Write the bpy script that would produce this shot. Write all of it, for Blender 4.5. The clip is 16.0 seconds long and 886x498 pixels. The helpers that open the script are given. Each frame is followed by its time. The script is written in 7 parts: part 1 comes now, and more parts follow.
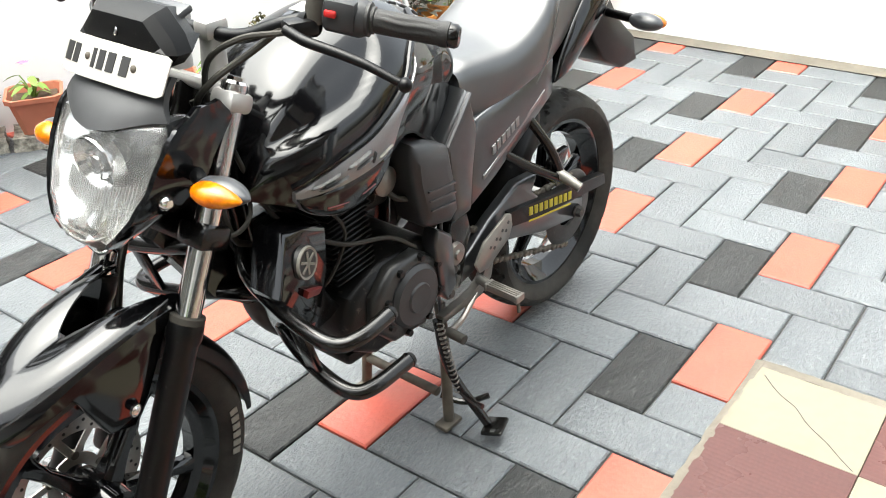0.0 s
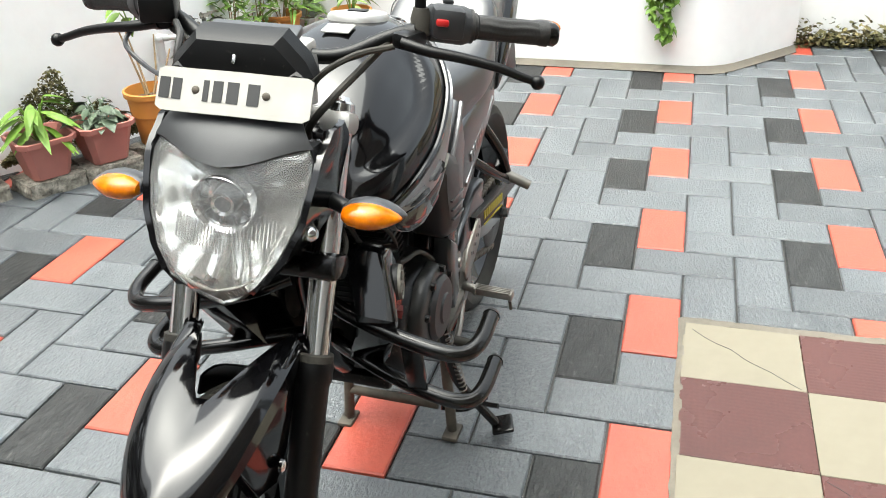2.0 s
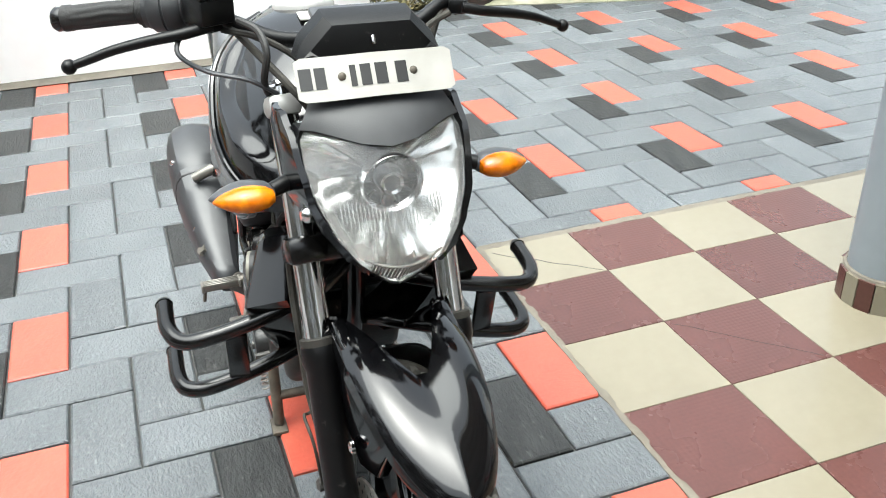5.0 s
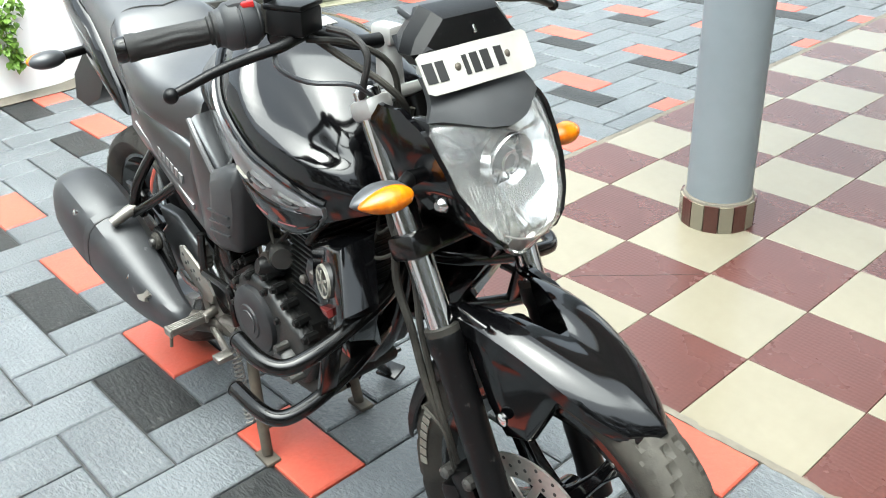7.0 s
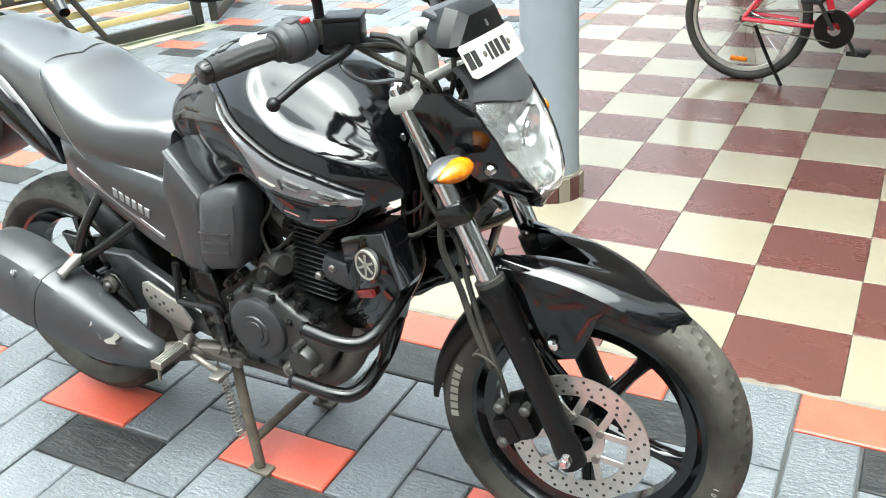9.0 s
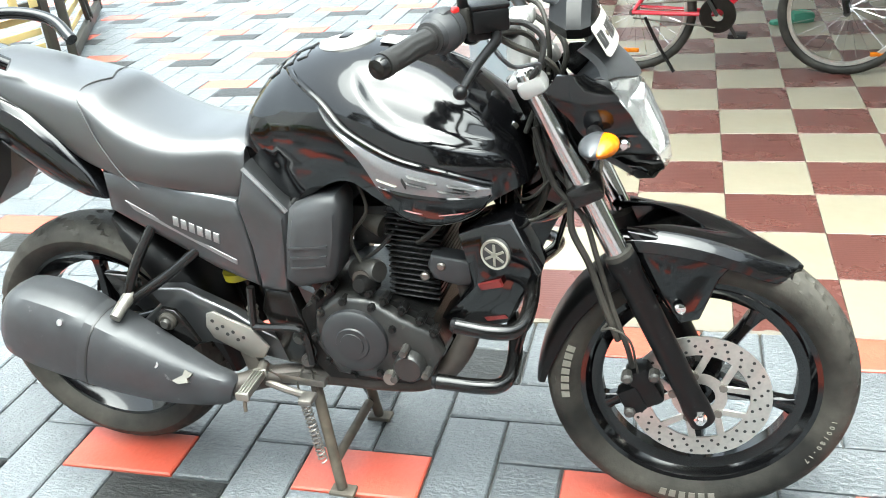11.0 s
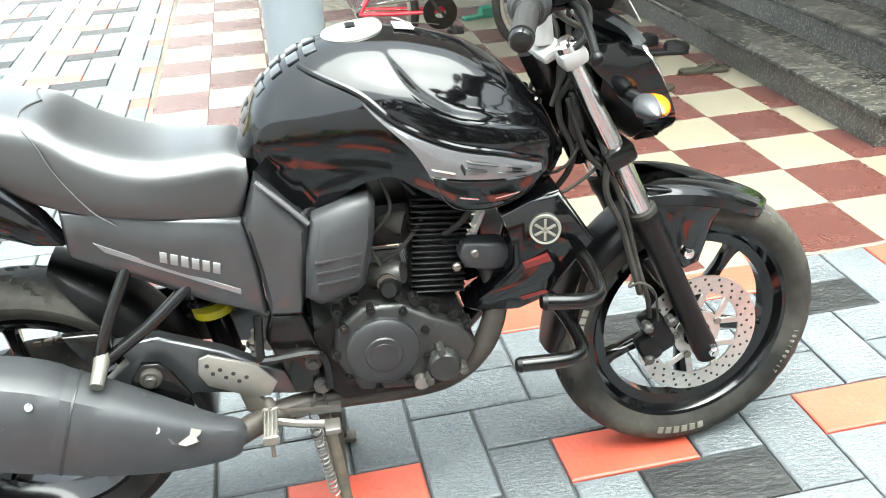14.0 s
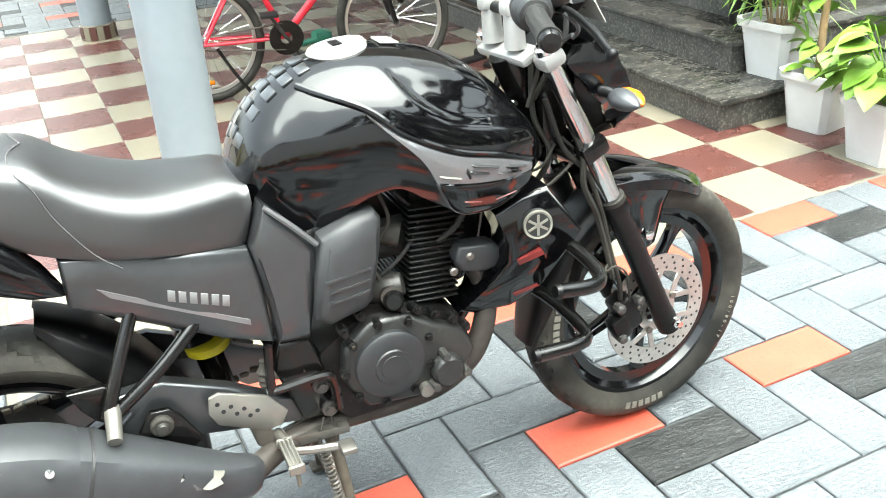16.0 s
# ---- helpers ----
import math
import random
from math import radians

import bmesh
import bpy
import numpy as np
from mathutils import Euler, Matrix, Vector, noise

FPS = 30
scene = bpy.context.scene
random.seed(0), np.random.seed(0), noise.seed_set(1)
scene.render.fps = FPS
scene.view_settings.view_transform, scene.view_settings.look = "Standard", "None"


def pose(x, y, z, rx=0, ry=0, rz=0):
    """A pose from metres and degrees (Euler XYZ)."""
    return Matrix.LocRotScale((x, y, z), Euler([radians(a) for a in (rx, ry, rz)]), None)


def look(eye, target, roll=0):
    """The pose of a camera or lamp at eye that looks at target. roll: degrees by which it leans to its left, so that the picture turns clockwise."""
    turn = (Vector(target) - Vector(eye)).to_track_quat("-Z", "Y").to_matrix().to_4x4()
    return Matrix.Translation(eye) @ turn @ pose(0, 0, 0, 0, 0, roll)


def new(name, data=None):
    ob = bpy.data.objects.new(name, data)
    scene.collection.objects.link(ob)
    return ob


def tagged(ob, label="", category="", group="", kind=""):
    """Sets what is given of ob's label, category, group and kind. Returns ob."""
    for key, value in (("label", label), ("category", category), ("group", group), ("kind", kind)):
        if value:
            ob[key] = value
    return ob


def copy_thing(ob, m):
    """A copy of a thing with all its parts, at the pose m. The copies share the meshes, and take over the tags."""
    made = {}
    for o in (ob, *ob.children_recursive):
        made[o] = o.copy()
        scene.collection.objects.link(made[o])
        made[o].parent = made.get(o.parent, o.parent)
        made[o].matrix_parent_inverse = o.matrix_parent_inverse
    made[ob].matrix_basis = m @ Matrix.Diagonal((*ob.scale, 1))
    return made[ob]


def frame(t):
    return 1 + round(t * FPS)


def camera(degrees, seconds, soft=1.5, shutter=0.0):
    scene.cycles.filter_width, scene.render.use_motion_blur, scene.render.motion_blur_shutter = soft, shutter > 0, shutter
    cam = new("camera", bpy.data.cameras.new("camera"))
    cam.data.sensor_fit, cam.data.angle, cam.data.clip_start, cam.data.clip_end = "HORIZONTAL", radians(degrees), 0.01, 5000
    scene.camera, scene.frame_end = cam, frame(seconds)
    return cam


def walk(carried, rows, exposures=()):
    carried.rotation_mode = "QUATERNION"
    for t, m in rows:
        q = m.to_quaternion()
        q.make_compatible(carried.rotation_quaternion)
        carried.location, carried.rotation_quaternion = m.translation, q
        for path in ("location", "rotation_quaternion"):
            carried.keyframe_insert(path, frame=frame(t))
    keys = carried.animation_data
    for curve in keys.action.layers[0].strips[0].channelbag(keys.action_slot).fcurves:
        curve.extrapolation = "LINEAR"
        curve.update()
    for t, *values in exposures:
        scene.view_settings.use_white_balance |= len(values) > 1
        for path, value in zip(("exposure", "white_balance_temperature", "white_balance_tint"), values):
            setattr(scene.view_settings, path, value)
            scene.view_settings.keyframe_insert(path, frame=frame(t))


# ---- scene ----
cam = camera(52.3, 16.0, 1.0)
PATH = [
    (0, (1.118, 1.087, 1.373), (-0.27, 0.031, 0.394), -1.9),
    (0.5, (1.205, 0.978, 1.369), (-0.259, 0.022, 0.399), -2.8),
    (1, (1.285, 0.837, 1.365), (-0.285, 0.028, 0.426), -2.2),
    (1.5, (1.376, 0.699, 1.367), (-0.29, 0.078, 0.45), -1.5),
    (2, (1.432, 0.541, 1.352), (-0.278, 0.069, 0.428), -1.5),
    (2.5, (1.482, 0.363, 1.346), (-0.25, 0.063, 0.392), -1.3),
    (3, (1.501, 0.204, 1.338), (-0.248, 0.08, 0.377), -1.2),
    (3.5, (1.532, 0.048, 1.348), (-0.24, 0.079, 0.42), -1.5),
    (4, (1.547, -0.07, 1.357), (-0.216, 0.152, 0.439), -1.6),
    (4.2, (1.55, -0.12, 1.357), (-0.2, 0.18, 0.436), -1.5),
    (6.3, (1.371, -0.689, 1.348), (-0.084, 0.284, 0.38), -2.2),
    (6.5, (1.337, -0.747, 1.355), (-0.086, 0.281, 0.396), -2.2),
    (7, (1.281, -0.871, 1.364), (-0.039, 0.29, 0.41), -2.8),
    (7.5, (1.251, -1.025, 1.385), (0.055, 0.268, 0.437), -3.5),
    (8, (1.189, -1.145, 1.384), (0.085, 0.245, 0.462), -4.7),
    (8.5, (1.105, -1.264, 1.396), (0.082, 0.197, 0.492), -4.8),
    (9, (1.032, -1.361, 1.395), (0.168, 0.19, 0.475), -4.4),
    (9.5, (0.932, -1.446, 1.388), (0.202, 0.172, 0.467), -5.5),
    (10, (0.793, -1.528, 1.395), (0.111, 0.126, 0.5), -6.5),
    (10.2, (0.743, -1.54, 1.394), (0.088, 0.124, 0.498), -6.6),
    (12.3, (0.209, -1.628, 1.38), (0.055, 0.136, 0.451), -4.4),
    (12.5, (0.157, -1.63, 1.382), (0.065, 0.132, 0.44), -4.5),
    (13, (0.03, -1.62, 1.369), (0.049, 0.144, 0.426), -4.6),
    (13.5, (-0.088, -1.592, 1.371), (0.054, 0.174, 0.443), -4.0),
    (14, (-0.21, -1.572, 1.373), (0.11, 0.168, 0.44), -3.4),
    (14.5, (-0.33, -1.572, 1.379), (0.112, 0.136, 0.438), -3.4),
    (15, (-0.409, -1.546, 1.372), (0.071, 0.162, 0.449), -3.8),
    (15.5, (-0.468, -1.519, 1.377), (0.112, 0.164, 0.466), -3.5),
    (16, (-0.559, -1.498, 1.38), (0.179, 0.123, 0.469), -3.7),
]
walk(cam, [(t, look(eye, target, roll)) for t, eye, target, roll in PATH],
     exposures=[(0.0, 2.42, 6600, 4), (2.2, 2.0, 6550, 3), (3.5, 1.98, 6450, 3), (8.0, 2.38, 6200, -1), (12.5, 2.93, 6250, -2), (16.0, 3.0, 6350, -2)])

# ---- world and light: bright overcast sky ----
world = bpy.data.worlds.new("sky")
scene.world = world
world.use_nodes = True
wn = world.node_tree
sky = wn.nodes.new("ShaderNodeTexSky")
sky.sky_type = 'NISHITA'
sky.sun_disc = False
sky.sun_elevation, sky.sun_rotation = radians(79), radians(165)
sky.air_density, sky.dust_density, sky.ozone_density = 1.0, 6.0, 1.0
# haze takes most of the colour out of the sky
grey = wn.nodes.new("ShaderNodeHueSaturation")
grey.inputs["Saturation"].default_value = 0.35
wn.links.new(sky.outputs[0], grey.inputs["Color"])
wn.links.new(grey.outputs[0], wn.nodes["Background"].inputs[0])
wn.nodes["Background"].inputs[1].default_value = 0.14
sun_data = bpy.data.lights.new("sun", 'SUN')
sun_data.energy, sun_data.angle, sun_data.color = 1.5, radians(72), (1.0, 0.99, 0.97)
sun = new("sun", sun_data)
sun.matrix_world = look((0.3, -1.1, 6.0), (0, 0, 0))

# ---- materials ----
def material(name, colour, rough=0.5, metal=0.0, scale=8.0, vary=0.15, bump=0.0, bump_scale=60.0, coat=0.0, spec=0.5,
             second=None, mix_scale=3.0, stretch=(1, 1, 1), island=False, random_tone=0.0, rough_vary=0.1, fleck=None, dots=0.0, depth=0.003, coat_rough=0.04):
    """A principled material with tone variation at two scales, roughness wear and fine relief."""
    m = bpy.data.materials.new(name)
    m.use_nodes = True
    nt = m.node_tree
    n, l = nt.nodes, nt.links
    b = n["Principled BSDF"]
    b.inputs["Roughness"].default_value = rough
    b.inputs["Metallic"].default_value = metal
    b.inputs["Coat Weight"].default_value = coat
    b.inputs["Coat Roughness"].default_value = coat_rough
    b.inputs["Specular IOR Level"].default_value = spec
    co = n.new("ShaderNodeTexCoord")
    mp = n.new("ShaderNodeMapping")
    mp.inputs["Scale"].default_value = stretch
    l.new(co.outputs["Object"], mp.inputs[0])
    big, fine = n.new("ShaderNodeTexNoise"), n.new("ShaderNodeTexNoise")
    big.inputs["Scale"].default_value, big.inputs["Detail"].default_value = mix_scale, 6
    fine.inputs["Scale"].default_value, fine.inputs["Detail"].default_value = scale, 8
    for k in (big, fine):
        l.new(mp.outputs[0], k.inputs["Vector"])
    c2 = second or tuple(c * 0.6 for c in colour)
    ramp = n.new("ShaderNodeMix")
    ramp.data_type = 'RGBA'
    ramp.inputs["A"].default_value, ramp.inputs["B"].default_value = (*colour, 1), (*c2, 1)
    mul = n.new("ShaderNodeMath")
    mul.operation = 'MULTIPLY_ADD'
    mul.inputs[1].default_value, mul.inputs[2].default_value = 2.4, -0.75
    mul.use_clamp = True
    l.new(big.outputs["Fac"], mul.inputs[0])
    l.new(mul.outputs[0], ramp.inputs["Factor"])
    hsv = n.new("ShaderNodeHueSaturation")
    l.new(ramp.outputs["Result"], hsv.inputs["Color"])
    val = n.new("ShaderNodeMath")
    val.operation = 'MULTIPLY_ADD'
    val.inputs[1].default_value, val.inputs[2].default_value = 2 * vary, 1 - vary
    l.new(fine.outputs["Fac"], val.inputs[0])
    tone = val
    if random_tone:
        rnd = n.new("ShaderNodeNewGeometry") if island else n.new("ShaderNodeObjectInfo")
        add = n.new("ShaderNodeMath")
        add.operation = 'MULTIPLY_ADD'
        add.inputs[1].default_value = 2 * random_tone
        sub = n.new("ShaderNodeMath")
        sub.operation = 'SUBTRACT'
        sub.inputs[1].default_value = random_tone
        l.new(val.outputs[0], sub.inputs[0])
        l.new(rnd.outputs["Random Per Island" if island else "Random"], add.inputs[0])
        l.new(sub.outputs[0], add.inputs[2])
        tone = add
    l.new(tone.outputs[0], hsv.inputs["Value"])
    base = hsv.outputs[0]
    if fleck:
        # worn specks: colour, size, how rare, how strong
        fc, fs, rare, strong = fleck
        fn = n.new("ShaderNodeTexNoise")
        fn.inputs["Scale"].default_value, fn.inputs["Detail"].default_value, fn.inputs["Roughness"].default_value = fs, 9, 0.68
        l.new(mp.outputs[0], fn.inputs["Vector"])
        th = n.new("ShaderNodeMapRange")
        th.inputs["From Min"].default_value, th.inputs["From Max"].default_value = rare, rare + 0.1
        th.inputs["To Max"].default_value = strong
        l.new(fn.outputs["Fac"], th.inputs["Value"])
        fm = n.new("ShaderNodeMix")
        fm.data_type = 'RGBA'
        fm.inputs["B"].default_value = (*fc, 1)
        l.new(base, fm.inputs["A"])
        l.new(th.outputs[0], fm.inputs["Factor"])
        base = fm.outputs["Result"]
    l.new(base, b.inputs["Base Color"])
    if rough_vary:
        rv = n.new("ShaderNodeMath")
        rv.operation = 'MULTIPLY_ADD'
        rv.inputs[1].default_value, rv.inputs[2].default_value = 2 * rough_vary, rough - rough_vary
        rv.use_clamp = True
        l.new(big.outputs["Fac"], rv.inputs[0])
        l.new(rv.outputs[0], b.inputs["Roughness"])
    if bump:
        bn = n.new("ShaderNodeTexNoise")
        bn.inputs["Scale"].default_value, bn.inputs["Detail"].default_value = bump_scale, 8
        bn.inputs["Roughness"].default_value = 0.6
        l.new(mp.outputs[0], bn.inputs["Vector"])
        bp = n.new("ShaderNodeBump")
        bp.inputs["Strength"].default_value, bp.inputs["Distance"].default_value = bump, depth
        l.new(bn.outputs["Fac"], bp.inputs["Height"])
        l.new(bp.outputs[0], b.inputs["Normal"])
        if dots:
            vo = n.new("ShaderNodeTexVoronoi")
            vo.inputs["Scale"].default_value, vo.inputs["Randomness"].default_value = dots, 0.0
            l.new(mp.outputs[0], vo.inputs["Vector"])
            b2 = n.new("ShaderNodeBump")
            b2.invert = True
            b2.inputs["Strength"].default_value, b2.inputs["Distance"].default_value = 0.3, 0.0015
            l.new(vo.outputs["Distance"], b2.inputs["Height"])
            l.new(bp.outputs[0], b2.inputs["Normal"])
            l.new(b2.outputs[0], b.inputs["Normal"])
    return m


GREY = dict(rough=0.34, spec=0.55, depth=0.007, scale=85, vary=0.5, bump=1.0, bump_scale=60, second=(0.098, 0.107, 0.114), mix_scale=4.5, stretch=(1, 1.7, 1), random_tone=0.17, fleck=((0.25, 0.26, 0.26), 34, 0.57, 0.42))
RED = dict(rough=0.4, scale=90, vary=0.16, bump=0.5, bump_scale=70, second=(0.34, 0.072, 0.043), mix_scale=9, random_tone=0.08, fleck=((0.2, 0.08, 0.06), 40, 0.62, 0.5))
BLACK = dict(rough=0.42, spec=0.25, depth=0.006, scale=80, vary=0.5, bump=1.0, bump_scale=38, second=(0.026, 0.027, 0.027), mix_scale=9, stretch=(1, 2.2, 1), random_tone=0.25, fleck=((0.17, 0.17, 0.16), 30, 0.58, 0.42))
M_GREY = material("slate_grey_paver", (0.062, 0.07, 0.077), **GREY)
M_RED = material("red_paver", (0.37, 0.056, 0.034), **RED)
M_BLACK = material("black_stone_paver", (0.008, 0.0088, 0.009), **BLACK)
M_GREY_FAR = material("slate_grey_paver_joined", (0.062, 0.07, 0.077), island=True, **GREY)
M_RED_FAR = material("red_paver_joined", (0.37, 0.056, 0.034), island=True, **RED)
M_BLACK_FAR = material("black_stone_paver_joined", (0.008, 0.0088, 0.009), island=True, **BLACK)
M_SAND = material("joint_sand", (0.05, 0.05, 0.048), 0.9, scale=200, vary=0.4, bump=0.6, bump_scale=300)
M_CREAM = material("cream_tile", (0.17, 0.152, 0.112), 0.2, spec=0.4, scale=30, vary=0.06, second=(0.15, 0.134, 0.098), mix_scale=4, random_tone=0.03, rough_vary=0.06)
M_MAROON = material("maroon_tile", (0.07, 0.026, 0.021), 0.28, spec=0.4, scale=90, vary=0.25, bump=0.1, bump_scale=110, dots=75, second=(0.056, 0.022, 0.018), mix_scale=5,
                    random_tone=0.08, rough_vary=0.06)
M_CEMENT = material("cement", (0.125, 0.11, 0.086), 0.85, scale=40, vary=0.3, bump=0.6, bump_scale=80, second=(0.085, 0.075, 0.06))
M_WALL = material("white_plaster", (0.88, 0.88, 0.87), 0.75, scale=12, vary=0.05, bump=0.25, bump_scale=60, second=(0.82, 0.82, 0.81), mix_scale=1.3)
M_PILLAR = material("grey_painted_steel", (0.185, 0.21, 0.228), 0.45, scale=25, vary=0.06, second=(0.165, 0.19, 0.208), mix_scale=4)
M_GRANITE = material("polished_dark_granite", (0.014, 0.0142, 0.0135), 0.1, scale=120, vary=0.7, second=(0.06, 0.057, 0.05), mix_scale=14, stretch=(0.5, 1, 1), fleck=((0.15, 0.143, 0.125), 55, 0.54, 0.7), rough_vary=0.05)
M_GRANITE_RISER = material("speckled_granite_riser", (0.025, 0.0245, 0.023), 0.3, scale=160, vary=0.7, second=(0.07, 0.067, 0.058), mix_scale=20, fleck=((0.2, 0.19, 0.165), 75, 0.52, 0.75), rough_vary=0.05)
M_CEIL = material("ceiling_paint", (0.75, 0.75, 0.72), 0.8)
M_MOSS = material("mossy_cement", (0.3, 0.28, 0.22), 0.9, scale=30, vary=0.3, bump=0.8, bump_scale=60, second=(0.08, 0.09, 0.035), mix_scale=5)
M_TERRA = material("terracotta_plastic", (0.42, 0.14, 0.075), 0.6, scale=30, vary=0.1, second=(0.36, 0.13, 0.08), mix_scale=6)
M_SALMON = material("faded_terracotta_plastic", (0.42, 0.16, 0.13), 0.6, scale=30, vary=0.1, second=(0.36, 0.15, 0.12), mix_scale=6)
M_ORANGE = material("orange_plastic_pot", (0.55, 0.23, 0.045), 0.5, scale=30, vary=0.08, second=(0.48, 0.2, 0.045), mix_scale=6)
M_WHITEPOT = material("white_plastic_pot", (0.52, 0.525, 0.52), 0.4, scale=20, vary=0.05, second=(0.45, 0.45, 0.43), mix_scale=7)
M_BLACKPOT = material("black_plastic_pot", (0.004, 0.004, 0.004), 0.5)
M_SOIL = material("dry_soil", (0.12, 0.08, 0.05), 0.95, scale=60, vary=0.5, bump=1.0, bump_scale=120)
M_STONE = material("rough_granite_block", (0.4, 0.37, 0.31), 0.9, scale=110, vary=0.7, bump=1.0, bump_scale=70, second=(0.07, 0.065, 0.05), mix_scale=34, fleck=((0.03, 0.03, 0.025), 60, 0.56, 0.8))
M_LEAF = material("green_leaf", (0.11, 0.22, 0.03), 0.45, scale=40, vary=0.25, second=(0.2, 0.31, 0.06), mix_scale=12, random_tone=0.2, island=True)
M_LIME = material("lime_leaf", (0.085, 0.17, 0.012), 0.55, scale=40, vary=0.25, second=(0.15, 0.27, 0.03), mix_scale=14, random_tone=0.15, island=True)
M_DARKLEAF = material("dark_purple_green_leaf", (0.04, 0.055, 0.028), 0.5, scale=40, vary=0.3, second=(0.06, 0.04, 0.035), mix_scale=12, random_tone=0.3, island=True)
M_MOSSLEAF = material("dark_moss", (0.06, 0.065, 0.018), 0.8, scale=40, vary=0.4, second=(0.15, 0.12, 0.05), mix_scale=9, random_tone=0.4, island=True)
M_SILVERLEAF = material("silvery_green_leaf", (0.1, 0.13, 0.085), 0.4, scale=40, vary=0.3, second=(0.055, 0.085, 0.05), mix_scale=14, random_tone=0.3, island=True)
M_DRY = material("dry_stem", (0.3, 0.2, 0.1), 0.8, scale=40, vary=0.3)
M_PINK = material("pink_petal", (0.7, 0.2, 0.35), 0.5)
M_GATE = material("dark_green_gate_steel", (0.016, 0.017, 0.0145), 0.55, scale=30, vary=0.3, second=(0.03, 0.028, 0.02), mix_scale=6)
M_SLAT = material("yellow_cream_gate_slat", (0.5, 0.4, 0.16), 0.55, scale=30, vary=0.15, second=(0.4, 0.33, 0.15), mix_scale=5)
M_REDBIKE = material("red_bicycle_paint", (0.55, 0.012, 0.03), 0.25, scale=40, vary=0.1, coat=0.5)
M_OLIVE = material("olive_rubber_sandal", (0.03, 0.027, 0.014), 0.7, scale=60, vary=0.2)
M_GREENSHOE = material("green_rubber_sandal", (0.03, 0.16, 0.1), 0.6)
M_GLOSS = material("gloss_black_paint", (0.0012, 0.0012, 0.0014), 0.09, scale=40, vary=0.2, second=(0.0022, 0.0022, 0.0026), rough_vary=0.04)
M_SATIN = material("satin_black_plastic", (0.002, 0.002, 0.0022), 0.36, spec=0.25, scale=60, vary=0.25, bump=0.1, bump_scale=500, rough_vary=0.1, fleck=((0.05, 0.048, 0.044), 50, 0.62, 0.6))
M_DARKGREY = material("dark_grey_panel_paint", (0.06, 0.063, 0.066), 0.3, coat=0.5, coat_rough=0.2, scale=40, vary=0.14, second=(0.06, 0.062, 0.065), rough_vary=0.07, metal=0.7, bump=0.04, bump_scale=300)
M_MATT = material("matt_grey_plastic", (0.011, 0.0116, 0.0128), 0.5, scale=50, vary=0.2, second=(0.03, 0.031, 0.033), bump=0.08, bump_scale=500)
M_SCOOP = material("grey_metallic_paint", (0.19, 0.19, 0.195), 0.34, metal=0.6, scale=300, vary=0.15, second=(0.15, 0.15, 0.154), coat=0.5)
M_CHROME = material("polished_steel", (0.72, 0.71, 0.7), 0.12, metal=1.0, scale=30, vary=0.08, rough_vary=0.05)
M_ALU = material("cast_aluminium", (0.2, 0.19, 0.175), 0.42, metal=0.8, scale=60, vary=0.2, second=(0.13, 0.115, 0.095), bump=0.1, bump_scale=300)
M_ENGINE = material("black_engine_casting", (0.0045, 0.0045, 0.0045), 0.38, spec=0.2, scale=50, vary=0.35, second=(0.009, 0.0087, 0.008), bump=0.2, bump_scale=250, fleck=((0.09, 0.08, 0.065), 45, 0.6, 0.6))
M_ENGGREY = material("grey_engine_casting", (0.05, 0.048, 0.045), 0.42, metal=0.35, scale=50, vary=0.4, second=(0.022, 0.021, 0.019), mix_scale=14, bump=0.2, bump_scale=250, fleck=((0.17, 0.15, 0.12), 50, 0.6, 0.6))
M_CASE = material("dusty_black_crankcase", (0.011, 0.0113, 0.0113), 0.36, spec=0.4, scale=50, vary=0.35, second=(0.02, 0.0195, 0.018), mix_scale=10, bump=0.15, bump_scale=250, fleck=((0.06, 0.055, 0.046), 45, 0.6, 0.6))
M_FRAME = material("black_frame_enamel", (0.0012, 0.0012, 0.0012), 0.2, spec=0.4, scale=50, vary=0.3, second=(0.005, 0.0046, 0.0042), fleck=((0.07, 0.06, 0.05), 60, 0.63, 0.5))
M_RUBBER = material("tyre_rubber", (0.009, 0.0086, 0.0078), 0.6, scale=60, vary=0.35, second=(0.055, 0.051, 0.043), mix_scale=7, bump=0.3, bump_scale=250, spec=0.2)
M_GRIP = material("grip_rubber", (0.006, 0.0057, 0.0054), 0.6, scale=40, vary=0.3, second=(0.013, 0.012, 0.011), bump=0.3, bump_scale=200)
M_SEAT = material("black_seat_vinyl", (0.0045, 0.0045, 0.005), 0.36, scale=90, vary=0.2, second=(0.007, 0.007, 0.0075), coat=0.9, coat_rough=0.4, bump=0.15, bump_scale=700, rough_vary=0.08, spec=0.75)
M_STITCH = material("grey_stitching", (0.06, 0.06, 0.06), 0.7)
M_AMBER = material("amber_plastic", (0.36, 0.075, 0.001), 0.12, scale=120, vary=0.45, second=(0.5, 0.16, 0.004), mix_scale=45, spec=0.4)
M_GREYPLAST = material("grey_indicator_plastic", (0.042, 0.044, 0.048), 0.35, scale=60, vary=0.12)
M_PLATE = material("white_plate_enamel", (0.36, 0.35, 0.33), 0.35, scale=30, vary=0.06, second=(0.28, 0.27, 0.24), mix_scale=14)
M_BLACKINK = material("black_lettering", (0.015, 0.015, 0.015), 0.5)
M_WHITEINK = material("white_lettering", (0.2, 0.19, 0.16), 0.6, scale=150, vary=0.25)
M_SILVERINK = material("silver_lettering", (0.24, 0.24, 0.24), 0.35, metal=0.5)
M_REDINK = material("red_lettering", (0.14, 0.015, 0.013), 0.4)
M_YELLOW = material("yellow_paint", (0.4, 0.34, 0.01), 0.5)
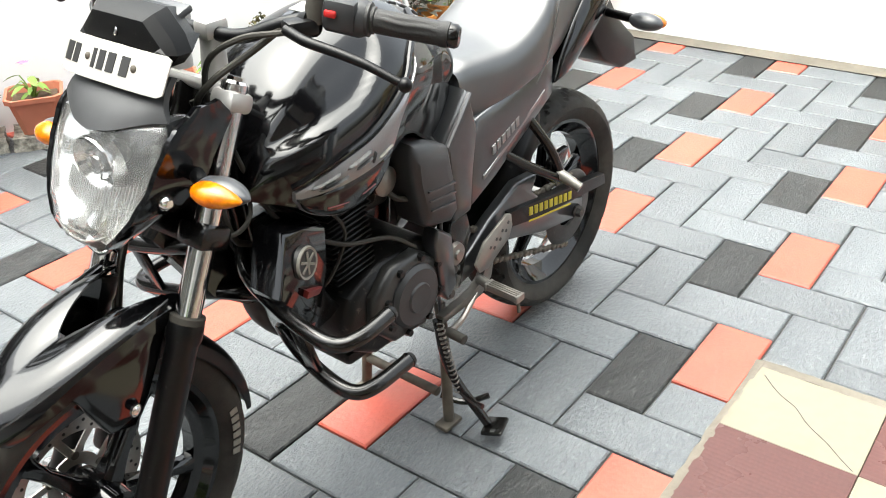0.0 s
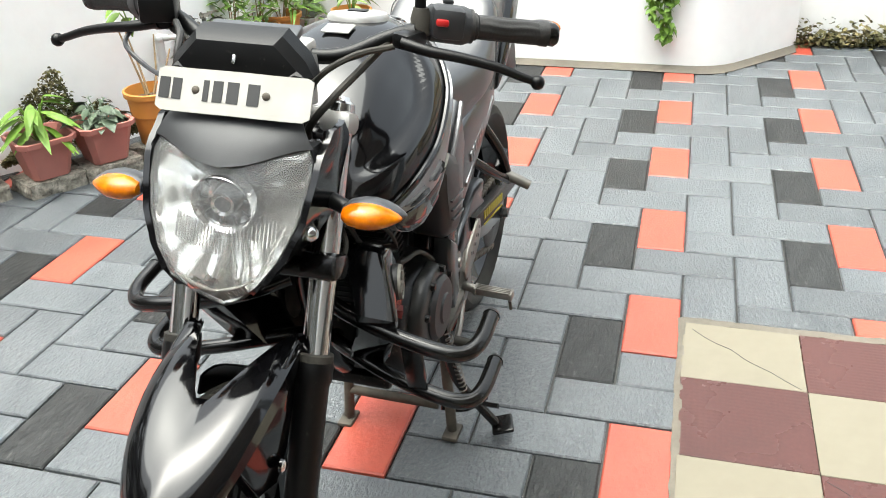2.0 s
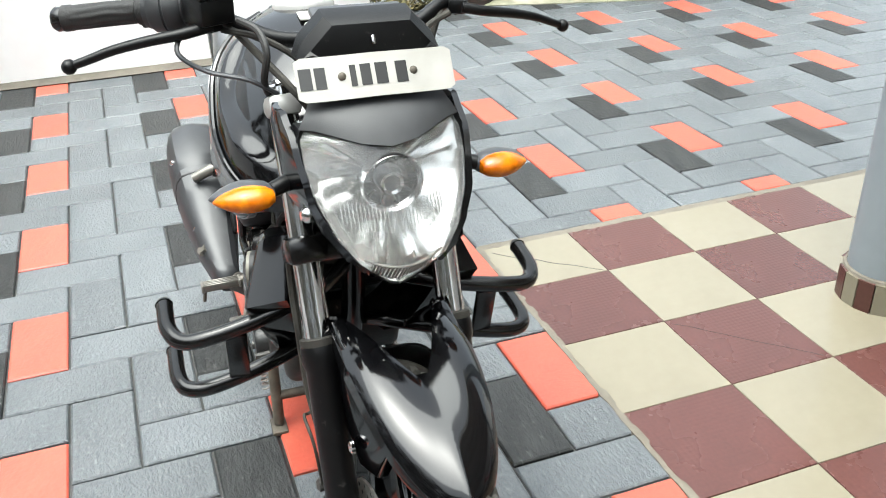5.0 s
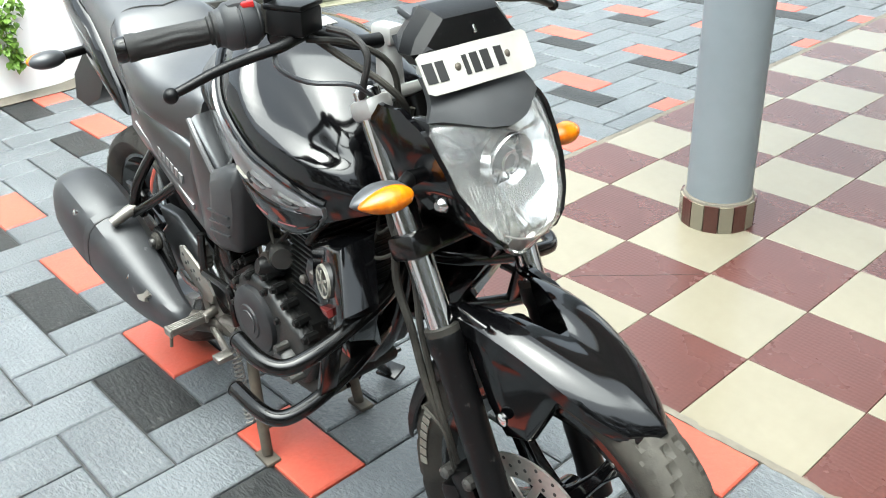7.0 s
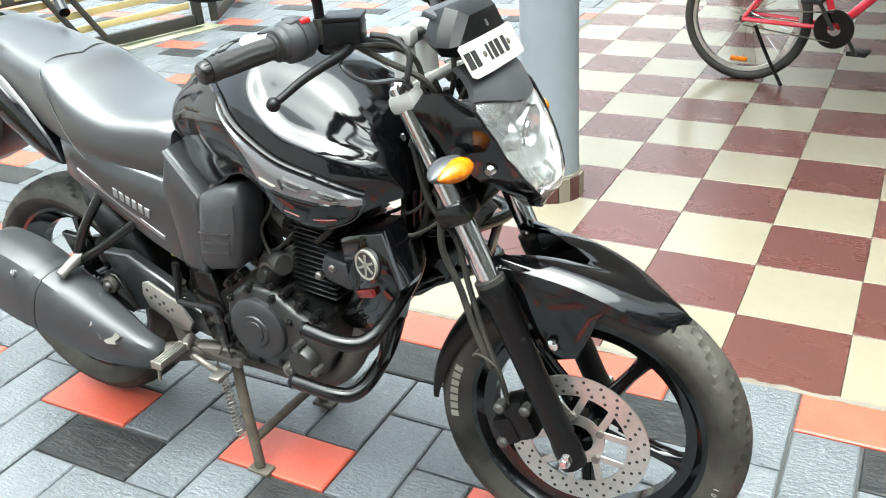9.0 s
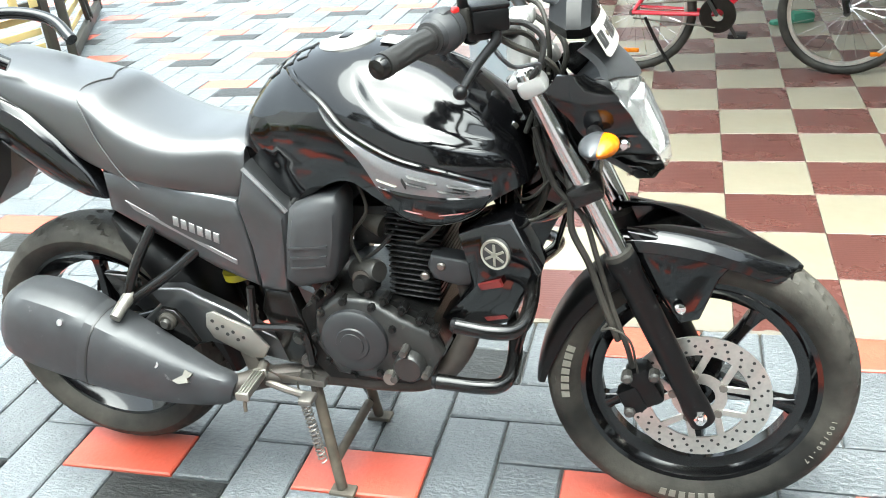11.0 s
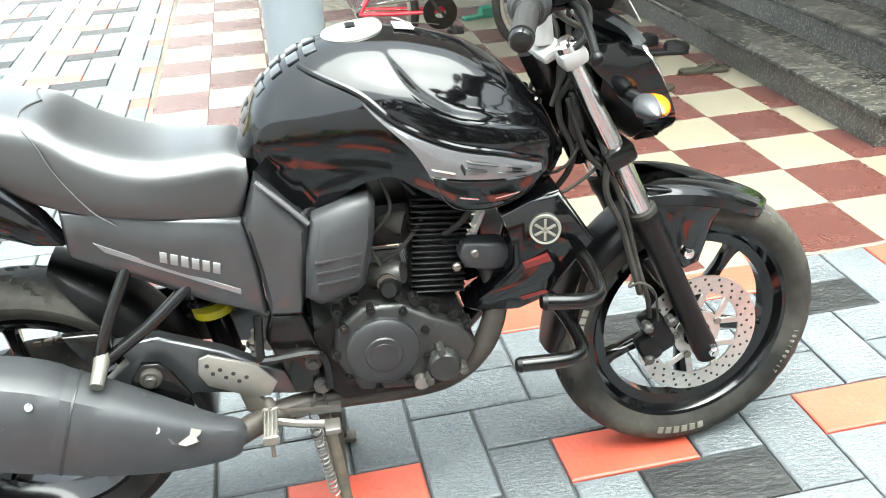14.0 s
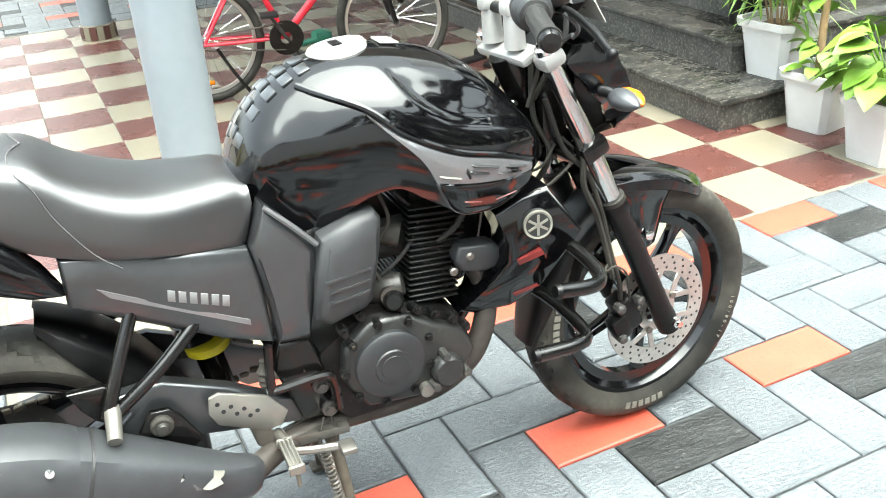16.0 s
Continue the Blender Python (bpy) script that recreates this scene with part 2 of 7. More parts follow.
M_REDPLAST = material("red_plastic", (0.6, 0.02, 0.02), 0.35)
M_DISC = material("brushed_disc_steel", (0.52, 0.5, 0.47), 0.33, metal=0.9, scale=120, vary=0.2, second=(0.4, 0.38, 0.35), mix_scale=10)
M_PIPE = material("rusty_exhaust_steel", (0.05, 0.044, 0.038), 0.55, metal=0.4, scale=50, vary=0.4, second=(0.03, 0.024, 0.02), mix_scale=12)
M_MUFFLER = material("satin_grey_muffler", (0.024, 0.0252, 0.0278), 0.42, metal=0.15, scale=40, vary=0.25, second=(0.034, 0.0355, 0.038), rough_vary=0.1, bump=0.06, bump_scale=200, fleck=((0.25, 0.25, 0.25), 30, 0.64, 0.6))
M_SPRING = material("spring_steel", (0.2, 0.18, 0.16), 0.5, metal=0.7)
M_REFLECT = material("headlight_reflector", (0.6, 0.6, 0.58), 0.16, metal=0.92, scale=20, vary=0.1, rough_vary=0.05)
M_BRIGHTALU = material("bare_polished_alloy", (0.2, 0.192, 0.175), 0.36, metal=0.55, scale=60, vary=0.12, second=(0.15, 0.14, 0.12), mix_scale=12, bump=0.06, bump_scale=300)
M_YOKE = material("silver_cast_yoke", (0.36, 0.355, 0.345), 0.4, metal=0.35, scale=60, vary=0.1, second=(0.3, 0.295, 0.28), mix_scale=12, bump=0.06, bump_scale=300)
M_DIRTYMETAL = material("dirty_stand_steel", (0.12, 0.1, 0.075), 0.65, metal=0.3, scale=40, vary=0.4, second=(0.04, 0.037, 0.032), mix_scale=14)


def glass(name, colour, rough=0.03, haze=1.0):
    m = bpy.data.materials.new(name)
    m.use_nodes = True
    b = m.node_tree.nodes["Principled BSDF"]
    b.inputs["Base Color"].default_value = (*colour, 1)
    b.inputs["Roughness"].default_value = rough
    b.inputs["IOR"].default_value = 1.03
    b.inputs["Coat Weight"].default_value = 1.0
    b.inputs["Transmission Weight"].default_value = haze
    no = m.node_tree.nodes.new("ShaderNodeTexNoise")
    no.inputs["Scale"].default_value = 30
    mt = m.node_tree.nodes.new("ShaderNodeMath")
    mt.operation = 'MULTIPLY_ADD'
    mt.inputs[1].default_value, mt.inputs[2].default_value = 0.03, rough
    m.node_tree.links.new(no.outputs["Fac"], mt.inputs[0])
    m.node_tree.links.new(mt.outputs[0], b.inputs["Roughness"])
    return m


M_GLASS = glass("clear_lens_plastic", (0.93, 0.94, 0.94), 0.012, 0.94)

# ---- mesh tools ----
def part(name, bm, mat, parent=None, label="", smooth=40, kind=""):
    """Links a bmesh as one mesh object under a thing or a part."""
    if smooth:
        for f in bm.faces:
            f.smooth = True
        lim = radians(smooth)
        for e in bm.edges:
            if len(e.link_faces) == 2 and e.calc_face_angle(0) > lim:
                e.smooth = False
    me = bpy.data.meshes.new(name)
    bm.to_mesh(me)
    bm.free()
    for m in (mat if isinstance(mat, (list, tuple)) else [mat]):
        me.materials.append(m)
    ob = new(name, me)
    if parent is not None:
        ob.parent = parent
    if label or kind:
        tagged(ob, label, "", "", kind)
    return ob


def thing(name, label, category, at=Matrix.Identity(4), group="", kind=""):
    ob = new(name)
    ob.empty_display_size = 0.05
    ob.matrix_world = at
    return tagged(ob, label, category, group, kind)


def BM():
    return bmesh.new()


def box(bm, c, s, rot=None, bevel=0.0, seg=2, mi=0):
    m = Matrix.Translation(c) @ (rot.to_4x4() if rot else Matrix.Identity(4)) @ Matrix.Diagonal((*s, 1))
    r = bmesh.ops.create_cube(bm, size=1.0, matrix=m)
    fs = {f for v in r["verts"] for f in v.link_faces}
    for f in fs:
        f.material_index = mi
    if bevel:
        es = {e for v in r["verts"] for e in v.link_edges}
        rb = bmesh.ops.bevel(bm, geom=list(es), offset=bevel, segments=seg, profile=0.5, affect='EDGES')
        for f in rb["faces"]:
            f.material_index = mi
    return bm


def frame_of(d):
    d = Vector(d).normalized()
    up = Vector((0, 0, 1)) if abs(d.z) < 0.9 else Vector((1, 0, 0))
    a = d.cross(up).normalized()
    return a, d.cross(a).normalized()


def loft(bm, rings, caps=True, closed=True, mi=0):
    vs = [[bm.verts.new(p) for p in r] for r in rings]
    n = len(vs[0])
    for a, b in zip(vs, vs[1:]):
        for i in range(n if closed else n - 1):
            j = (i + 1) % n
            try:
                bm.faces.new((a[i], a[j], b[j], b[i])).material_index = mi
            except ValueError:
                pass
    if caps and closed:
        bm.faces.new(list(reversed(vs[0]))).material_index = mi
        bm.faces.new(vs[-1]).material_index = mi
    bmesh.ops.recalc_face_normals(bm, faces=list({f for r in vs for v in r for f in v.link_faces}))
    return vs


def smooth_line(pts, k=6):
    """Catmull-Rom through the points."""
    p = [Vector(q) for q in pts]
    p = [2 * p[0] - p[1]] + p + [2 * p[-1] - p[-2]]
    out = []
    for i in range(1, len(p) - 2):
        for s in range(k):
            t = s / k
            out.append(0.5 * ((2 * p[i]) + (p[i + 1] - p[i - 1]) * t + (2 * p[i - 1] - 5 * p[i] + 4 * p[i + 1] - p[i + 2]) * t * t
                              + (3 * p[i] - p[i - 1] - 3 * p[i + 1] + p[i + 2]) * t ** 3))
    out.append(p[-2])
    return out


def tube(bm, pts, r, n=10, k=6, r_end=None, mi=0):
    line = smooth_line(pts, k) if k > 1 else [Vector(q) for q in pts]
    rings = []
    a = None
    for i, p in enumerate(line):
        d = (line[min(i + 1, len(line) - 1)] - line[max(i - 1, 0)]).normalized()
        if a is None:
            a, b = frame_of(d)
        else:
            a = (a - d * a.dot(d)).normalized()
            b = d.cross(a)
        rr = r if r_end is None else r + (r_end - r) * i / (len(line) - 1)
        rings.append([p + rr * (math.cos(t) * a + math.sin(t) * b) for t in [2 * math.pi * j / n for j in range(n)]])
    loft(bm, rings, mi=mi)
    return bm


def rod(bm, p, q, r, r2=None, n=16, mi=0):
    return tube(bm, [p, q], r, n, 1, r2, mi)


def lathe(bm, prof, m=Matrix.Identity(4), n=32, caps=False, arc=1.0, mi=0):
    """Turns (radius, height) points about the local z axis of m."""
    rings = []
    for r, h in prof:
        rings.append([m @ Vector((r * math.cos(2 * math.pi * arc * j / n), r * math.sin(2 * math.pi * arc * j / n), h)) for j in range(n if arc == 1 else n + 1)])
    loft(bm, rings, caps, arc == 1, mi)
    return bm


def slab(bm, outline, y0, y1, bevel=0.004, shape=None, mi=0, dome=0.0):
    """A plate: an outline in x and z, from y0 to y1, its outer edge rounded. shape(x, z) shifts y."""
    cx = sum(p[0] for p in outline) / len(outline)
    cz = sum(p[1] for p in outline) / len(outline)
    s = 1 if y1 > y0 else -1

    def ring(y, inset):
        out = []
        for x, z in outline:
            d = math.hypot(x - cx, z - cz) or 1
            k = 1 - inset / d
            q = (cx + (x - cx) * k, cz + (z - cz) * k)
            out.append((q[0], y + (shape(*q) if shape else 0), q[1]))
        return out
    def scaled(k, lift):
        return [(cx + (x - cx) * k, y1 + lift + (shape(cx + (x - cx) * k, cz + (z - cz) * k) if shape else 0), cz + (z - cz) * k) for x, z in outline]
    loft(bm, [ring(y0, 0), ring(y1 - s * bevel, 0), ring(y1 - s * bevel * 0.3, bevel * 0.35), ring(y1, bevel)] + ([scaled(k, s * dome * (1 - k * k)) for k in (0.75, 0.5, 0.25, 0.05)] if dome else []), mi=mi)
    return bm


def interp(table, x):
    if x <= table[0][0]:
        return table[0][1]
    for (a, u), (b, v) in zip(table, table[1:]):
        if x <= b:
            t = (x - a) / (b - a)
            t = t * t * (3 - 2 * t) * 0.5 + t * 0.5
            return u + (v - u) * t
    return table[-1][1]


def curve(table, x):
    """A smooth cubic through the table's points."""
    n = len(table)
    if x <= table[0][0]:
        return table[0][1]
    if x >= table[-1][0]:
        return table[-1][1]
    i = max(k for k in range(n - 1) if table[k][0] <= x)

    def slope(k):
        if k == 0 or k == n - 1:
            a, b = (table[0], table[1]) if k == 0 else (table[-2], table[-1])
            return (b[1] - a[1]) / (b[0] - a[0])
        (x0, y0), (x1, y1), (x2, y2) = table[k - 1:k + 2]
        d0, d1 = (y1 - y0) / (x1 - x0), (y2 - y1) / (x2 - x1)
        return (d0 * (x2 - x1) + d1 * (x1 - x0)) / (x2 - x0)
    (a, u), (b, v) = table[i], table[i + 1]
    h = b - a
    t = (x - a) / h
    return u * (1 + 2 * t) * (1 - t) ** 2 + h * slope(i) * t * (1 - t) ** 2 + v * t * t * (3 - 2 * t) + h * slope(i + 1) * t * t * (t - 1)


def ball(bm, c, r, n=12, mi=0, rot=None):
    m = Matrix.Translation(c) @ (rot.to_4x4() if rot else Matrix.Identity(4)) @ Matrix.Diagonal((*(r if isinstance(r, tuple) else (r, r, r)), 1))
    q = bmesh.ops.create_uvsphere(bm, u_segments=n, v_segments=max(6, n // 2), radius=1, matrix=m)
    for f in {f for v in q["verts"] for f in v.link_faces}:
        f.material_index = mi
    return bm


def turn_to(d, c=(0, 0, 0)):
    """A pose at c whose local z axis points along d."""
    return Matrix.Translation(c) @ Vector(d).to_track_quat('Z', 'Y').to_matrix().to_4x4()


def writing(name, text, size, m, mat, parent, depth=0.0006):
    cu = bpy.data.curves.new(name, 'FONT')
    cu.body, cu.size, cu.extrude, cu.align_x, cu.align_y = text, size, depth, 'CENTER', 'CENTER'
    tmp = new(name, cu)
    me = bpy.data.meshes.new_from_object(tmp.evaluated_get(bpy.context.evaluated_depsgraph_get()))
    bpy.data.objects.remove(tmp)
    me.materials.append(mat)
    ob = new(name, me)
    ob.parent = parent
    ob.matrix_basis = m
    return ob

# ---- setting ----
TILE, TILE_X, TILE_Y = 0.304, -0.522, 0.917
PORCH_X0, PORCH_Y0 = -0.785, TILE_Y - 0.304
PORCH_Y1 = TILE_Y + 15 * TILE + 0.03

bm = BM()
box(bm, (0, 0, -0.12), (400, 400, 0.1))
part("ground", bm, M_CEMENT, None, smooth=0)
tagged(bpy.data.objects["ground"], "bare earth and cement ground", "ground", kind="structure")


def wall_run(name, pts, h, t, label, z0=-0.03):
    """A wall along a line of points, thickened outward to its right side."""
    line = [Vector((x, y, 0)) for x, y in pts]
    outer = []
    for i, p in enumerate(line):
        d = (line[min(i + 1, len(line) - 1)] - line[max(i - 1, 0)]).normalized()
        outer.append(p + t * Vector((d.y, -d.x, 0)))
    rings = []
    for a, b in zip(line, outer):
        rings.append([(a.x, a.y, z0), (a.x, a.y, h), (b.x, b.y, h), (b.x, b.y, z0)])
    bm = BM()
    loft(bm, rings)
    ob = part(name, bm, M_WALL, None, smooth=30)
    return tagged(ob, label, "wall", kind="structure")


rear = [(-3.28, -1.75), (-3.28, 0.58)] + [(-3.28 - 0.3 * (1 - math.cos(a)), 0.58 + 0.3 * math.sin(a)) for a in [radians(12 * k) for k in range(1, 5)]] + [(-3.8, 1.13)]
wall_run("wall_rear", list(reversed(rear)), 0.43, 0.3, "low white plastered planter wall with a rounded corner")
wall_run("wall_back", [(-3.9, 1.0), (-3.9, -2.2)], 1.9, 0.15, "white plastered wall behind the planter")
wall_run("wall_gate", [(-3.97, 1.62), (-3.93, 1.0)], 1.9, 0.25, "white wall beside the gate with a mossy foot")
side = [(-3.28, -1.74), (-2.6, -1.76), (-2.0, -1.84), (-1.6, -2.06), (-0.5, -2.84), (-0.1, -3.1)]
wall_run("wall_side", list(reversed(side)), 1.7, 0.2, "white plastered boundary wall behind flower pots")
bm = BM()
loft(bm, [[(x + dx, y, -0.02), (x + dx * 1.3, y, 0.004), (x - 0.01, y, 0.016)] for (x, y), dx in zip(rear, (0.06, 0.075, 0.08, 0.085, 0.085, 0.08, 0.09))], caps=False, closed=False)
tagged(part("kerb_strip", bm, M_CEMENT, None), "pale cement fillet at the foot of the wall", "trim", kind="structure")
# unseen stretch, added; kept low so no white band shows in the tank's reflections
wall_run("wall_low", [(5.6, -3.9), (0.6, -3.5), (-0.07, -3.1)], 0.5, 0.2, "unseen low white wall, added to close the yard")
ledge = side[2:6]
bm = BM()
loft(bm, [[(x - 0.03, y - 0.05, -0.02), (x - 0.03, y - 0.05, 0.17), (x + 0.05, y + 0.07, 0.165), (x + 0.055, y + 0.075, -0.02)] for x, y in ledge])
tagged(part("ledge", bm, M_MOSS, None), "low mossy cement ledge along the wall", "trim", kind="structure")
bm = BM()
loft(bm, [[(-3.99, 1.62, -0.02), (-3.99, 1.62, 0.012), (-3.8, 1.68, 0.006), (-3.8, 1.68, -0.02)], [(-3.4, 3.45, -0.02), (-3.4, 3.45, 0.012), (-3.22, 3.45, 0.006), (-3.22, 3.45, -0.02)]])
tagged(part("threshold", bm, M_MOSS, None), "mossy cement threshold under the gate", "trim", kind="structure")

# porch pillars
def pillar(x, y):
    p = thing("pillar", "round grey painted steel porch pillar on a tiled base", "pillar", pose(x, y, 0), "porch pillars", "structure")
    bm = BM()
    lathe(bm, [(0.102, 0.085), (0.102, 2.7)], n=48)
    part("shaft", bm, M_PILLAR, p)
    bm = BM()
    lathe(bm, [(0.114, 0.09), (0.11, 0.098), (0.103, 0.101)], n=32)
    part("collar", bm, M_CEMENT, p)
    n = 16
    for k in range(n):
        a = 2 * math.pi * k / n
        bm = BM()
        r, w = 0.112, 2 * math.pi * 0.112 / n
        box(bm, (r * math.cos(a), r * math.sin(a), 0.047), (0.012, w - 0.001, 0.09), Euler((0, 0, a)).to_matrix())
        part("base_tile", bm, M_MAROON if k % 2 else M_CREAM, p, smooth=0)
    return p


pillar(-0.103, 1.546)
pillar(-0.03, 5.05)
# roof out of view, added on the pillars; it shades the porch floor
bm = BM()
box(bm, (2.0, 5.5, 2.78), (4.6, 8.0, 0.15))
tagged(part("ceiling", bm, M_CEIL, None, smooth=0), "plain unseen porch roof slab, added over the pillars", "ceiling", kind="structure")
bm = BM()
box(bm, (2.0, 9.4, 1.35), (9.5, 0.2, 2.8))
tagged(part("wall_far", bm, M_WALL, None, smooth=0), "plain white house wall", "wall", kind="structure")

# granite steps
def steps():
    st = thing("steps", "polished dark granite entrance steps", "steps", kind="structure")
    for k in range(4):
        bm = BM()
        x0, y0, h = 2.04 + 0.29 * k, 1.3 + 0.27 * k, 0.145
        box(bm, ((x0 + 4.2) / 2, (y0 + 7.5) / 2, h * k + 0.06), (4.2 - x0, 7.5 - y0, 0.12))
        part("riser", bm, M_GRANITE_RISER, st, smooth=0)
        bm = BM()
        box(bm, ((x0 + 4.2) / 2 - 0.01, (y0 + 7.5) / 2 - 0.01, h * k + 0.1325), (4.2 - x0 + 0.02, 7.5 - y0 + 0.02, 0.025), bevel=0.005)
        part("tread", bm, M_GRANITE, st)
    return st


steps()
# upper part is unseen, added to cut sky out of the paint's reflections
bm = BM()
box(bm, (4.3, 5.4, 3.1), (0.2, 8.2, 6.3))
tagged(part("wall_house", bm, M_WALL, None, smooth=0), "plain white house wall behind the steps", "wall", kind="structure")

# ---- motorcycle: local x forward, y to its left, z up ----
bike = thing("motorcycle", "glossy black street motorcycle standing upright on its centre stand", "motorcycle", pose(0.0, -0.032, 0.0113, -0.92, -0.47, -1.95))
AX_F, AX_R = Vector((0.589, 0, 0.288)), Vector((-0.742, 0, 0.311))
YAX = Vector((0, 1, 0))


def tyre_bm(c, R, w, rim_r, step):
    """A tyre turned about the axle, with slanted grooves pressed into the tread."""
    bm = BM()
    n = 240
    prof = [(rim_r, -0.62), (rim_r + 0.012, -0.8), (rim_r + 0.03, -0.97), (R - 0.035, -1.0), (R - 0.022, -0.94)]
    prof += [(R - 0.02 * (abs(u) ** 2.2), u) for u in (-0.84, -0.7, -0.55, -0.4, -0.25, -0.1, 0.1, 0.25, 0.4, 0.55, 0.7, 0.84)]
    prof += [(r, -u) for r, u in reversed(prof[:5])]
    rings = []
    for k, (r, u) in enumerate(prof):
        ring = []
        for j in range(n):
            a = 2 * math.pi * j / n
            rr = r
            if 4 <= k <= 17 and (j + int(2.6 * abs(k - 10.5))) % step in (0, 1) and k not in (10, 11):
                rr -= 0.007 if 5 <= k <= 16 else 0.004
            ring.append((c.x + rr * math.cos(a), c.y + u * w, c.z + rr * math.sin(a)))
        rings.append(ring)
    loft(bm, rings, caps=False)
    return bm


def blocks_on_arc(c, y, r0, r1, a0, a1, n, s, fill=0.72):
    """A row of plain raised bars along a sidewall."""
    for k in range(n):
        u0, u1 = a0 + (a1 - a0) * k / n, a0 + (a1 - a0) * (k + fill) / n
        mid = 0.5 * (u0 + u1)
        um = [u0, mid, u1]
        rings = []
        for u in um:
            rings.append([(c.x + r * math.cos(u), yy, c.z + r * math.sin(u)) for r, yy in ((r0, y), (r0, y + s * 0.0016), (r1, y + s * 0.0016), (r1, y))])
        bm = BM()
        loft(bm, rings)
        part("sidewall_bar", bm, M_WHITEINK, front_tyre)


def alloy_wheel(name, c, R, w, offset, label, grow=0.975):
    wh = part(name, tyre_bm(c, R, w, 0.2133 * grow, 12), M_RUBBER, bike, label, smooth=28)
    tyre = wh
    bm = BM()
    m = turn_to(YAX, c)
    rw = w * 0.62
    lathe(bm, [(r_ * grow, h_) for r_, h_ in ((0.219, -rw - 0.004), (0.219, -rw + 0.004), (0.206, -rw + 0.008), (0.2, -rw + 0.02), (0.186, -0.012), (0.186, 0.012), (0.2, rw - 0.02),
               (0.206, rw - 0.008), (0.219, rw - 0.004), (0.219, rw + 0.004), (0.209, rw + 0.004), (0.198, rw - 0.012), (0.178, 0.014), (0.178, -0.014),
               (0.198, -rw + 0.012), (0.209, -rw - 0.004), (0.219, -rw - 0.004))], m, n=72)
    part("rim", bm, M_GLOSS, tyre, "gloss black alloy rim")
    bm = BM()
    lathe(bm, [(0.012, -0.055), (0.034, -0.052), (0.036, -0.02), (0.044, -0.012), (0.044, 0.012), (0.036, 0.02), (0.034, 0.052), (0.012, 0.055)], m, n=28)
    part("hub", bm, M_GLOSS, tyre)
    for k in range(5):
        a = radians(offset + 72 * k)
        bm = BM()
        d, e = Vector((math.cos(a), 0, math.sin(a))), Vector((-math.sin(a), 0, math.cos(a)))
        rings = []
        for r, hw, hy in ((0.036, 0.021, 0.022), (0.08, 0.0135, 0.017), (0.14, 0.0115, 0.014), (0.175, 0.014, 0.014), (0.185 * grow, 0.022, 0.015)):
            p = c + d * r
            rings.append([p + e * hw * u + YAX * hy * v for u, v in ((-1, -0.6), (-0.6, -1), (0.6, -1), (1, -0.6), (1, 0.6), (0.6, 1), (-0.6, 1), (-1, 0.6))])
        loft(bm, rings)
        part("spoke", bm, M_GLOSS, tyre)
    return tyre


front_tyre = alloy_wheel("front_wheel", AX_F, 0.298, 0.05, 55, "worn black tyre with white sidewall lettering", 1.045)
rear_tyre = alloy_wheel("rear_wheel", AX_R, 0.294, 0.07, 20, "wide black rear tyre on a black alloy wheel", 1.03)
YS = -0.0502
blocks_on_arc(AX_F, YS, 0.25, 0.266, radians(186), radians(158), 7, -1)
blocks_on_arc(AX_F, YS, 0.248, 0.264, radians(254), radians(280), 6, -1, 0.66)
blocks_on_arc(AX_F, -YS, 0.248, 0.265, radians(172), radians(196), 6, 1, 0.66)
for k, ch in enumerate("100/80-17"):
    a = radians(347 - 2.9 * k)
    p = AX_F + Vector((0.256 * math.cos(a), YS - 0.0008, 0.256 * math.sin(a)))
    up = Vector((math.cos(a), 0, math.sin(a)))
    rot = Matrix((Vector((up.z, 0, -up.x)), up, Vector((0, -1, 0)))).transposed().to_4x4()
    writing("size_mark", ch, 0.014, Matrix.Translation(p) @ rot, M_WHITEINK, front_tyre)


def brake_disc(c, y, r, parent):
    disc = None
    bm = BM()
    n = 72
    m = turn_to(YAX, (c.x, y, c.z))
    lathe(bm, [(0.094, -0.002), (r, -0.002), (r, 0.002), (0.094, 0.002), (0.094, -0.002)], m, n=n)
    disc = part("brake_disc", bm, M_DISC, parent, "drilled steel brake disc")
    bm = BM()
    for ring, rr, num in ((0, 0.102, 24), (1, 0.114, 24), (2, 0.126, 24)):
        for k in range(num):
            a = 2 * math.pi * (k + 0.33 * ring) / num
            p = Vector((c.x + rr * math.cos(a), y, c.z + rr * math.sin(a)))
            rod(bm, p - YAX * 0.0026, p + YAX * 0.0026, 0.0032, n=8)
    part("drill_hole", bm, M_BLACKINK, disc)
    for k in range(5):
        a = 2 * math.pi * k / 5 + 0.5
        for da in (-0.34, 0.34):
            bm = BM()
            p, q = (c + Vector((0.045 * math.cos(a), 0, 0.045 * math.sin(a)))), (c + Vector((0.097 * math.cos(a + da), 0, 0.097 * math.sin(a + da))))
            p.y = q.y = y
            box(bm, (p + q) / 2, ((q - p).length, 0.004, 0.014), Euler((0, -math.atan2(q.z - p.z, q.x - p.x), 0)).to_matrix(), 0.001, 1)
            part("carrier_arm", bm, M_DISC, disc)
        bm = BM()
        p = c + Vector((0.05 * math.cos(a), 0, 0.05 * math.sin(a)))
        p.y = y
        lathe(bm, [(0, -0.007), (0.008, -0.007), (0.008, 0.004), (0, 0.004)], turn_to(YAX, p), n=8)
        part("bolt", bm, M_ALU, disc)
    bm = BM()
    lathe(bm, [(0.03, -0.0015), (0.052, -0.0015), (0.052, 0.0015), (0.03, 0.0015), (0.03, -0.0015)], m, n=32)
    part("carrier", bm, M_DISC, disc)
    return disc


brake_disc(AX_F, -0.068, 0.134, bike)

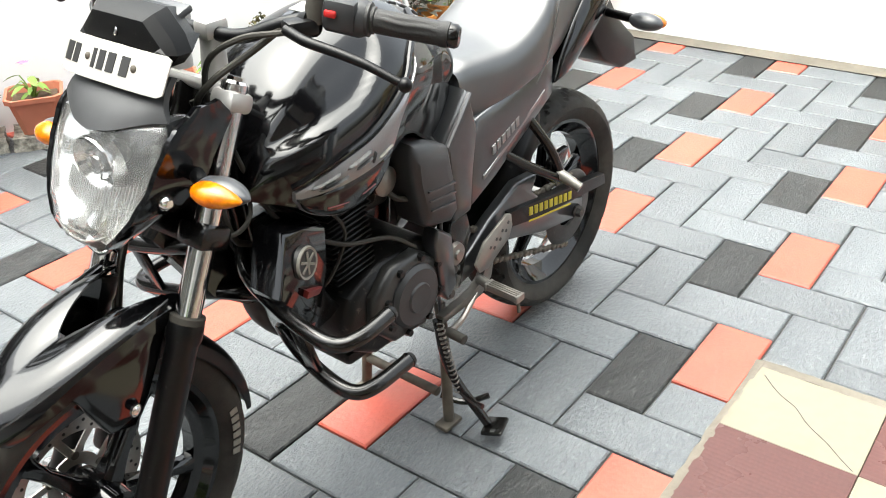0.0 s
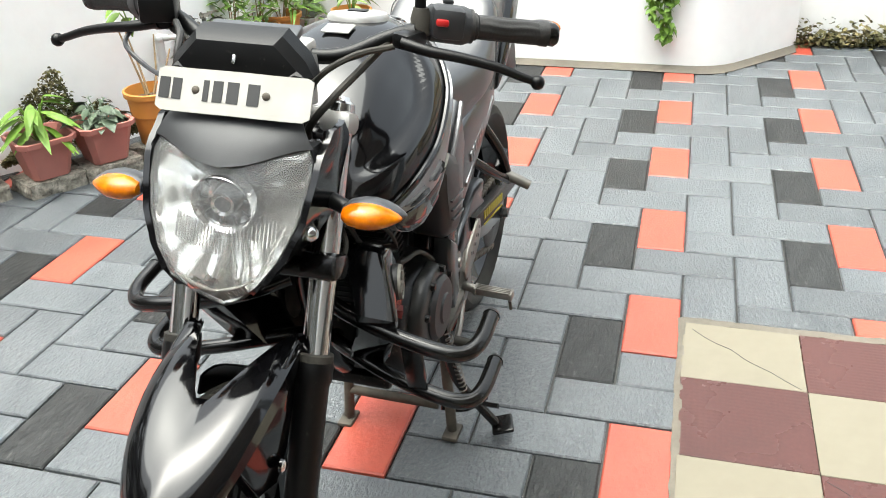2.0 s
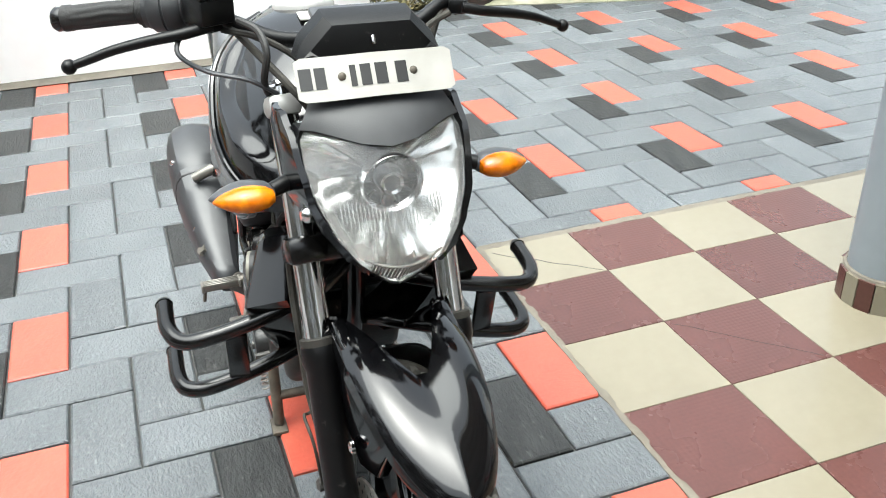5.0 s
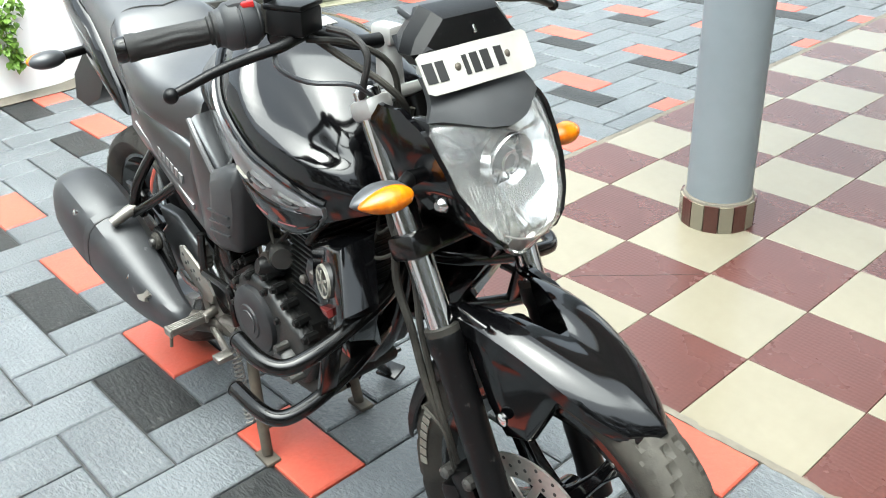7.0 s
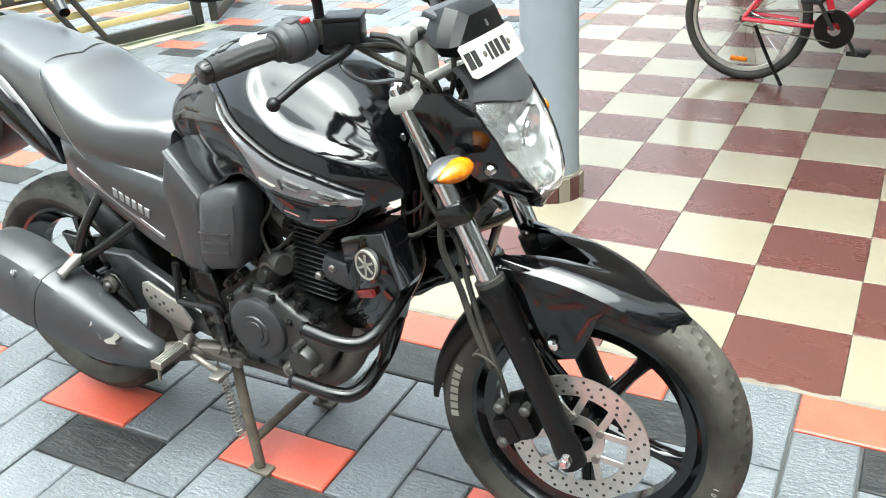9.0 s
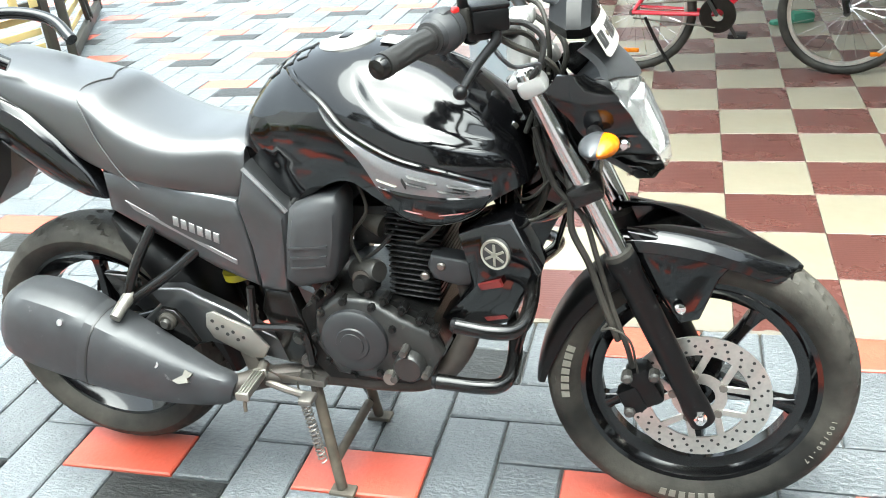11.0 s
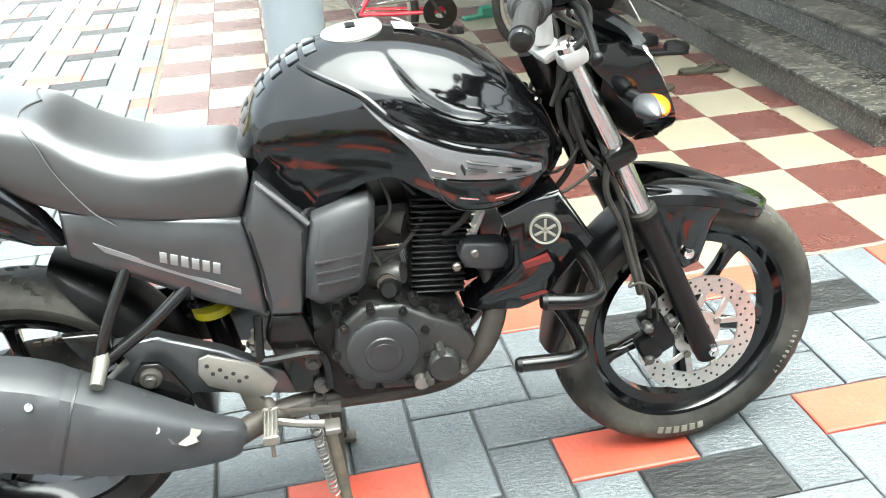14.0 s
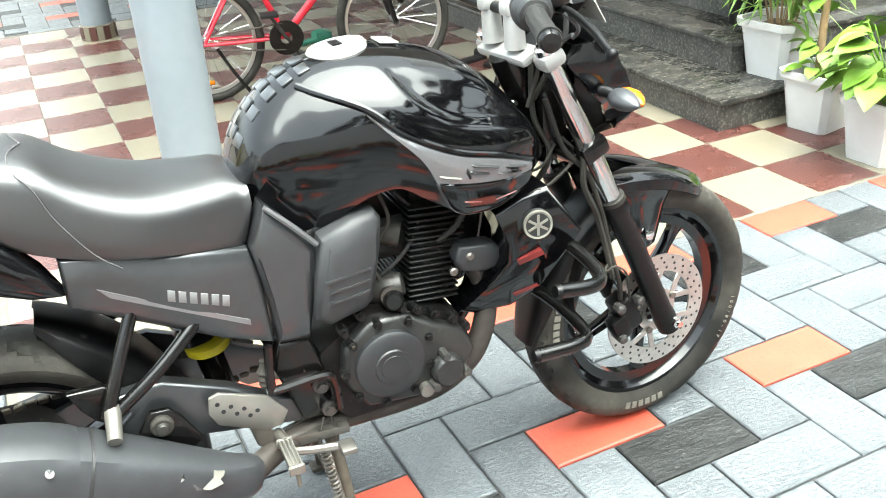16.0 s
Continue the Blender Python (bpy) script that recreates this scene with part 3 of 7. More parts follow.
# ---- fork ----
F_TOP, F_BOT = Vector((0.291, 0, 0.945)), Vector((0.593, 0, 0.265))
FD = (F_BOT - F_TOP).normalized()
FX = Vector((-FD.z, 0, FD.x))
FY = 0.104


def fork_at(d):
    return F_TOP + FD * d


for s in (-1, 1):
    o = Vector((0, s * FY, 0))
    bm = BM()
    lathe(bm, [(0.0, 0.0), (0.016, 0.0), (0.0205, 0.004), (0.0205, 0.42), (0.0, 0.42)], turn_to(FD, fork_at(0.0) + o), n=24)
    leg = part("fork_tube", bm, M_CHROME, bike, "polished steel fork tube")
    bm = BM()
    lathe(bm, [(0.0, -0.006), (0.012, -0.006), (0.014, 0.0), (0.0, 0.0)], turn_to(FD, fork_at(0.0) + o), n=6)
    part("cap_nut", bm, M_CHROME, leg)
    bm = BM()
    lathe(bm, [(0.0205, 0.37), (0.027, 0.372), (0.0285, 0.38), (0.0285, 0.40), (0.025, 0.41), (0.0245, 0.60), (0.024, 0.69), (0.0265, 0.715), (0.025, 0.75), (0.012, 0.757), (0, 0.757)], turn_to(FD, fork_at(0) + o), n=28)
    sl = part("fork_slider", bm, M_SATIN, bike, "black lower fork leg")
    bm = BM()
    lathe(bm, [(0.021, 0.362), (0.0275, 0.364), (0.0275, 0.374), (0.021, 0.376)], turn_to(FD, fork_at(0) + o), n=24)
    part("dust_seal", bm, M_RUBBER, sl)
    bm = BM()
    lathe(bm, [(0.0, 0), (0.012, 0), (0.012, 0.012), (0.007, 0.013), (0.007, 0.02), (0, 0.02)], turn_to((0, s, 0), AX_F + Vector((0, s * (FY + 0.026), 0))), n=6)
    part("axle_nut", bm, M_CHROME, sl)
    bm = BM()
    box(bm, fork_at(0.235) + o, (0.062, 0.058, 0.04), Euler((0, math.atan2(FD.x, -FD.z) * -1, 0)).to_matrix(), 0.01)
    part("lower_clamp", bm, M_FRAME, bike)
    bm = BM()
    box(bm, fork_at(0.03) + o, (0.05, 0.05, 0.034), Euler((0, -math.atan2(FD.x, -FD.z), 0)).to_matrix(), 0.012)
    part("upper_clamp", bm, M_YOKE, bike, "bare cast fork clamp")
bm = BM()
RK = Euler((0, -math.atan2(FD.x, -FD.z), 0)).to_matrix()
box(bm, fork_at(0.24) - FX * 0.012, (0.06, 0.2, 0.034), RK, 0.01)
part("lower_yoke", bm, M_FRAME, bike)
bm = BM()
box(bm, fork_at(0.02) - FX * 0.02, (0.05, 0.17, 0.02), RK, 0.008)
part("upper_yoke", bm, M_YOKE, bike, "bare cast upper fork yoke")
bm = BM()
rod(bm, fork_at(0.02) - FX * 0.03, fork_at(0.26) - FX * 0.03, 0.034)
part("steering_head", bm, M_FRAME, bike)
bm = BM()
rod(bm, AX_F - YAX * 0.125, AX_F + YAX * 0.125, 0.009)
part("axle", bm, M_CHROME, bike)

# ---- caliper and hose on the right leg ----
cal = BM()
box(cal, (0.488, -0.082, 0.325), (0.05, 0.055, 0.085), Euler((0, radians(-25), 0)).to_matrix(), 0.012)
box(cal, (0.465, -0.095, 0.30), (0.045, 0.04, 0.06), Euler((0, radians(-25), 0)).to_matrix(), 0.012)
caliper = part("brake_caliper", cal, M_SATIN, bike, "black brake caliper")
for x, z in ((0.455, 0.355), (0.46, 0.28), (0.505, 0.36)):
    bm = BM()
    lathe(bm, [(0, 0), (0.011, 0), (0.011, 0.02), (0.006, 0.024), (0, 0.024)], turn_to((0, -1, 0), (x, -0.1, z)), n=8)
    part("bolt", bm, M_ENGGREY, caliper)
bm = BM()
tube(bm, [(0.465, -0.1, 0.37), (0.455, -0.108, 0.42), (0.43, -0.112, 0.5), (0.405, -0.115, 0.6), (0.38, -0.105, 0.68), (0.33, -0.1, 0.74), (0.3, -0.09, 0.84)], 0.0055, 8)
part("brake_hose", bm, M_RUBBER, bike)
bm = BM()
tube(bm, [(0.475, -0.118, 0.37), (0.462, -0.125, 0.44), (0.43, -0.13, 0.47), (0.41, -0.12, 0.46), (0.43, -0.11, 0.48)], 0.0025, 6)
part("sensor_cable", bm, M_RUBBER, bike)

# ---- front mudguard ----
def mudguard(c, stations, thick=0.003, ridge=0.0, flare=0.012):
    """Rings across the wheel: (angle, radius, half width, drop)."""
    bm = BM()
    rings = []
    for ang, r, hw, drop, *sweep in stations:
        top, under = [], []
        for u in [v / 15 for v in (-15, -14.6, -13.6, -12, -10.5, -9, -7.5, -6, -4.5, -3, -1.5, 0, 1.5, 3, 4.5, 6, 7.5, 9, 10.5, 12, 13.6, 14.6, 15)]:
            d = drop if abs(u) == 1 else drop * (abs(u) ** 4) * 0.55
            d += ridge * (abs(u) if abs(u) > 0.08 else 0.04 + 6.25 * u * u * 0.5)
            w = (sweep[0] if sweep else 0.0) * min(1.0, abs(u) * 1.15) ** 1.3
            a = radians(ang + 17 * w)
            out = Vector((math.cos(a), 0, math.sin(a)))
            d -= flare * w
            top.append(c + out * (r - d) + YAX * hw * u)
            under.append(c + out * (r - d - thick) + YAX * hw * u * 0.955)
        rings.append(top + under[::-1])
    loft(bm, rings)
    return bm


def spread(stations, k=4):
    return [tuple(v) for v in [tuple(x) for x in _spread(stations, k)]]


def _spread(st, k):
    n = len(st)
    for i in range(n - 1):
        a, b, c, d = st[max(i - 1, 0)], st[i], st[i + 1], st[min(i + 2, n - 1)]
        for s in range(k):
            t = s / k
            yield [0.5 * (2 * q + (r - p) * t + (2 * p - 5 * q + 4 * r - w) * t * t + (3 * q - p - 3 * r + w) * t ** 3) for p, q, r, w in zip(a, b, c, d)]
    yield st[-1]


fender = part("front_mudguard", mudguard(AX_F, spread([(54, 0.307, 0.02, 0.01, 0), (58, 0.311, 0.042, 0.018, 0), (66, 0.314, 0.066, 0.028, 0.1), (75, 0.317, 0.085, 0.036, 0.45), (83, 0.32, 0.094, 0.042, 1.0), (89, 0.324, 0.089, 0.045, 1.6)]), ridge=0.02, flare=0.058),
              M_GLOSS, bike, "gloss black front mudguard", smooth=35)
bm = mudguard(AX_F, spread([(114, 0.322, 0.07, 0.05), (125, 0.314, 0.062, 0.04), (145, 0.31, 0.06, 0.035), (165, 0.312, 0.056, 0.03), (181, 0.318, 0.036, 0.015)]))
part("rear_flap", bm, M_SATIN, fender, "dull black mudguard flap")
for s in (-1, 1):
    bm = BM()
    slab(bm, [(0.455, 0.645), (0.50, 0.635), (0.56, 0.615), (0.66, 0.575), (0.62, 0.535), (0.585, 0.455), (0.548, 0.452), (0.52, 0.5), (0.487, 0.56), (0.465, 0.61)], s * 0.07, s * 0.088, 0.005,
         lambda x, z: s * -0.045 * max(0.0, x - 0.52) / 0.14, dome=0.004)
    wing = part("side_wing", bm, M_GLOSS, fender, "gloss black mudguard side")
    bm = BM()
    lathe(bm, [(0, 0), (0.011, 0), (0.011, 0.005), (0.006, 0.008), (0, 0.008)], turn_to((0, s, 0), (0.549, s * 0.088, 0.492)), n=12)
    part("bolt", bm, M_CHROME, wing)
# ---- tank ----
ZT = [(-0.29, 0.77), (-0.274, 0.825), (-0.254, 0.866), (-0.212, 0.919), (-0.159, 0.955), (-0.097, 0.975), (-0.015, 0.98), (0.068, 0.966), (0.14, 0.94), (0.2, 0.9), (0.245, 0.855), (0.28, 0.8), (0.292, 0.765)]
TW = [(-0.29, 0.07), (-0.25, 0.108), (-0.18, 0.132), (-0.08, 0.158), (0.02, 0.178), (0.12, 0.184), (0.2, 0.17), (0.26, 0.135), (0.292, 0.1)]
ZB = [(-0.29, 0.755), (-0.24, 0.765), (-0.19, 0.709), (-0.162, 0.7), (-0.128, 0.717), (-0.062, 0.757), (-0.02, 0.765), (0.028, 0.735), (0.077, 0.705), (0.145, 0.697), (0.214, 0.718), (0.25, 0.735), (0.292, 0.745)]
ZCR = [(-0.14, 0.95), (-0.02, 0.965), (0.02, 0.91), (0.066, 0.872), (0.16, 0.838), (0.28, 0.8)]


def tank_half(x, z):
    zt, zb, w = curve(ZT, x), curve(ZB, x), curve(TW, x)
    zc = zt - min(0.17, 0.62 * (zt - zb))
    if z >= zc:
        u = min(1.0, (z - zc) / max(zt - zc, 1e-4))
        y = w * (1 - u ** 2.3) ** 0.5
    else:
        y = w * (1 - 0.16 * ((zc - z) / 0.12) ** 2)
    knee = max(0.0, min(1.0, (-0.02 - x) / 0.16)) * max(0.0, min(1.0, (0.87 - z) / 0.09))
    y -= 0.022 * knee
    cr = curve(ZCR, x)
    if x > -0.06:
        def ease(q):
            q = max(0.0, min(1.0, q))
            return q * q * (3 - 2 * q)
        y -= 0.02 * ease((x + 0.06) / 0.1) * ease((z - cr) / 0.018) * ease((zt - 0.004 - z) / 0.05)
    return max(y, 0.012)


rings = []
for i in range(121):
    x = -0.29 + 0.582 * i / 120
    zt, zb = curve(ZT, x), curve(ZB, x)
    side = []
    for k in range(57):
        t = k / 56
        u = 1 - (1 - t) ** 2 if t < 0.999 else 1.0
        z = zb + (zt - zb) * math.sin(t * math.pi / 2) ** 1.15
        side.append((x, tank_half(x, z) if k < 56 else 0.0, z))
    ring = [(x, 0, zb)] + side[:-1] + [(x, 0, zt)] + [(a, -b, c) for a, b, c in reversed(side[:-1])]
    rings.append(ring)
bm = BM()
loft(bm, rings)
tank = part("fuel_tank", bm, M_GLOSS, bike, "sculpted gloss black fuel tank with dust and reflections", smooth=50)


def on_tank(bm, upper, lower, s, lift, n=26, k=8, deep=0.012):
    """A panel on the tank's flank between two lines in x and z."""
    U, L = smooth_line([(x, 0, z) for x, z in upper], 8), smooth_line([(x, 0, z) for x, z in lower], 8)

    def pick(c, t):
        q = t * (len(c) - 1)
        i = min(int(q), len(c) - 2)
        return c[i].lerp(c[i + 1], q - i)
    rows = []
    for i in range(n + 1):
        a, b = pick(U, i / n), pick(L, i / n)
        row = []
        for j in range(k + 1):
            p = a.lerp(b, j / k)
            edge = 0.0 if 0 < j < k and 0 < i < n else 0.35
            row.append((p.x, s * (tank_half(p.x, p.z) + lift * (1 - edge)), p.z))
        rim = [(row[-1][0], s * (abs(row[-1][1]) - deep), row[-1][2]), (row[0][0], s * (abs(row[0][1]) - deep), row[0][2])]
        rows.append(row + rim)
    loft(bm, rows)


for s in (-1, 1):
    bm = BM()
    on_tank(bm, [(-0.062, 0.903), (-0.006, 0.857), (0.076, 0.815), (0.169, 0.788), (0.238, 0.757)], [(-0.058, 0.896), (0.02, 0.812), (0.045, 0.755), (0.078, 0.7), (0.145, 0.69), (0.214, 0.712), (0.238, 0.742)], s, 0.012)
    scoop = part("tank_scoop", bm, M_SCOOP, tank, "grey metallic tank side scoop with stripe marks", smooth=35)
    bm = BM()
    ln = smooth_line([(-0.15, 0, 0.945), (-0.062, 0, 0.912), (-0.006, 0, 0.866), (0.076, 0, 0.823), (0.169, 0, 0.795), (0.24, 0, 0.764)], 5)
    tube(bm, [(p.x, s * (tank_half(p.x, p.z) + 0.004), p.z) for p in ln], 0.0065, 8, 1, 0.004)
    part("tank_rib", bm, M_GLOSS, tank)
    bm = BM()
    on_tank(bm, [(0.037, 0.774), (0.1, 0.765), (0.17, 0.755), (0.237, 0.7465)], [(0.046, 0.756), (0.079, 0.702), (0.145, 0.692), (0.214, 0.714), (0.2375, 0.7435)], s, 0.0145)
    part("lower_field", bm, M_GLOSS, scoop, "gloss black lower half of the scoop")
    for a0, a1, dz, mt in (((0.1, 0.797), (0.158, 0.781), 0.0055, M_BLACKINK), ((0.098, 0.785), (0.138, 0.774), 0.0055, M_BLACKINK), ((0.092, 0.795), (0.1, 0.776), 0.011, M_BLACKINK),
                           ((0.168, 0.779), (0.222, 0.762), 0.0055, M_BLACKINK), ((0.152, 0.769), (0.21, 0.757), 0.0055, M_BLACKINK), ((0.18, 0.772), (0.2, 0.763), 0.007, M_BLACKINK),
                           ((0.042, 0.787), (0.085, 0.775), 0.004, M_WHITEINK), ((0.085, 0.731), (0.125, 0.722), 0.008, M_REDINK), ((0.145, 0.72), (0.2, 0.724), 0.008, M_REDINK)):
        bm = BM()
        on_tank(bm, [a0, ((a0[0] + a1[0]) / 2, (a0[1] + a1[1]) / 2), a1], [(a0[0] - 0.004, a0[1] - dz), ((a0[0] + a1[0]) / 2 - 0.004, (a0[1] + a1[1]) / 2 - dz), (a1[0] - 0.004, a1[1] - dz)], s, 0.0165, 8, 2, 0.006)
        part("stripe_mark", bm, mt, scoop)
    for x, z in ((0.262, 0.83),):
        bm = BM()
        lathe(bm, [(0, 0), (0.008, 0), (0.006, 0.005), (0, 0.005)], turn_to((0.4, s, 0.2), (x, s * (tank_half(x, z) - 0.001), z)), n=10)
        part("bolt", bm, M_CHROME, tank)
# filler cap
CAP = turn_to((-0.12, 0, 1), (-0.055, 0, 0.977))
bm = BM()
lathe(bm, [(0.0, 0.009), (0.03, 0.0085), (0.036, 0.005), (0.04, 0.007), (0.05, 0.007), (0.054, 0.002), (0.054, -0.01)], CAP, n=36)
cap = part("filler_cap", bm, M_YOKE, tank, "polished round filler cap")
bm = BM()
box(bm, CAP @ Vector((0, 0, 0.01)), (0.018, 0.034, 0.004), None, 0.0015)
part("key_cover", bm, M_SATIN, cap)
bm = BM()
box(bm, (0.035, 0.0, 0.977), (0.035, 0.05, 0.003), Euler((0, radians(9), 0)).to_matrix(), 0.001)
part("label", bm, M_PLATE, tank, "white paper sticker")
# rubber scales on the rear of the tank
for k in range(5):
    for q in (-1, 0, 1):
        x = -0.13 - 0.031 * k
        z = curve(ZT, x)
        zz = z - 0.006 * abs(q)
        sl = math.atan2(curve(ZT, x + 0.01) - curve(ZT, x - 0.01), 0.02)
        bm = BM()
        box(bm, (x, 0.036 * q, zz + 0.001), (0.024, 0.03, 0.006), Euler((radians(-10 * q), -sl, 0)).to_matrix(), 0.0025)
        part("tank_pad", bm, M_DARKGREY, tank)

# ---- seat ----
SZT = [(-0.9, 0.965), (-0.86, 0.978), (-0.8, 0.972), (-0.7, 0.945), (-0.62, 0.924), (-0.575, 0.91), (-0.53, 0.876), (-0.47, 0.845), (-0.416, 0.828), (-0.34, 0.82), (-0.285, 0.815), (-0.262, 0.806)]
SZB = [(-0.9, 0.95), (-0.8, 0.905), (-0.7, 0.855), (-0.62, 0.787), (-0.55, 0.76), (-0.48, 0.744), (-0.38, 0.722), (-0.3, 0.703), (-0.285, 0.706), (-0.262, 0.765)]
SW = [(-0.9, 0.05), (-0.88, 0.085), (-0.8, 0.1), (-0.7, 0.112), (-0.6, 0.122), (-0.52, 0.135), (-0.44, 0.137), (-0.36, 0.122), (-0.3, 0.108), (-0.262, 0.1)]
rings = []
for i in range(61):
    x = -0.9 + 0.638 * i / 60
    zt, zb, w = curve(SZT, x), curve(SZB, x), curve(SW, x)
    hh = min(1, (zt - zb) / 0.08)
    half = [(0, zt), (0.3 * w, zt - 0.0005), (0.55 * w, zt - 0.002), (0.72 * w, zt - 0.0055), (0.82 * w, zt - 0.0105 * hh), (0.895 * w, zt - 0.018 * hh), (0.945 * w, zt - 0.029 * hh), (0.975 * w, zt - 0.042 * hh), (w, zt - 0.72 * (zt - zb)), (w * 1.0, zb + 0.008), (w * 0.97, zb), (0.4 * w, zb)]
    rings.append([(x, y, z) for y, z in half] + [(x, -y, z) for y, z in reversed(half[1:])])
bm = BM()
loft(bm, rings)
seat = part("seat", bm, M_SEAT, bike, "stepped black vinyl seat with grey stitching", smooth=60)
for s in (-1, 1):
    bm = BM()
    pts = []
    for x, f in ((-0.585, 0.0), (-0.6, 0.35), (-0.605, 0.62), (-0.6, 0.85), (-0.58, 1.0)):
        w = curve(SW, x)
        pts.append((x, s * w * f, curve(SZT, x) - 0.03 * f ** 4 + 0.001))
    for x, dz in ((-0.56, 0.07), (-0.52, 0.105), (-0.485, 0.12)):
        pts.append((x, s * (curve(SW, x) + 0.0005), curve(SZT, x) - dz))
    tube(bm, pts, 0.0016, 6, 5)
    part("stitching", bm, M_STITCH, seat)

# ---- tail ----
for s in (-1, 1):
    bm = BM()
    slab(bm, [(-0.575, 0.7), (-0.6, 0.752), (-0.66, 0.825), (-0.72, 0.88), (-0.8, 0.925), (-0.92, 0.975), (-0.965, 0.975), (-0.9, 0.9), (-0.8, 0.8), (-0.7, 0.735), (-0.62, 0.705)], s * 0.09, s * 0.13, 0.014,
         lambda x, z: s * 0.08 * min(0.0, x + 0.6), dome=0.012)
    part("tail_cowl", bm, M_GLOSS, bike, "gloss black tail cowl")
    bm = BM()
    tube(bm, [(-0.74, s * 0.1, 0.975), (-0.8, s * 0.125, 1.015), (-0.88, s * 0.115, 1.035), (-0.96, s * 0.085, 1.03), (-0.97, s * 0.06, 0.99)], 0.0135, 10)
    part("grab_rail", bm, M_GLOSS, bike, "black pillion grab rail")
    # rear indicator
    bm = BM()
    rod(bm, (-0.92, s * 0.05, 0.775), (-0.925, s * 0.13, 0.771), 0.011)
    ind = part("rear_indicator", bm, M_SATIN, bike)
    bm = BM()
    ball(bm, (-0.925, s * 0.165, 0.77), (0.03, 0.045, 0.021), 20)
    part("housing", bm, M_GREYPLAST, ind)
    bm = BM()
    ball(bm, (-0.938, s * 0.172, 0.77), (0.026, 0.04, 0.0175), 20)
    part("lens", bm, M_AMBER, ind, "amber indicator lens")
bm = BM()
slab(bm, [(-0.8, 0.93), (-0.95, 0.965), (-0.975, 0.95), (-0.93, 0.88), (-0.85, 0.8), (-0.76, 0.76)], -0.07, 0.07, 0.01)
part("tail_unit", bm, M_SATIN, bike)
bm = BM()
box(bm, (-0.972, 0, 0.935), (0.03, 0.13, 0.045), Euler((0, radians(30), 0)).to_matrix(), 0.012)
part("tail_lamp", bm, M_REDPLAST, bike, "red tail lamp")
bm = BM()
slab(bm, [(-0.82, 0.84), (-0.92, 0.82), (-0.99, 0.745), (-1.085, 0.675), (-1.11, 0.605), (-1.03, 0.6), (-0.93, 0.645), (-0.86, 0.72)], -0.06, 0.06, 0.01)
part("rear_mudguard", bm, M_SATIN, bike, "black plastic rear mudguard and plate holder")
bm = mudguard(AX_R, spread([(72, 0.34, 0.05, 0.02), (60, 0.334, 0.075, 0.05), (40, 0.33, 0.082, 0.07), (18, 0.33, 0.08, 0.05), (0, 0.335, 0.07, 0.03), (-12, 0.34, 0.05, 0.02)]))
part("rear_hugger", bm, M_SATIN, bike, "black plastic hugger over the rear tyre")

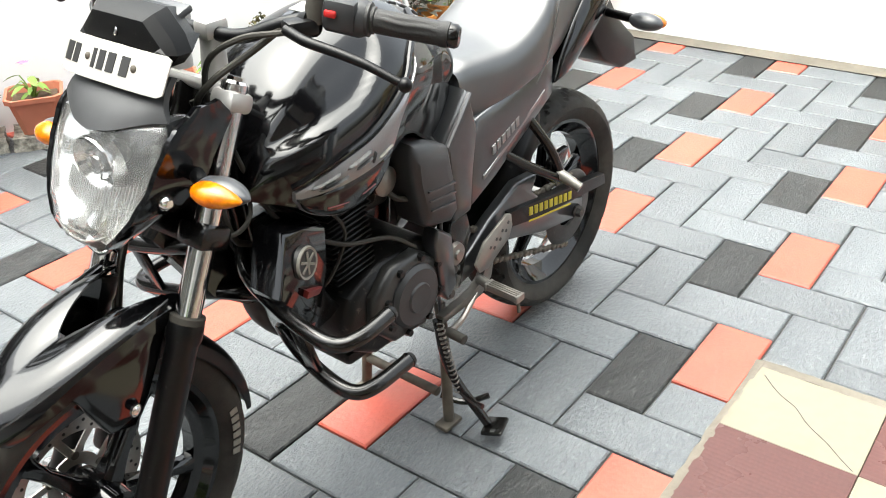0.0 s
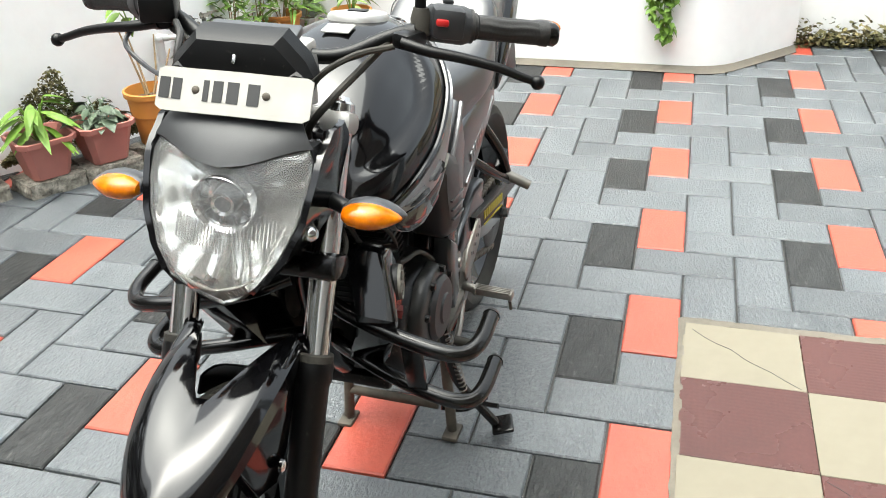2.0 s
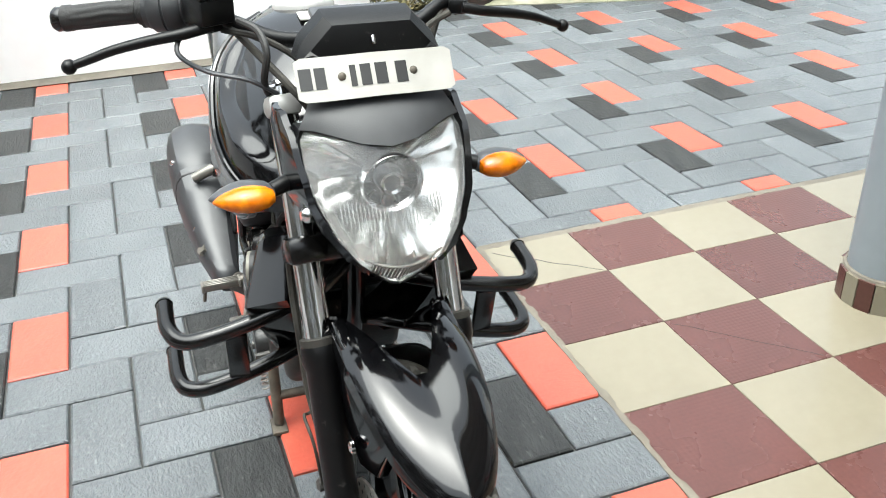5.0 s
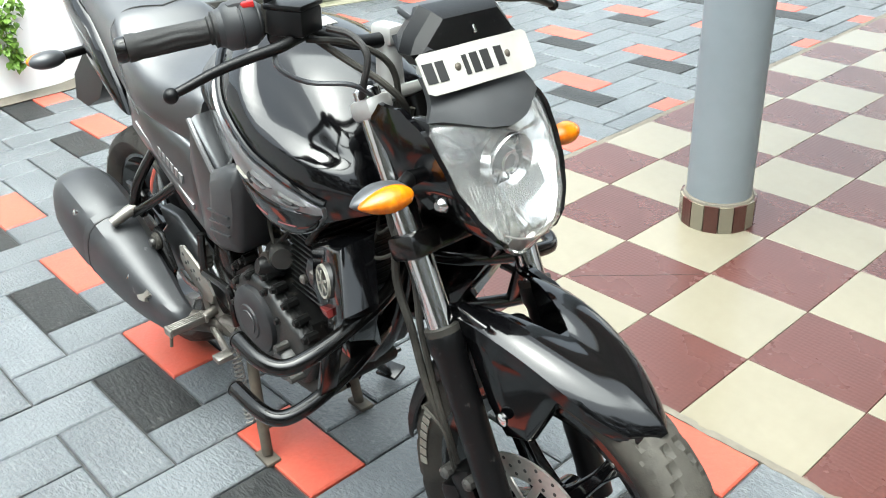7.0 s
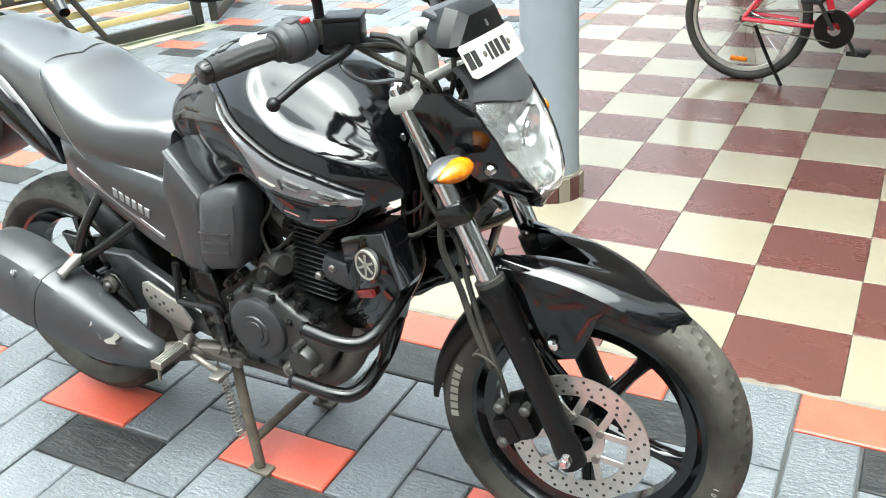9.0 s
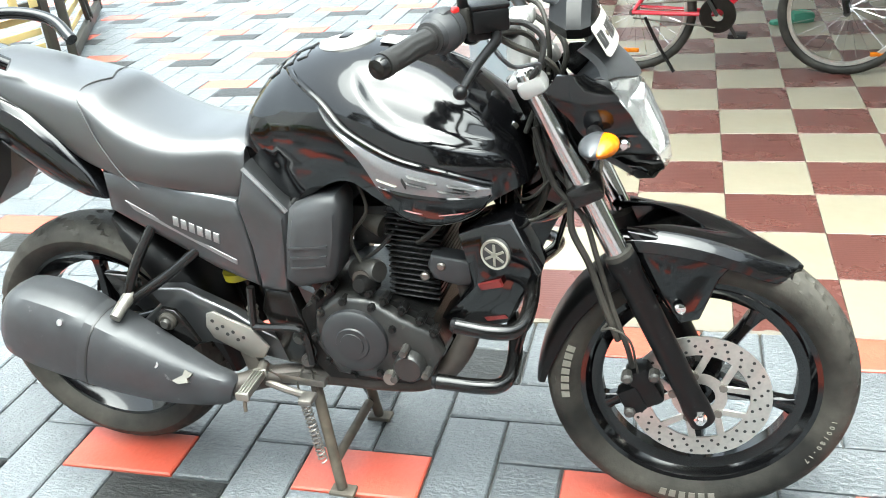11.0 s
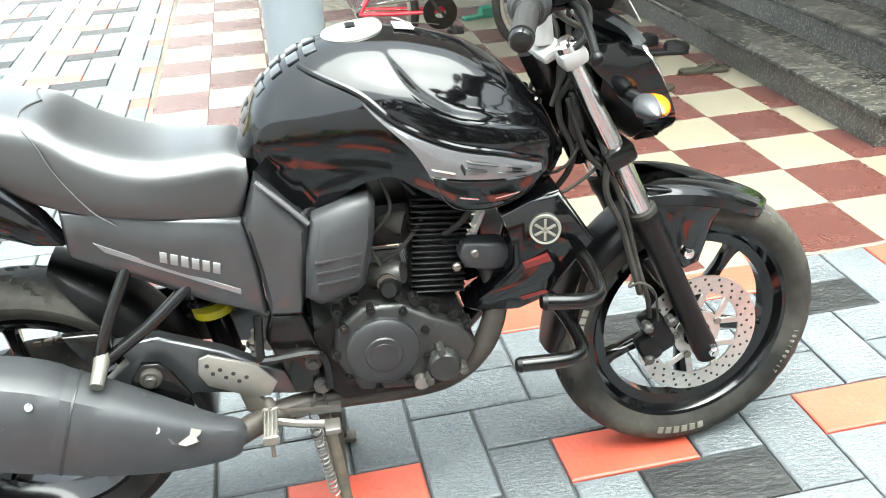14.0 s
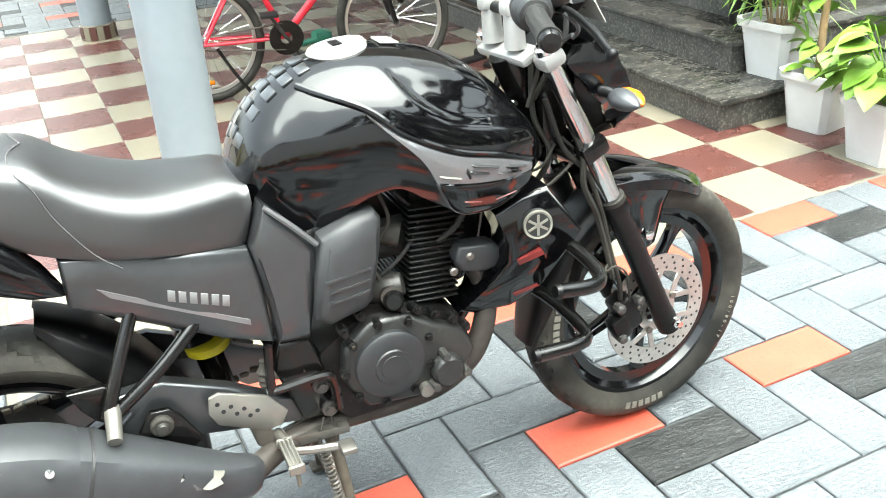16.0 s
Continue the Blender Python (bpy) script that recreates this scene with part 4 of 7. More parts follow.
# ---- side panels, both flanks ----
for s in (-1, 1):
    bm = BM()
    slab(bm, [(-0.575, 0.762), (-0.5, 0.752), (-0.4, 0.728), (-0.285, 0.703), (-0.275, 0.66), (-0.27, 0.6), (-0.268, 0.515), (-0.353, 0.549), (-0.45, 0.603), (-0.53, 0.65), (-0.578, 0.68)], s * 0.09, s * 0.124, 0.01, dome=0.009)
    sp = part("side_panel", bm, M_DARKGREY, bike, "dark grey painted side panel with a silver line")
    bm = BM()
    slab(bm, [(-0.53, 0.703), (-0.4, 0.632), (-0.305, 0.578), (-0.305, 0.568), (-0.4, 0.62), (-0.515, 0.684)], s * 0.118, s * 0.132, 0.002)
    part("trim_line", bm, M_SCOOP, sp)
    # plain bars in place of a maker's name
    for k in range(6):
        bm = BM()
        x = -0.43 + 0.0168 * k
        z = 0.653 - 0.0068 * k
        slab(bm, [(x, z), (x + 0.0115, z - 0.0045), (x + 0.0145, z + 0.0155), (x + 0.003, z + 0.02)], s * 0.12, s * 0.1335, 0.0005)
        part("name_bar", bm, M_SILVERINK, sp)
    bm = BM()
    slab(bm, [(-0.252, 0.779), (-0.282, 0.703), (-0.268, 0.6), (-0.262, 0.51), (-0.205, 0.505), (-0.18, 0.605), (-0.172, 0.688)], s * 0.085, s * 0.132, 0.014, dome=0.008)
    pv = part("pivot_panel", bm, M_DARKGREY, bike, "dark grey frame side panel")
    bm = BM()
    tube(bm, [(-0.25, s * 0.133, 0.776), (-0.21, s * 0.137, 0.735), (-0.172, s * 0.137, 0.69)], 0.005, 6)
    part("edge_trim", bm, M_SCOOP, pv)
    bm = BM()
    slab(bm, [(-0.165, 0.698), (-0.11, 0.722), (-0.064, 0.73), (-0.054, 0.714), (-0.06, 0.66), (-0.085, 0.56), (-0.1, 0.545), (-0.172, 0.53), (-0.195, 0.548), (-0.185, 0.62)], s * 0.08, s * 0.152, 0.016, dome=0.009)
    sc = part("side_cover", bm, M_MATT, bike, "ribbed black plastic side cover")
    for k in range(3):
        bm = BM()
        z = 0.622 - 0.021 * k
        slab(bm, [(-0.17, z), (-0.088 - 0.004 * k, z + 0.008), (-0.088 - 0.004 * k, z + 0.012), (-0.17, z + 0.004)], s * 0.15, s * 0.1625, 0.001)
        part("rib", bm, M_DARKGREY, sc)
    # lower frame bracket
    bm = BM()
    slab(bm, [(-0.262, 0.508), (-0.208, 0.505), (-0.185, 0.43), (-0.17, 0.36), (-0.19, 0.325), (-0.24, 0.33), (-0.262, 0.4), (-0.28, 0.46)], s * 0.085, s * 0.12, 0.008)
    fb = part("frame_bracket", bm, M_FRAME, bike)
    for x, z in ((-0.2, 0.4), (-0.19, 0.345)):
        bm = BM()
        lathe(bm, [(0, 0), (0.016, 0), (0.016, 0.008), (0.009, 0.009), (0.009, 0.016), (0, 0.016)], turn_to((0, s, 0), (x, s * 0.12, z)), n=12)
        part("pivot_bolt", bm, M_ENGGREY, fb)

# ---- frame, swing arm, shock ----
bm = BM()
tube(bm, [(0.26, 0, 0.83), (0.24, 0, 0.7), (0.215, 0, 0.55), (0.16, 0, 0.42), (0.1, 0, 0.35)], 0.021, 12)
part("down_tube", bm, M_FRAME, bike)
for s in (-1, 1):
    bm = BM()
    tube(bm, [(0.25, s * 0.03, 0.82), (0.1, s * 0.09, 0.77), (-0.1, s * 0.09, 0.74), (-0.22, s * 0.09, 0.6), (-0.22, s * 0.09, 0.36)], 0.018, 10)
    part("frame_spar", bm, M_FRAME, bike)
    bm = BM()
    tube(bm, [(-0.24, s * 0.08, 0.66), (-0.5, s * 0.085, 0.76), (-0.75, s * 0.07, 0.87), (-0.9, s * 0.05, 0.92)], 0.014, 8)
    part("seat_rail", bm, M_FRAME, bike)
    bm = BM()
    slab(bm, [(-0.22, 0.365), (-0.29, 0.395), (-0.36, 0.44), (-0.47, 0.49), (-0.55, 0.485), (-0.53, 0.45), (-0.6, 0.39), (-0.78, 0.335), (-0.78, 0.285), (-0.6, 0.31), (-0.42, 0.36), (-0.24, 0.325)], s * 0.082, s * 0.108, 0.008)
    part("swing_arm", bm, M_DARKGREY, bike, "dark grey swing arm")
bm = BM()
rod(bm, (-0.36, 0, 0.36), (-0.4, 0, 0.64), 0.026)
shock = part("shock_absorber", bm, M_FRAME, bike)
for k in range(7):
    bm = BM()
    lathe(bm, [(0.036, 0.0), (0.045, 0.006), (0.036, 0.012)], turn_to((-0.35, 0, 1), (-0.38 - 0.004 * k, 0, 0.5 + 0.02 * k)), n=20)
    part("coil", bm, M_FRAME, shock)
bm = BM()
lathe(bm, [(0.0, 0), (0.042, 0), (0.042, 0.016), (0.0, 0.016)], turn_to((-0.15, 0, 1), (-0.372, -0.012, 0.478)), n=24)
part("collar", bm, M_YELLOW, shock, "yellow spring collar")

# ---- engine ----
bm = BM()
slab(bm, [(-0.2, 0.36), (-0.19, 0.46), (-0.12, 0.505), (0.0, 0.5), (0.09, 0.46), (0.11, 0.4), (0.085, 0.335), (0.03, 0.3), (-0.15, 0.3)], -0.115, 0.115, 0.02)
engine = part("engine", bm, M_ENGINE, bike, "black air cooled single cylinder engine, dusty")
bm = BM()
slab(bm, [(-0.16, 0.4), (-0.15, 0.47), (-0.1, 0.51), (-0.03, 0.51), (0.03, 0.47), (0.09, 0.44), (0.11, 0.39), (0.08, 0.335), (-0.02, 0.318), (-0.12, 0.33)], -0.112, -0.142, 0.012)
part("right_case", bm, M_CASE, engine, "dusty black crankcase half")
EC = (-0.068, -0.14, 0.418)
bm = BM()
lathe(bm, [(0.0, 0.022), (0.034, 0.022), (0.036, 0.019), (0.062, 0.018), (0.069, 0.012), (0.07, -0.002), (0.082, -0.003), (0.082, -0.02)], turn_to((0, -1, 0), EC), n=48)
part("clutch_cover", bm, M_MATT, engine, "round black clutch cover")
bm = BM()
lathe(bm, [(0.0, 0.024), (0.024, 0.024), (0.026, 0.018)], turn_to((0, -1, 0), EC), n=32)
part("cover_boss", bm, M_MATT, engine)
for k in range(9):
    a = radians(20 + 40 * k)
    bm = BM()
    lathe(bm, [(0, 0.01), (0.006, 0.01), (0.0065, 0.004), (0.009, 0.003), (0.009, -0.015)], turn_to((0, -1, 0), (EC[0] + 0.087 * math.cos(a), EC[1], EC[2] + 0.087 * math.sin(a))), n=8)
    part("case_bolt", bm, M_ENGINE, engine)
bm = BM()
lathe(bm, [(0.0, 0.03), (0.027, 0.03), (0.032, 0.024), (0.033, 0.0)], turn_to((0, -1, 0), (0.043, -0.135, 0.37)), n=28)
part("oil_filter_cover", bm, M_CASE, engine)
for dx, dz in ((-0.005, 0.038), (0.036, -0.01), (-0.03, -0.024)):
    bm = BM()
    lathe(bm, [(0, 0.034), (0.008, 0.034), (0.009, 0.0)], turn_to((0, -1, 0), (0.043 + dx, -0.135, 0.37 + dz)), n=8)
    part("case_bolt", bm, M_ENGGREY, engine)
bm = BM()
lathe(bm, [(0, 0.012), (0.014, 0.012), (0.016, 0.0)], turn_to((0, -1, 0), (-0.002, -0.142, 0.336)), n=16)
part("filler_plug", bm, M_ALU, engine)
for x, z in ((-0.03, 0.52), (0.0, 0.505), (0.035, 0.485), (0.07, 0.465), (0.095, 0.44), (-0.11, 0.525), (-0.145, 0.5)):
    bm = BM()
    lathe(bm, [(0, 0.012), (0.006, 0.012), (0.007, 0.004), (0.01, 0.003), (0.01, -0.02)], turn_to((0, -1, 0), (x, -0.13, z)), n=8)
    part("case_bolt", bm, M_ENGINE, engine)
# left side covers
EL = (-0.06, 0.128, 0.41)
bm = BM()
slab(bm, [(-0.15, 0.38), (-0.14, 0.46), (-0.08, 0.5), (0.0, 0.495), (0.05, 0.45), (0.055, 0.38), (0.0, 0.325), (-0.1, 0.32)], 0.112, 0.14, 0.014)
part("left_case", bm, M_CASE, engine)
bm = BM()
lathe(bm, [(0.0, 0.03), (0.03, 0.03), (0.033, 0.026), (0.06, 0.024), (0.068, 0.016), (0.07, -0.01)], turn_to((0, 1, 0), EL), n=40)
part("generator_cover", bm, M_MATT, engine, "round black generator cover")
bm = BM()
slab(bm, [(-0.19, 0.37), (-0.175, 0.5), (-0.13, 0.53), (-0.12, 0.5), (-0.14, 0.38), (-0.16, 0.35)], 0.112, 0.148, 0.008)
part("sprocket_cover", bm, M_DARKGREY, engine, "dark grey sprocket cover")
for k in range(8):
    a = radians(15 + 45 * k)
    bm = BM()
    lathe(bm, [(0, 0.014), (0.007, 0.014), (0.009, 0.0)], turn_to((0, 1, 0), (EL[0] + 0.083 * math.cos(a), EL[1] + 0.006, EL[2] + 0.08 * math.sin(a))), n=8)
    part("case_bolt", bm, M_ENGINE, engine)
# finned barrel and head
CD = Vector((0.1, 0, 1)).normalized()
bm = BM()
box(bm, (0.06, 0, 0.58), (0.098, 0.172, 0.2), Euler((0, 0.1, 0)).to_matrix(), 0.015)
barrel = part("cylinder", bm, M_ENGINE, bike, "black finned cylinder barrel")
for k in range(17):
    bm = BM()
    hw = 0.052 if k < 11 else 0.057
    box(bm, Vector((0.05, 0, 0.495)) + CD * (0.012 * k), (2 * hw, 0.19 if k < 11 else 0.2, 0.0038), Euler((0, math.atan2(CD.x, CD.z), 0)).to_matrix(), 0.0016, 1)
    part("fin", bm, M_ENGINE, barrel)
bm = BM()
box(bm, (0.075, 0, 0.705), (0.1, 0.14, 0.05), Euler((0, 0.1, 0)).to_matrix(), 0.014)
part("cylinder_head", bm, M_ENGINE, engine)
bm = BM()
slab(bm, [(0.09, 0.575), (0.1, 0.6), (0.17, 0.592), (0.2, 0.57), (0.19, 0.54), (0.15, 0.535), (0.1, 0.55)], -0.08, -0.118, 0.008)
part("air_box", bm, M_MATT, engine)
for s in (-1, 1):
    bm = BM()
    rod(bm, (0.0, s * 0.07, 0.635), (-0.075, s * 0.04, 0.655), 0.026, 0.022)
    part("intake_hose", bm, M_RUBBER, engine)
bm = BM()
lathe(bm, [(0.0, 0.0), (0.026, 0), (0.03, 0.01), (0.03, 0.03), (0.02, 0.036), (0, 0.036)], turn_to((0, 1, 0), (-0.03, 0.075, 0.66)), n=16)
part("carburettor", bm, M_ALU, engine, "brass and alloy carburettor")
bm = BM()
box(bm, (-0.03, 0.0, 0.635), (0.09, 0.15, 0.09), None, 0.015)
part("throttle_body", bm, M_ENGINE, engine)
bm = BM()
lathe(bm, [(0, 0.03), (0.014, 0.03), (0.02, 0.02), (0.022, -0.02)], turn_to((-0.2, -1, 0.3), (-0.04, -0.11, 0.53)), n=14)
part("starter_boss", bm, M_ENGINE, engine)
bm = BM()
box(bm, (-0.02, 0, 0.3), (0.2, 0.17, 0.03), None, 0.012)
part("sump", bm, M_ENGINE, engine)
# exhaust
bm = BM()
tube(bm, [(0.11, -0.05, 0.56), (0.155, -0.07, 0.52), (0.16, -0.09, 0.44), (0.125, -0.1, 0.36), (0.06, -0.09, 0.3), (-0.03, -0.085, 0.283), (-0.17, -0.085, 0.285), (-0.28, -0.12, 0.295), (-0.37, -0.18, 0.298)], 0.023, 14)
exhaust = part("exhaust_pipe", bm, M_PIPE, bike, "heat stained rusty exhaust pipe")
bm = BM()
MS = [(-0.345, -0.178, 0.293, 0.026), (-0.362, -0.18, 0.299, 0.038), (-0.4, -0.184, 0.308, 0.047), (-0.46, -0.188, 0.328, 0.063), (-0.53, -0.191, 0.357, 0.078), (-0.6, -0.194, 0.388, 0.089), (-0.68, -0.196, 0.424, 0.096), (-0.75, -0.198, 0.448, 0.095), (-0.8, -0.199, 0.463, 0.086), (-0.825, -0.199, 0.47, 0.068), (-0.818, -0.199, 0.468, 0.045), (-0.79, -0.199, 0.46, 0.04)]
ax = Vector((-0.4, -0.015, 0.15)).normalized()
EU = Vector((ax.z, 0, -ax.x)).normalized()
# flat sided section: angle and reach
MFACE = [(0, 0.98), (22, 1.03), (38, 1.1), (52, 1.08), (70, 1.0), (90, 0.95), (112, 1.0), (132, 1.08), (150, 1.04), (180, 0.96), (212, 1.03), (234, 1.05), (270, 0.95), (306, 1.05), (328, 1.04)]


def muffler_ring(x, y, z, r, grow=0.0):
    return [Vector((x, y, z)) + EU * (r + grow) * f * math.cos(radians(a)) + YAX * -(r + grow) * f * math.sin(radians(a)) * 0.8 for a, f in MFACE]


MST = [tuple(q) for q in _spread(MS, 3)]
loft(bm, [muffler_ring(*q) for q in MST])
muffler = part("muffler", bm, M_MUFFLER, exhaust, "stubby satin grey muffler with scraped paint", smooth=34)
bm = BM()
loft(bm, [muffler_ring(*q, g) for q, g in zip(MST[16:27], (-0.004, 0.0022, 0.0028, 0.003, 0.003, 0.003, 0.003, 0.003, 0.0028, 0.0022, -0.004))], caps=False)
part("heat_shield", bm, M_MUFFLER, muffler, "raised satin grey muffler cover", smooth=34)
bm = BM()
mx, my, mz, mr = MST[16]
loft(bm, [muffler_ring(mx + dx, my, mz - 0.43 * dx, mr, g) for dx, g in ((0.0035, -0.003), (0.0025, 0.0012), (-0.0015, 0.0014), (-0.003, -0.003))], caps=False)
part("seam", bm, M_BLACKINK, muffler)
rng_s = random.Random(5)
sn = Vector((0.05, -0.78, 0.55)).normalized()
sc_c = Vector((-0.432, -0.2285, 0.356))
sa, sb = frame_of(sn)
flake = [sc_c + (sa * math.cos(t) * 0.024 + sb * math.sin(t) * 0.014) * rng_s.uniform(0.6, 1.15) for t in [2 * math.pi * k / 14 for k in range(14)]]
bm = BM()
loft(bm, [[q - sn * 0.012 for q in flake], flake])
part("scrape", bm, M_BRIGHTALU, exhaust, "bare scraped patch")
for x, z in ((-0.66, 0.49), (-0.48, 0.385), (-0.76, 0.47)):
    bm = BM()
    lathe(bm, [(0, 0.004), (0.007, 0.003), (0.008, -0.006)], turn_to((0, -1, 0.5), (x, -0.262 if x < -0.55 else -0.234, z)), n=12)
    part("rivet", bm, M_CHROME, exhaust)

# ---- fork shrouds under the tank ----
def shroud_lift(x, z):
    return -0.3 * max(0.0, abs(z - 0.6) - 0.02) + 0.26 * (x - 0.24)


for s in (-1, 1):
    bm = BM()
    slab(bm, [(0.165, 0.665), (0.22, 0.69), (0.272, 0.7), (0.325, 0.615), (0.288, 0.55), (0.252, 0.478), (0.2, 0.444), (0.13, 0.436), (0.1, 0.447), (0.145, 0.5), (0.182, 0.56), (0.182, 0.61)], s * 0.105, s * 0.172, 0.012,
         lambda x, z: s * shroud_lift(x, z))
    sh = part("radiator_shroud", bm, M_GLOSS, bike, "gloss black engine shroud with a round silver emblem")
    C = Vector((0.24, s * 0.168, 0.636))
    bm = BM()
    lathe(bm, [(0.0, 0.004), (0.026, 0.004), (0.029, 0.0), (0.029, -0.012)], turn_to((-0.25, s, 0.06), C), n=32)
    em = part("emblem", bm, M_BLACKINK, sh, "round black emblem with silver star shape")
    bm = BM()
    lathe(bm, [(0.0235, 0.0045), (0.0275, 0.0055), (0.0287, 0.0)], turn_to((-0.25, s, 0.06), C), n=32)
    for k in range(3):
        a = math.pi * k / 3 + 0.5
        d = Vector((math.cos(a), 0, math.sin(a)))
        box(bm, C + Vector((-0.0012, s * 0.0048, 0)), (0.042, 0.002, 0.0046), Euler((0, 0, s * 0.25)).to_matrix() @ Euler((0, -a, 0)).to_matrix())
    part("star", bm, M_WHITEINK, em)
    for za, zb in ((0.575, 0.562), (0.49, 0.482)):
        bm = BM()
        slab(bm, [(0.2, za - 0.008), (0.245, za + 0.01), (0.25, zb + 0.012), (0.205, zb - 0.008)], s * 0.16, s * 0.1738, 0.0004, lambda x, z: s * shroud_lift(x, z))
        part("stripe_mark", bm, M_REDINK, sh)

# ---- crash guard ----
for s in (-1, 1):
    bm = BM()
    tube(bm, [(0.2, s * 0.311, 0.578), (0.262, s * 0.309, 0.568), (0.297, s * 0.29, 0.562), (0.31, s * 0.25, 0.568), (0.305, s * 0.17, 0.58), (0.29, s * 0.08, 0.6), (0.25, s * 0.02, 0.615)], 0.0135, 12)
    g = part("crash_guard_upper", bm, M_FRAME, bike, "bent black crash guard tube")
    bm = BM()
    tube(bm, [(0.155, s * 0.309, 0.459), (0.235, s * 0.307, 0.454), (0.268, s * 0.288, 0.45), (0.276, s * 0.24, 0.456), (0.262, s * 0.15, 0.47), (0.22, s * 0.05, 0.48), (0.17, s * 0.02, 0.46)], 0.0135, 12)
    g2 = part("crash_guard_lower", bm, M_FRAME, bike, "bent black crash guard tube")
    bm = BM()
    box(bm, (0.294, s * 0.21, 0.515), (0.012, 0.034, 0.1), Euler((0, 0.3, 0)).to_matrix(), 0.003)
    part("bracket", bm, M_FRAME, g2)
    for par, p, q in ((g, (0.2, s * 0.311, 0.578), (0.192, s * 0.311, 0.5795)), (g2, (0.155, s * 0.309, 0.459), (0.147, s * 0.309, 0.4597))):
        bm = BM()
        rod(bm, p, q, 0.0145, 0.011)
        part("end_cap", bm, M_SATIN, par)

# ---- headlight unit ----
HX = [(0.70, 0.497), (0.732, 0.51), (0.75, 0.532), (0.78, 0.529), (0.812, 0.519), (0.86, 0.499), (0.9, 0.475), (0.93, 0.454)]


def lens_x(y, z):
    return interp(HX, z) - 2.8 * y * y


half = [(0.0, 0.9), (0.03, 0.904), (0.06, 0.911), (0.088, 0.92), (0.104, 0.92), (0.111, 0.908), (0.111, 0.875), (0.103, 0.835), (0.084, 0.793), (0.06, 0.761), (0.036, 0.737), (0.015, 0.72), (0.0, 0.713)]
outline = half + [(-y, z) for y, z in reversed(half[1:-1])]
hc = (0.0, 0.825)


def face_rings(ks, dx):
    out = []
    for k in ks:
        ring = []
        for y, z in outline:
            yy, zz = hc[0] + (y - hc[0]) * k, hc[1] + (z - hc[1]) * k
            ring.append((lens_x(yy, zz) + dx, yy, zz))
        out.append(ring)
    return out


# black bezel and bowl behind
bm = BM()
ring0 = [(lens_x(y, z) - 0.008, y * 1.0, z) for y, z in outline]
ring1 = [(lens_x(y, z) - 0.002, hc[0] + (y - hc[0]) * 1.05, hc[1] + (z - hc[1]) * 1.04) for y, z in outline]
ring2 = [(lens_x(y, z) - 0.03, hc[0] + (y - hc[0]) * 1.08, hc[1] + (z - hc[1]) * 1.05) for y, z in outline]
ring3 = [(0.36, y * 0.9, 0.85 + (z - 0.85) * 0.5) for y, z in outline]
loft(bm, [ring0, ring1, ring2, ring3], caps=False)
headlight = part("headlight_unit", bm, M_SATIN, bike, "clear headlight in a black shell")
bm = BM()
loft(bm, [[(x - 0.05, y, z) for x, y, z in face_rings([1.0], 0)[0]]] + face_rings([1.0, 0.9, 0.7, 0.5, 0.3, 0.1, 0.01], 0.0), caps=False)
lens = part("lens", bm, M_GLASS, headlight, "clear headlight lens", smooth=60)
lens.visible_shadow = False
bm = BM()
refl = []
fine = []
for (y0, z0), (y1, z1) in zip(outline, outline[1:] + outline[:1]):
    fine += [(y0 + (y1 - y0) * q / 4, z0 + (z1 - z0) * q / 4) for q in range(4)]
for k, d in ((1.0, 0.012), (0.97, 0.02), (0.9, 0.03), (0.8, 0.042), (0.66, 0.056), (0.52, 0.064), (0.4, 0.07), (0.25, 0.075), (0.02, 0.077)):
    ring = []
    for n_, (y, z) in enumerate(fine):
        yy, zz = hc[0] + (y - hc[0]) * k, hc[1] + 0.016 * (1 - k) + (z - hc[1]) * k
        flute = 0.0045 * abs(math.sin(y * 95)) * (1 if 0.3 < k < 0.95 and z < 0.84 else 0.0)
        facet = 0.004 * ((n_ // 4) % 2) if 0.3 < k < 0.95 and z >= 0.84 else 0.0
        ring.append((lens_x(yy, zz) - d + flute + facet, yy, zz))
    refl.append(ring)
loft(bm, refl, caps=False)
part("reflector", bm, M_REFLECT, headlight, "faceted silver reflector", smooth=24)
BULB = (0.438, 0, 0.852)
bm = BM()
lathe(bm, [(0.0, 0.036), (0.012, 0.035), (0.017, 0.03), (0.019, 0.02), (0.019, -0.02)], turn_to((1, 0, -0.1), BULB), n=28)
part("bulb_shield", bm, M_GREYPLAST, headlight)
bm = BM()
lathe(bm, [(0.011, 0.037), (0.015, 0.04), (0.0165, 0.036)], turn_to((1, 0, -0.1), BULB), n=28)
part("bulb_ring", bm, M_CHROME, headlight)
bm = BM()
lathe(bm, [(0.012, 0.0), (0.026, 0.004), (0.036, 0.014), (0.0405, 0.03), (0.0425, 0.0315), (0.044, 0.027), (0.04, 0.006)], turn_to((1, 0, -0.1), (0.448, 0, 0.852)), n=40)
bowl = part("reflector_bowl", bm, M_CHROME, headlight, "round bowl round the bulb")
for k in range(10):
    a = math.tau * k / 10
    bm = BM()
    c = Vector((0.462, 0.032 * math.cos(a), 0.852 + 0.032 * math.sin(a)))
    box(bm, c, (0.003, 0.013, 0.004), Euler((a, 0, 0)).to_matrix(), 0.001)
    part("bowl_fin", bm, M_GREYPLAST, bowl)
bm = BM()
for k in range(29):
    y = -0.07 + 0.005 * k
    zl = 0.786 + 0.2 * abs(y)
    rod(bm, (lens_x(y, zl) - 0.03, y, zl), (lens_x(y, zl + 0.03) - 0.036, y, zl + 0.03), 0.0012, n=5)
part("lens_prism", bm, M_REFLECT, headlight)
# ribbed parking lamp in the chin of the lens, under a raised seam
bm = BM()
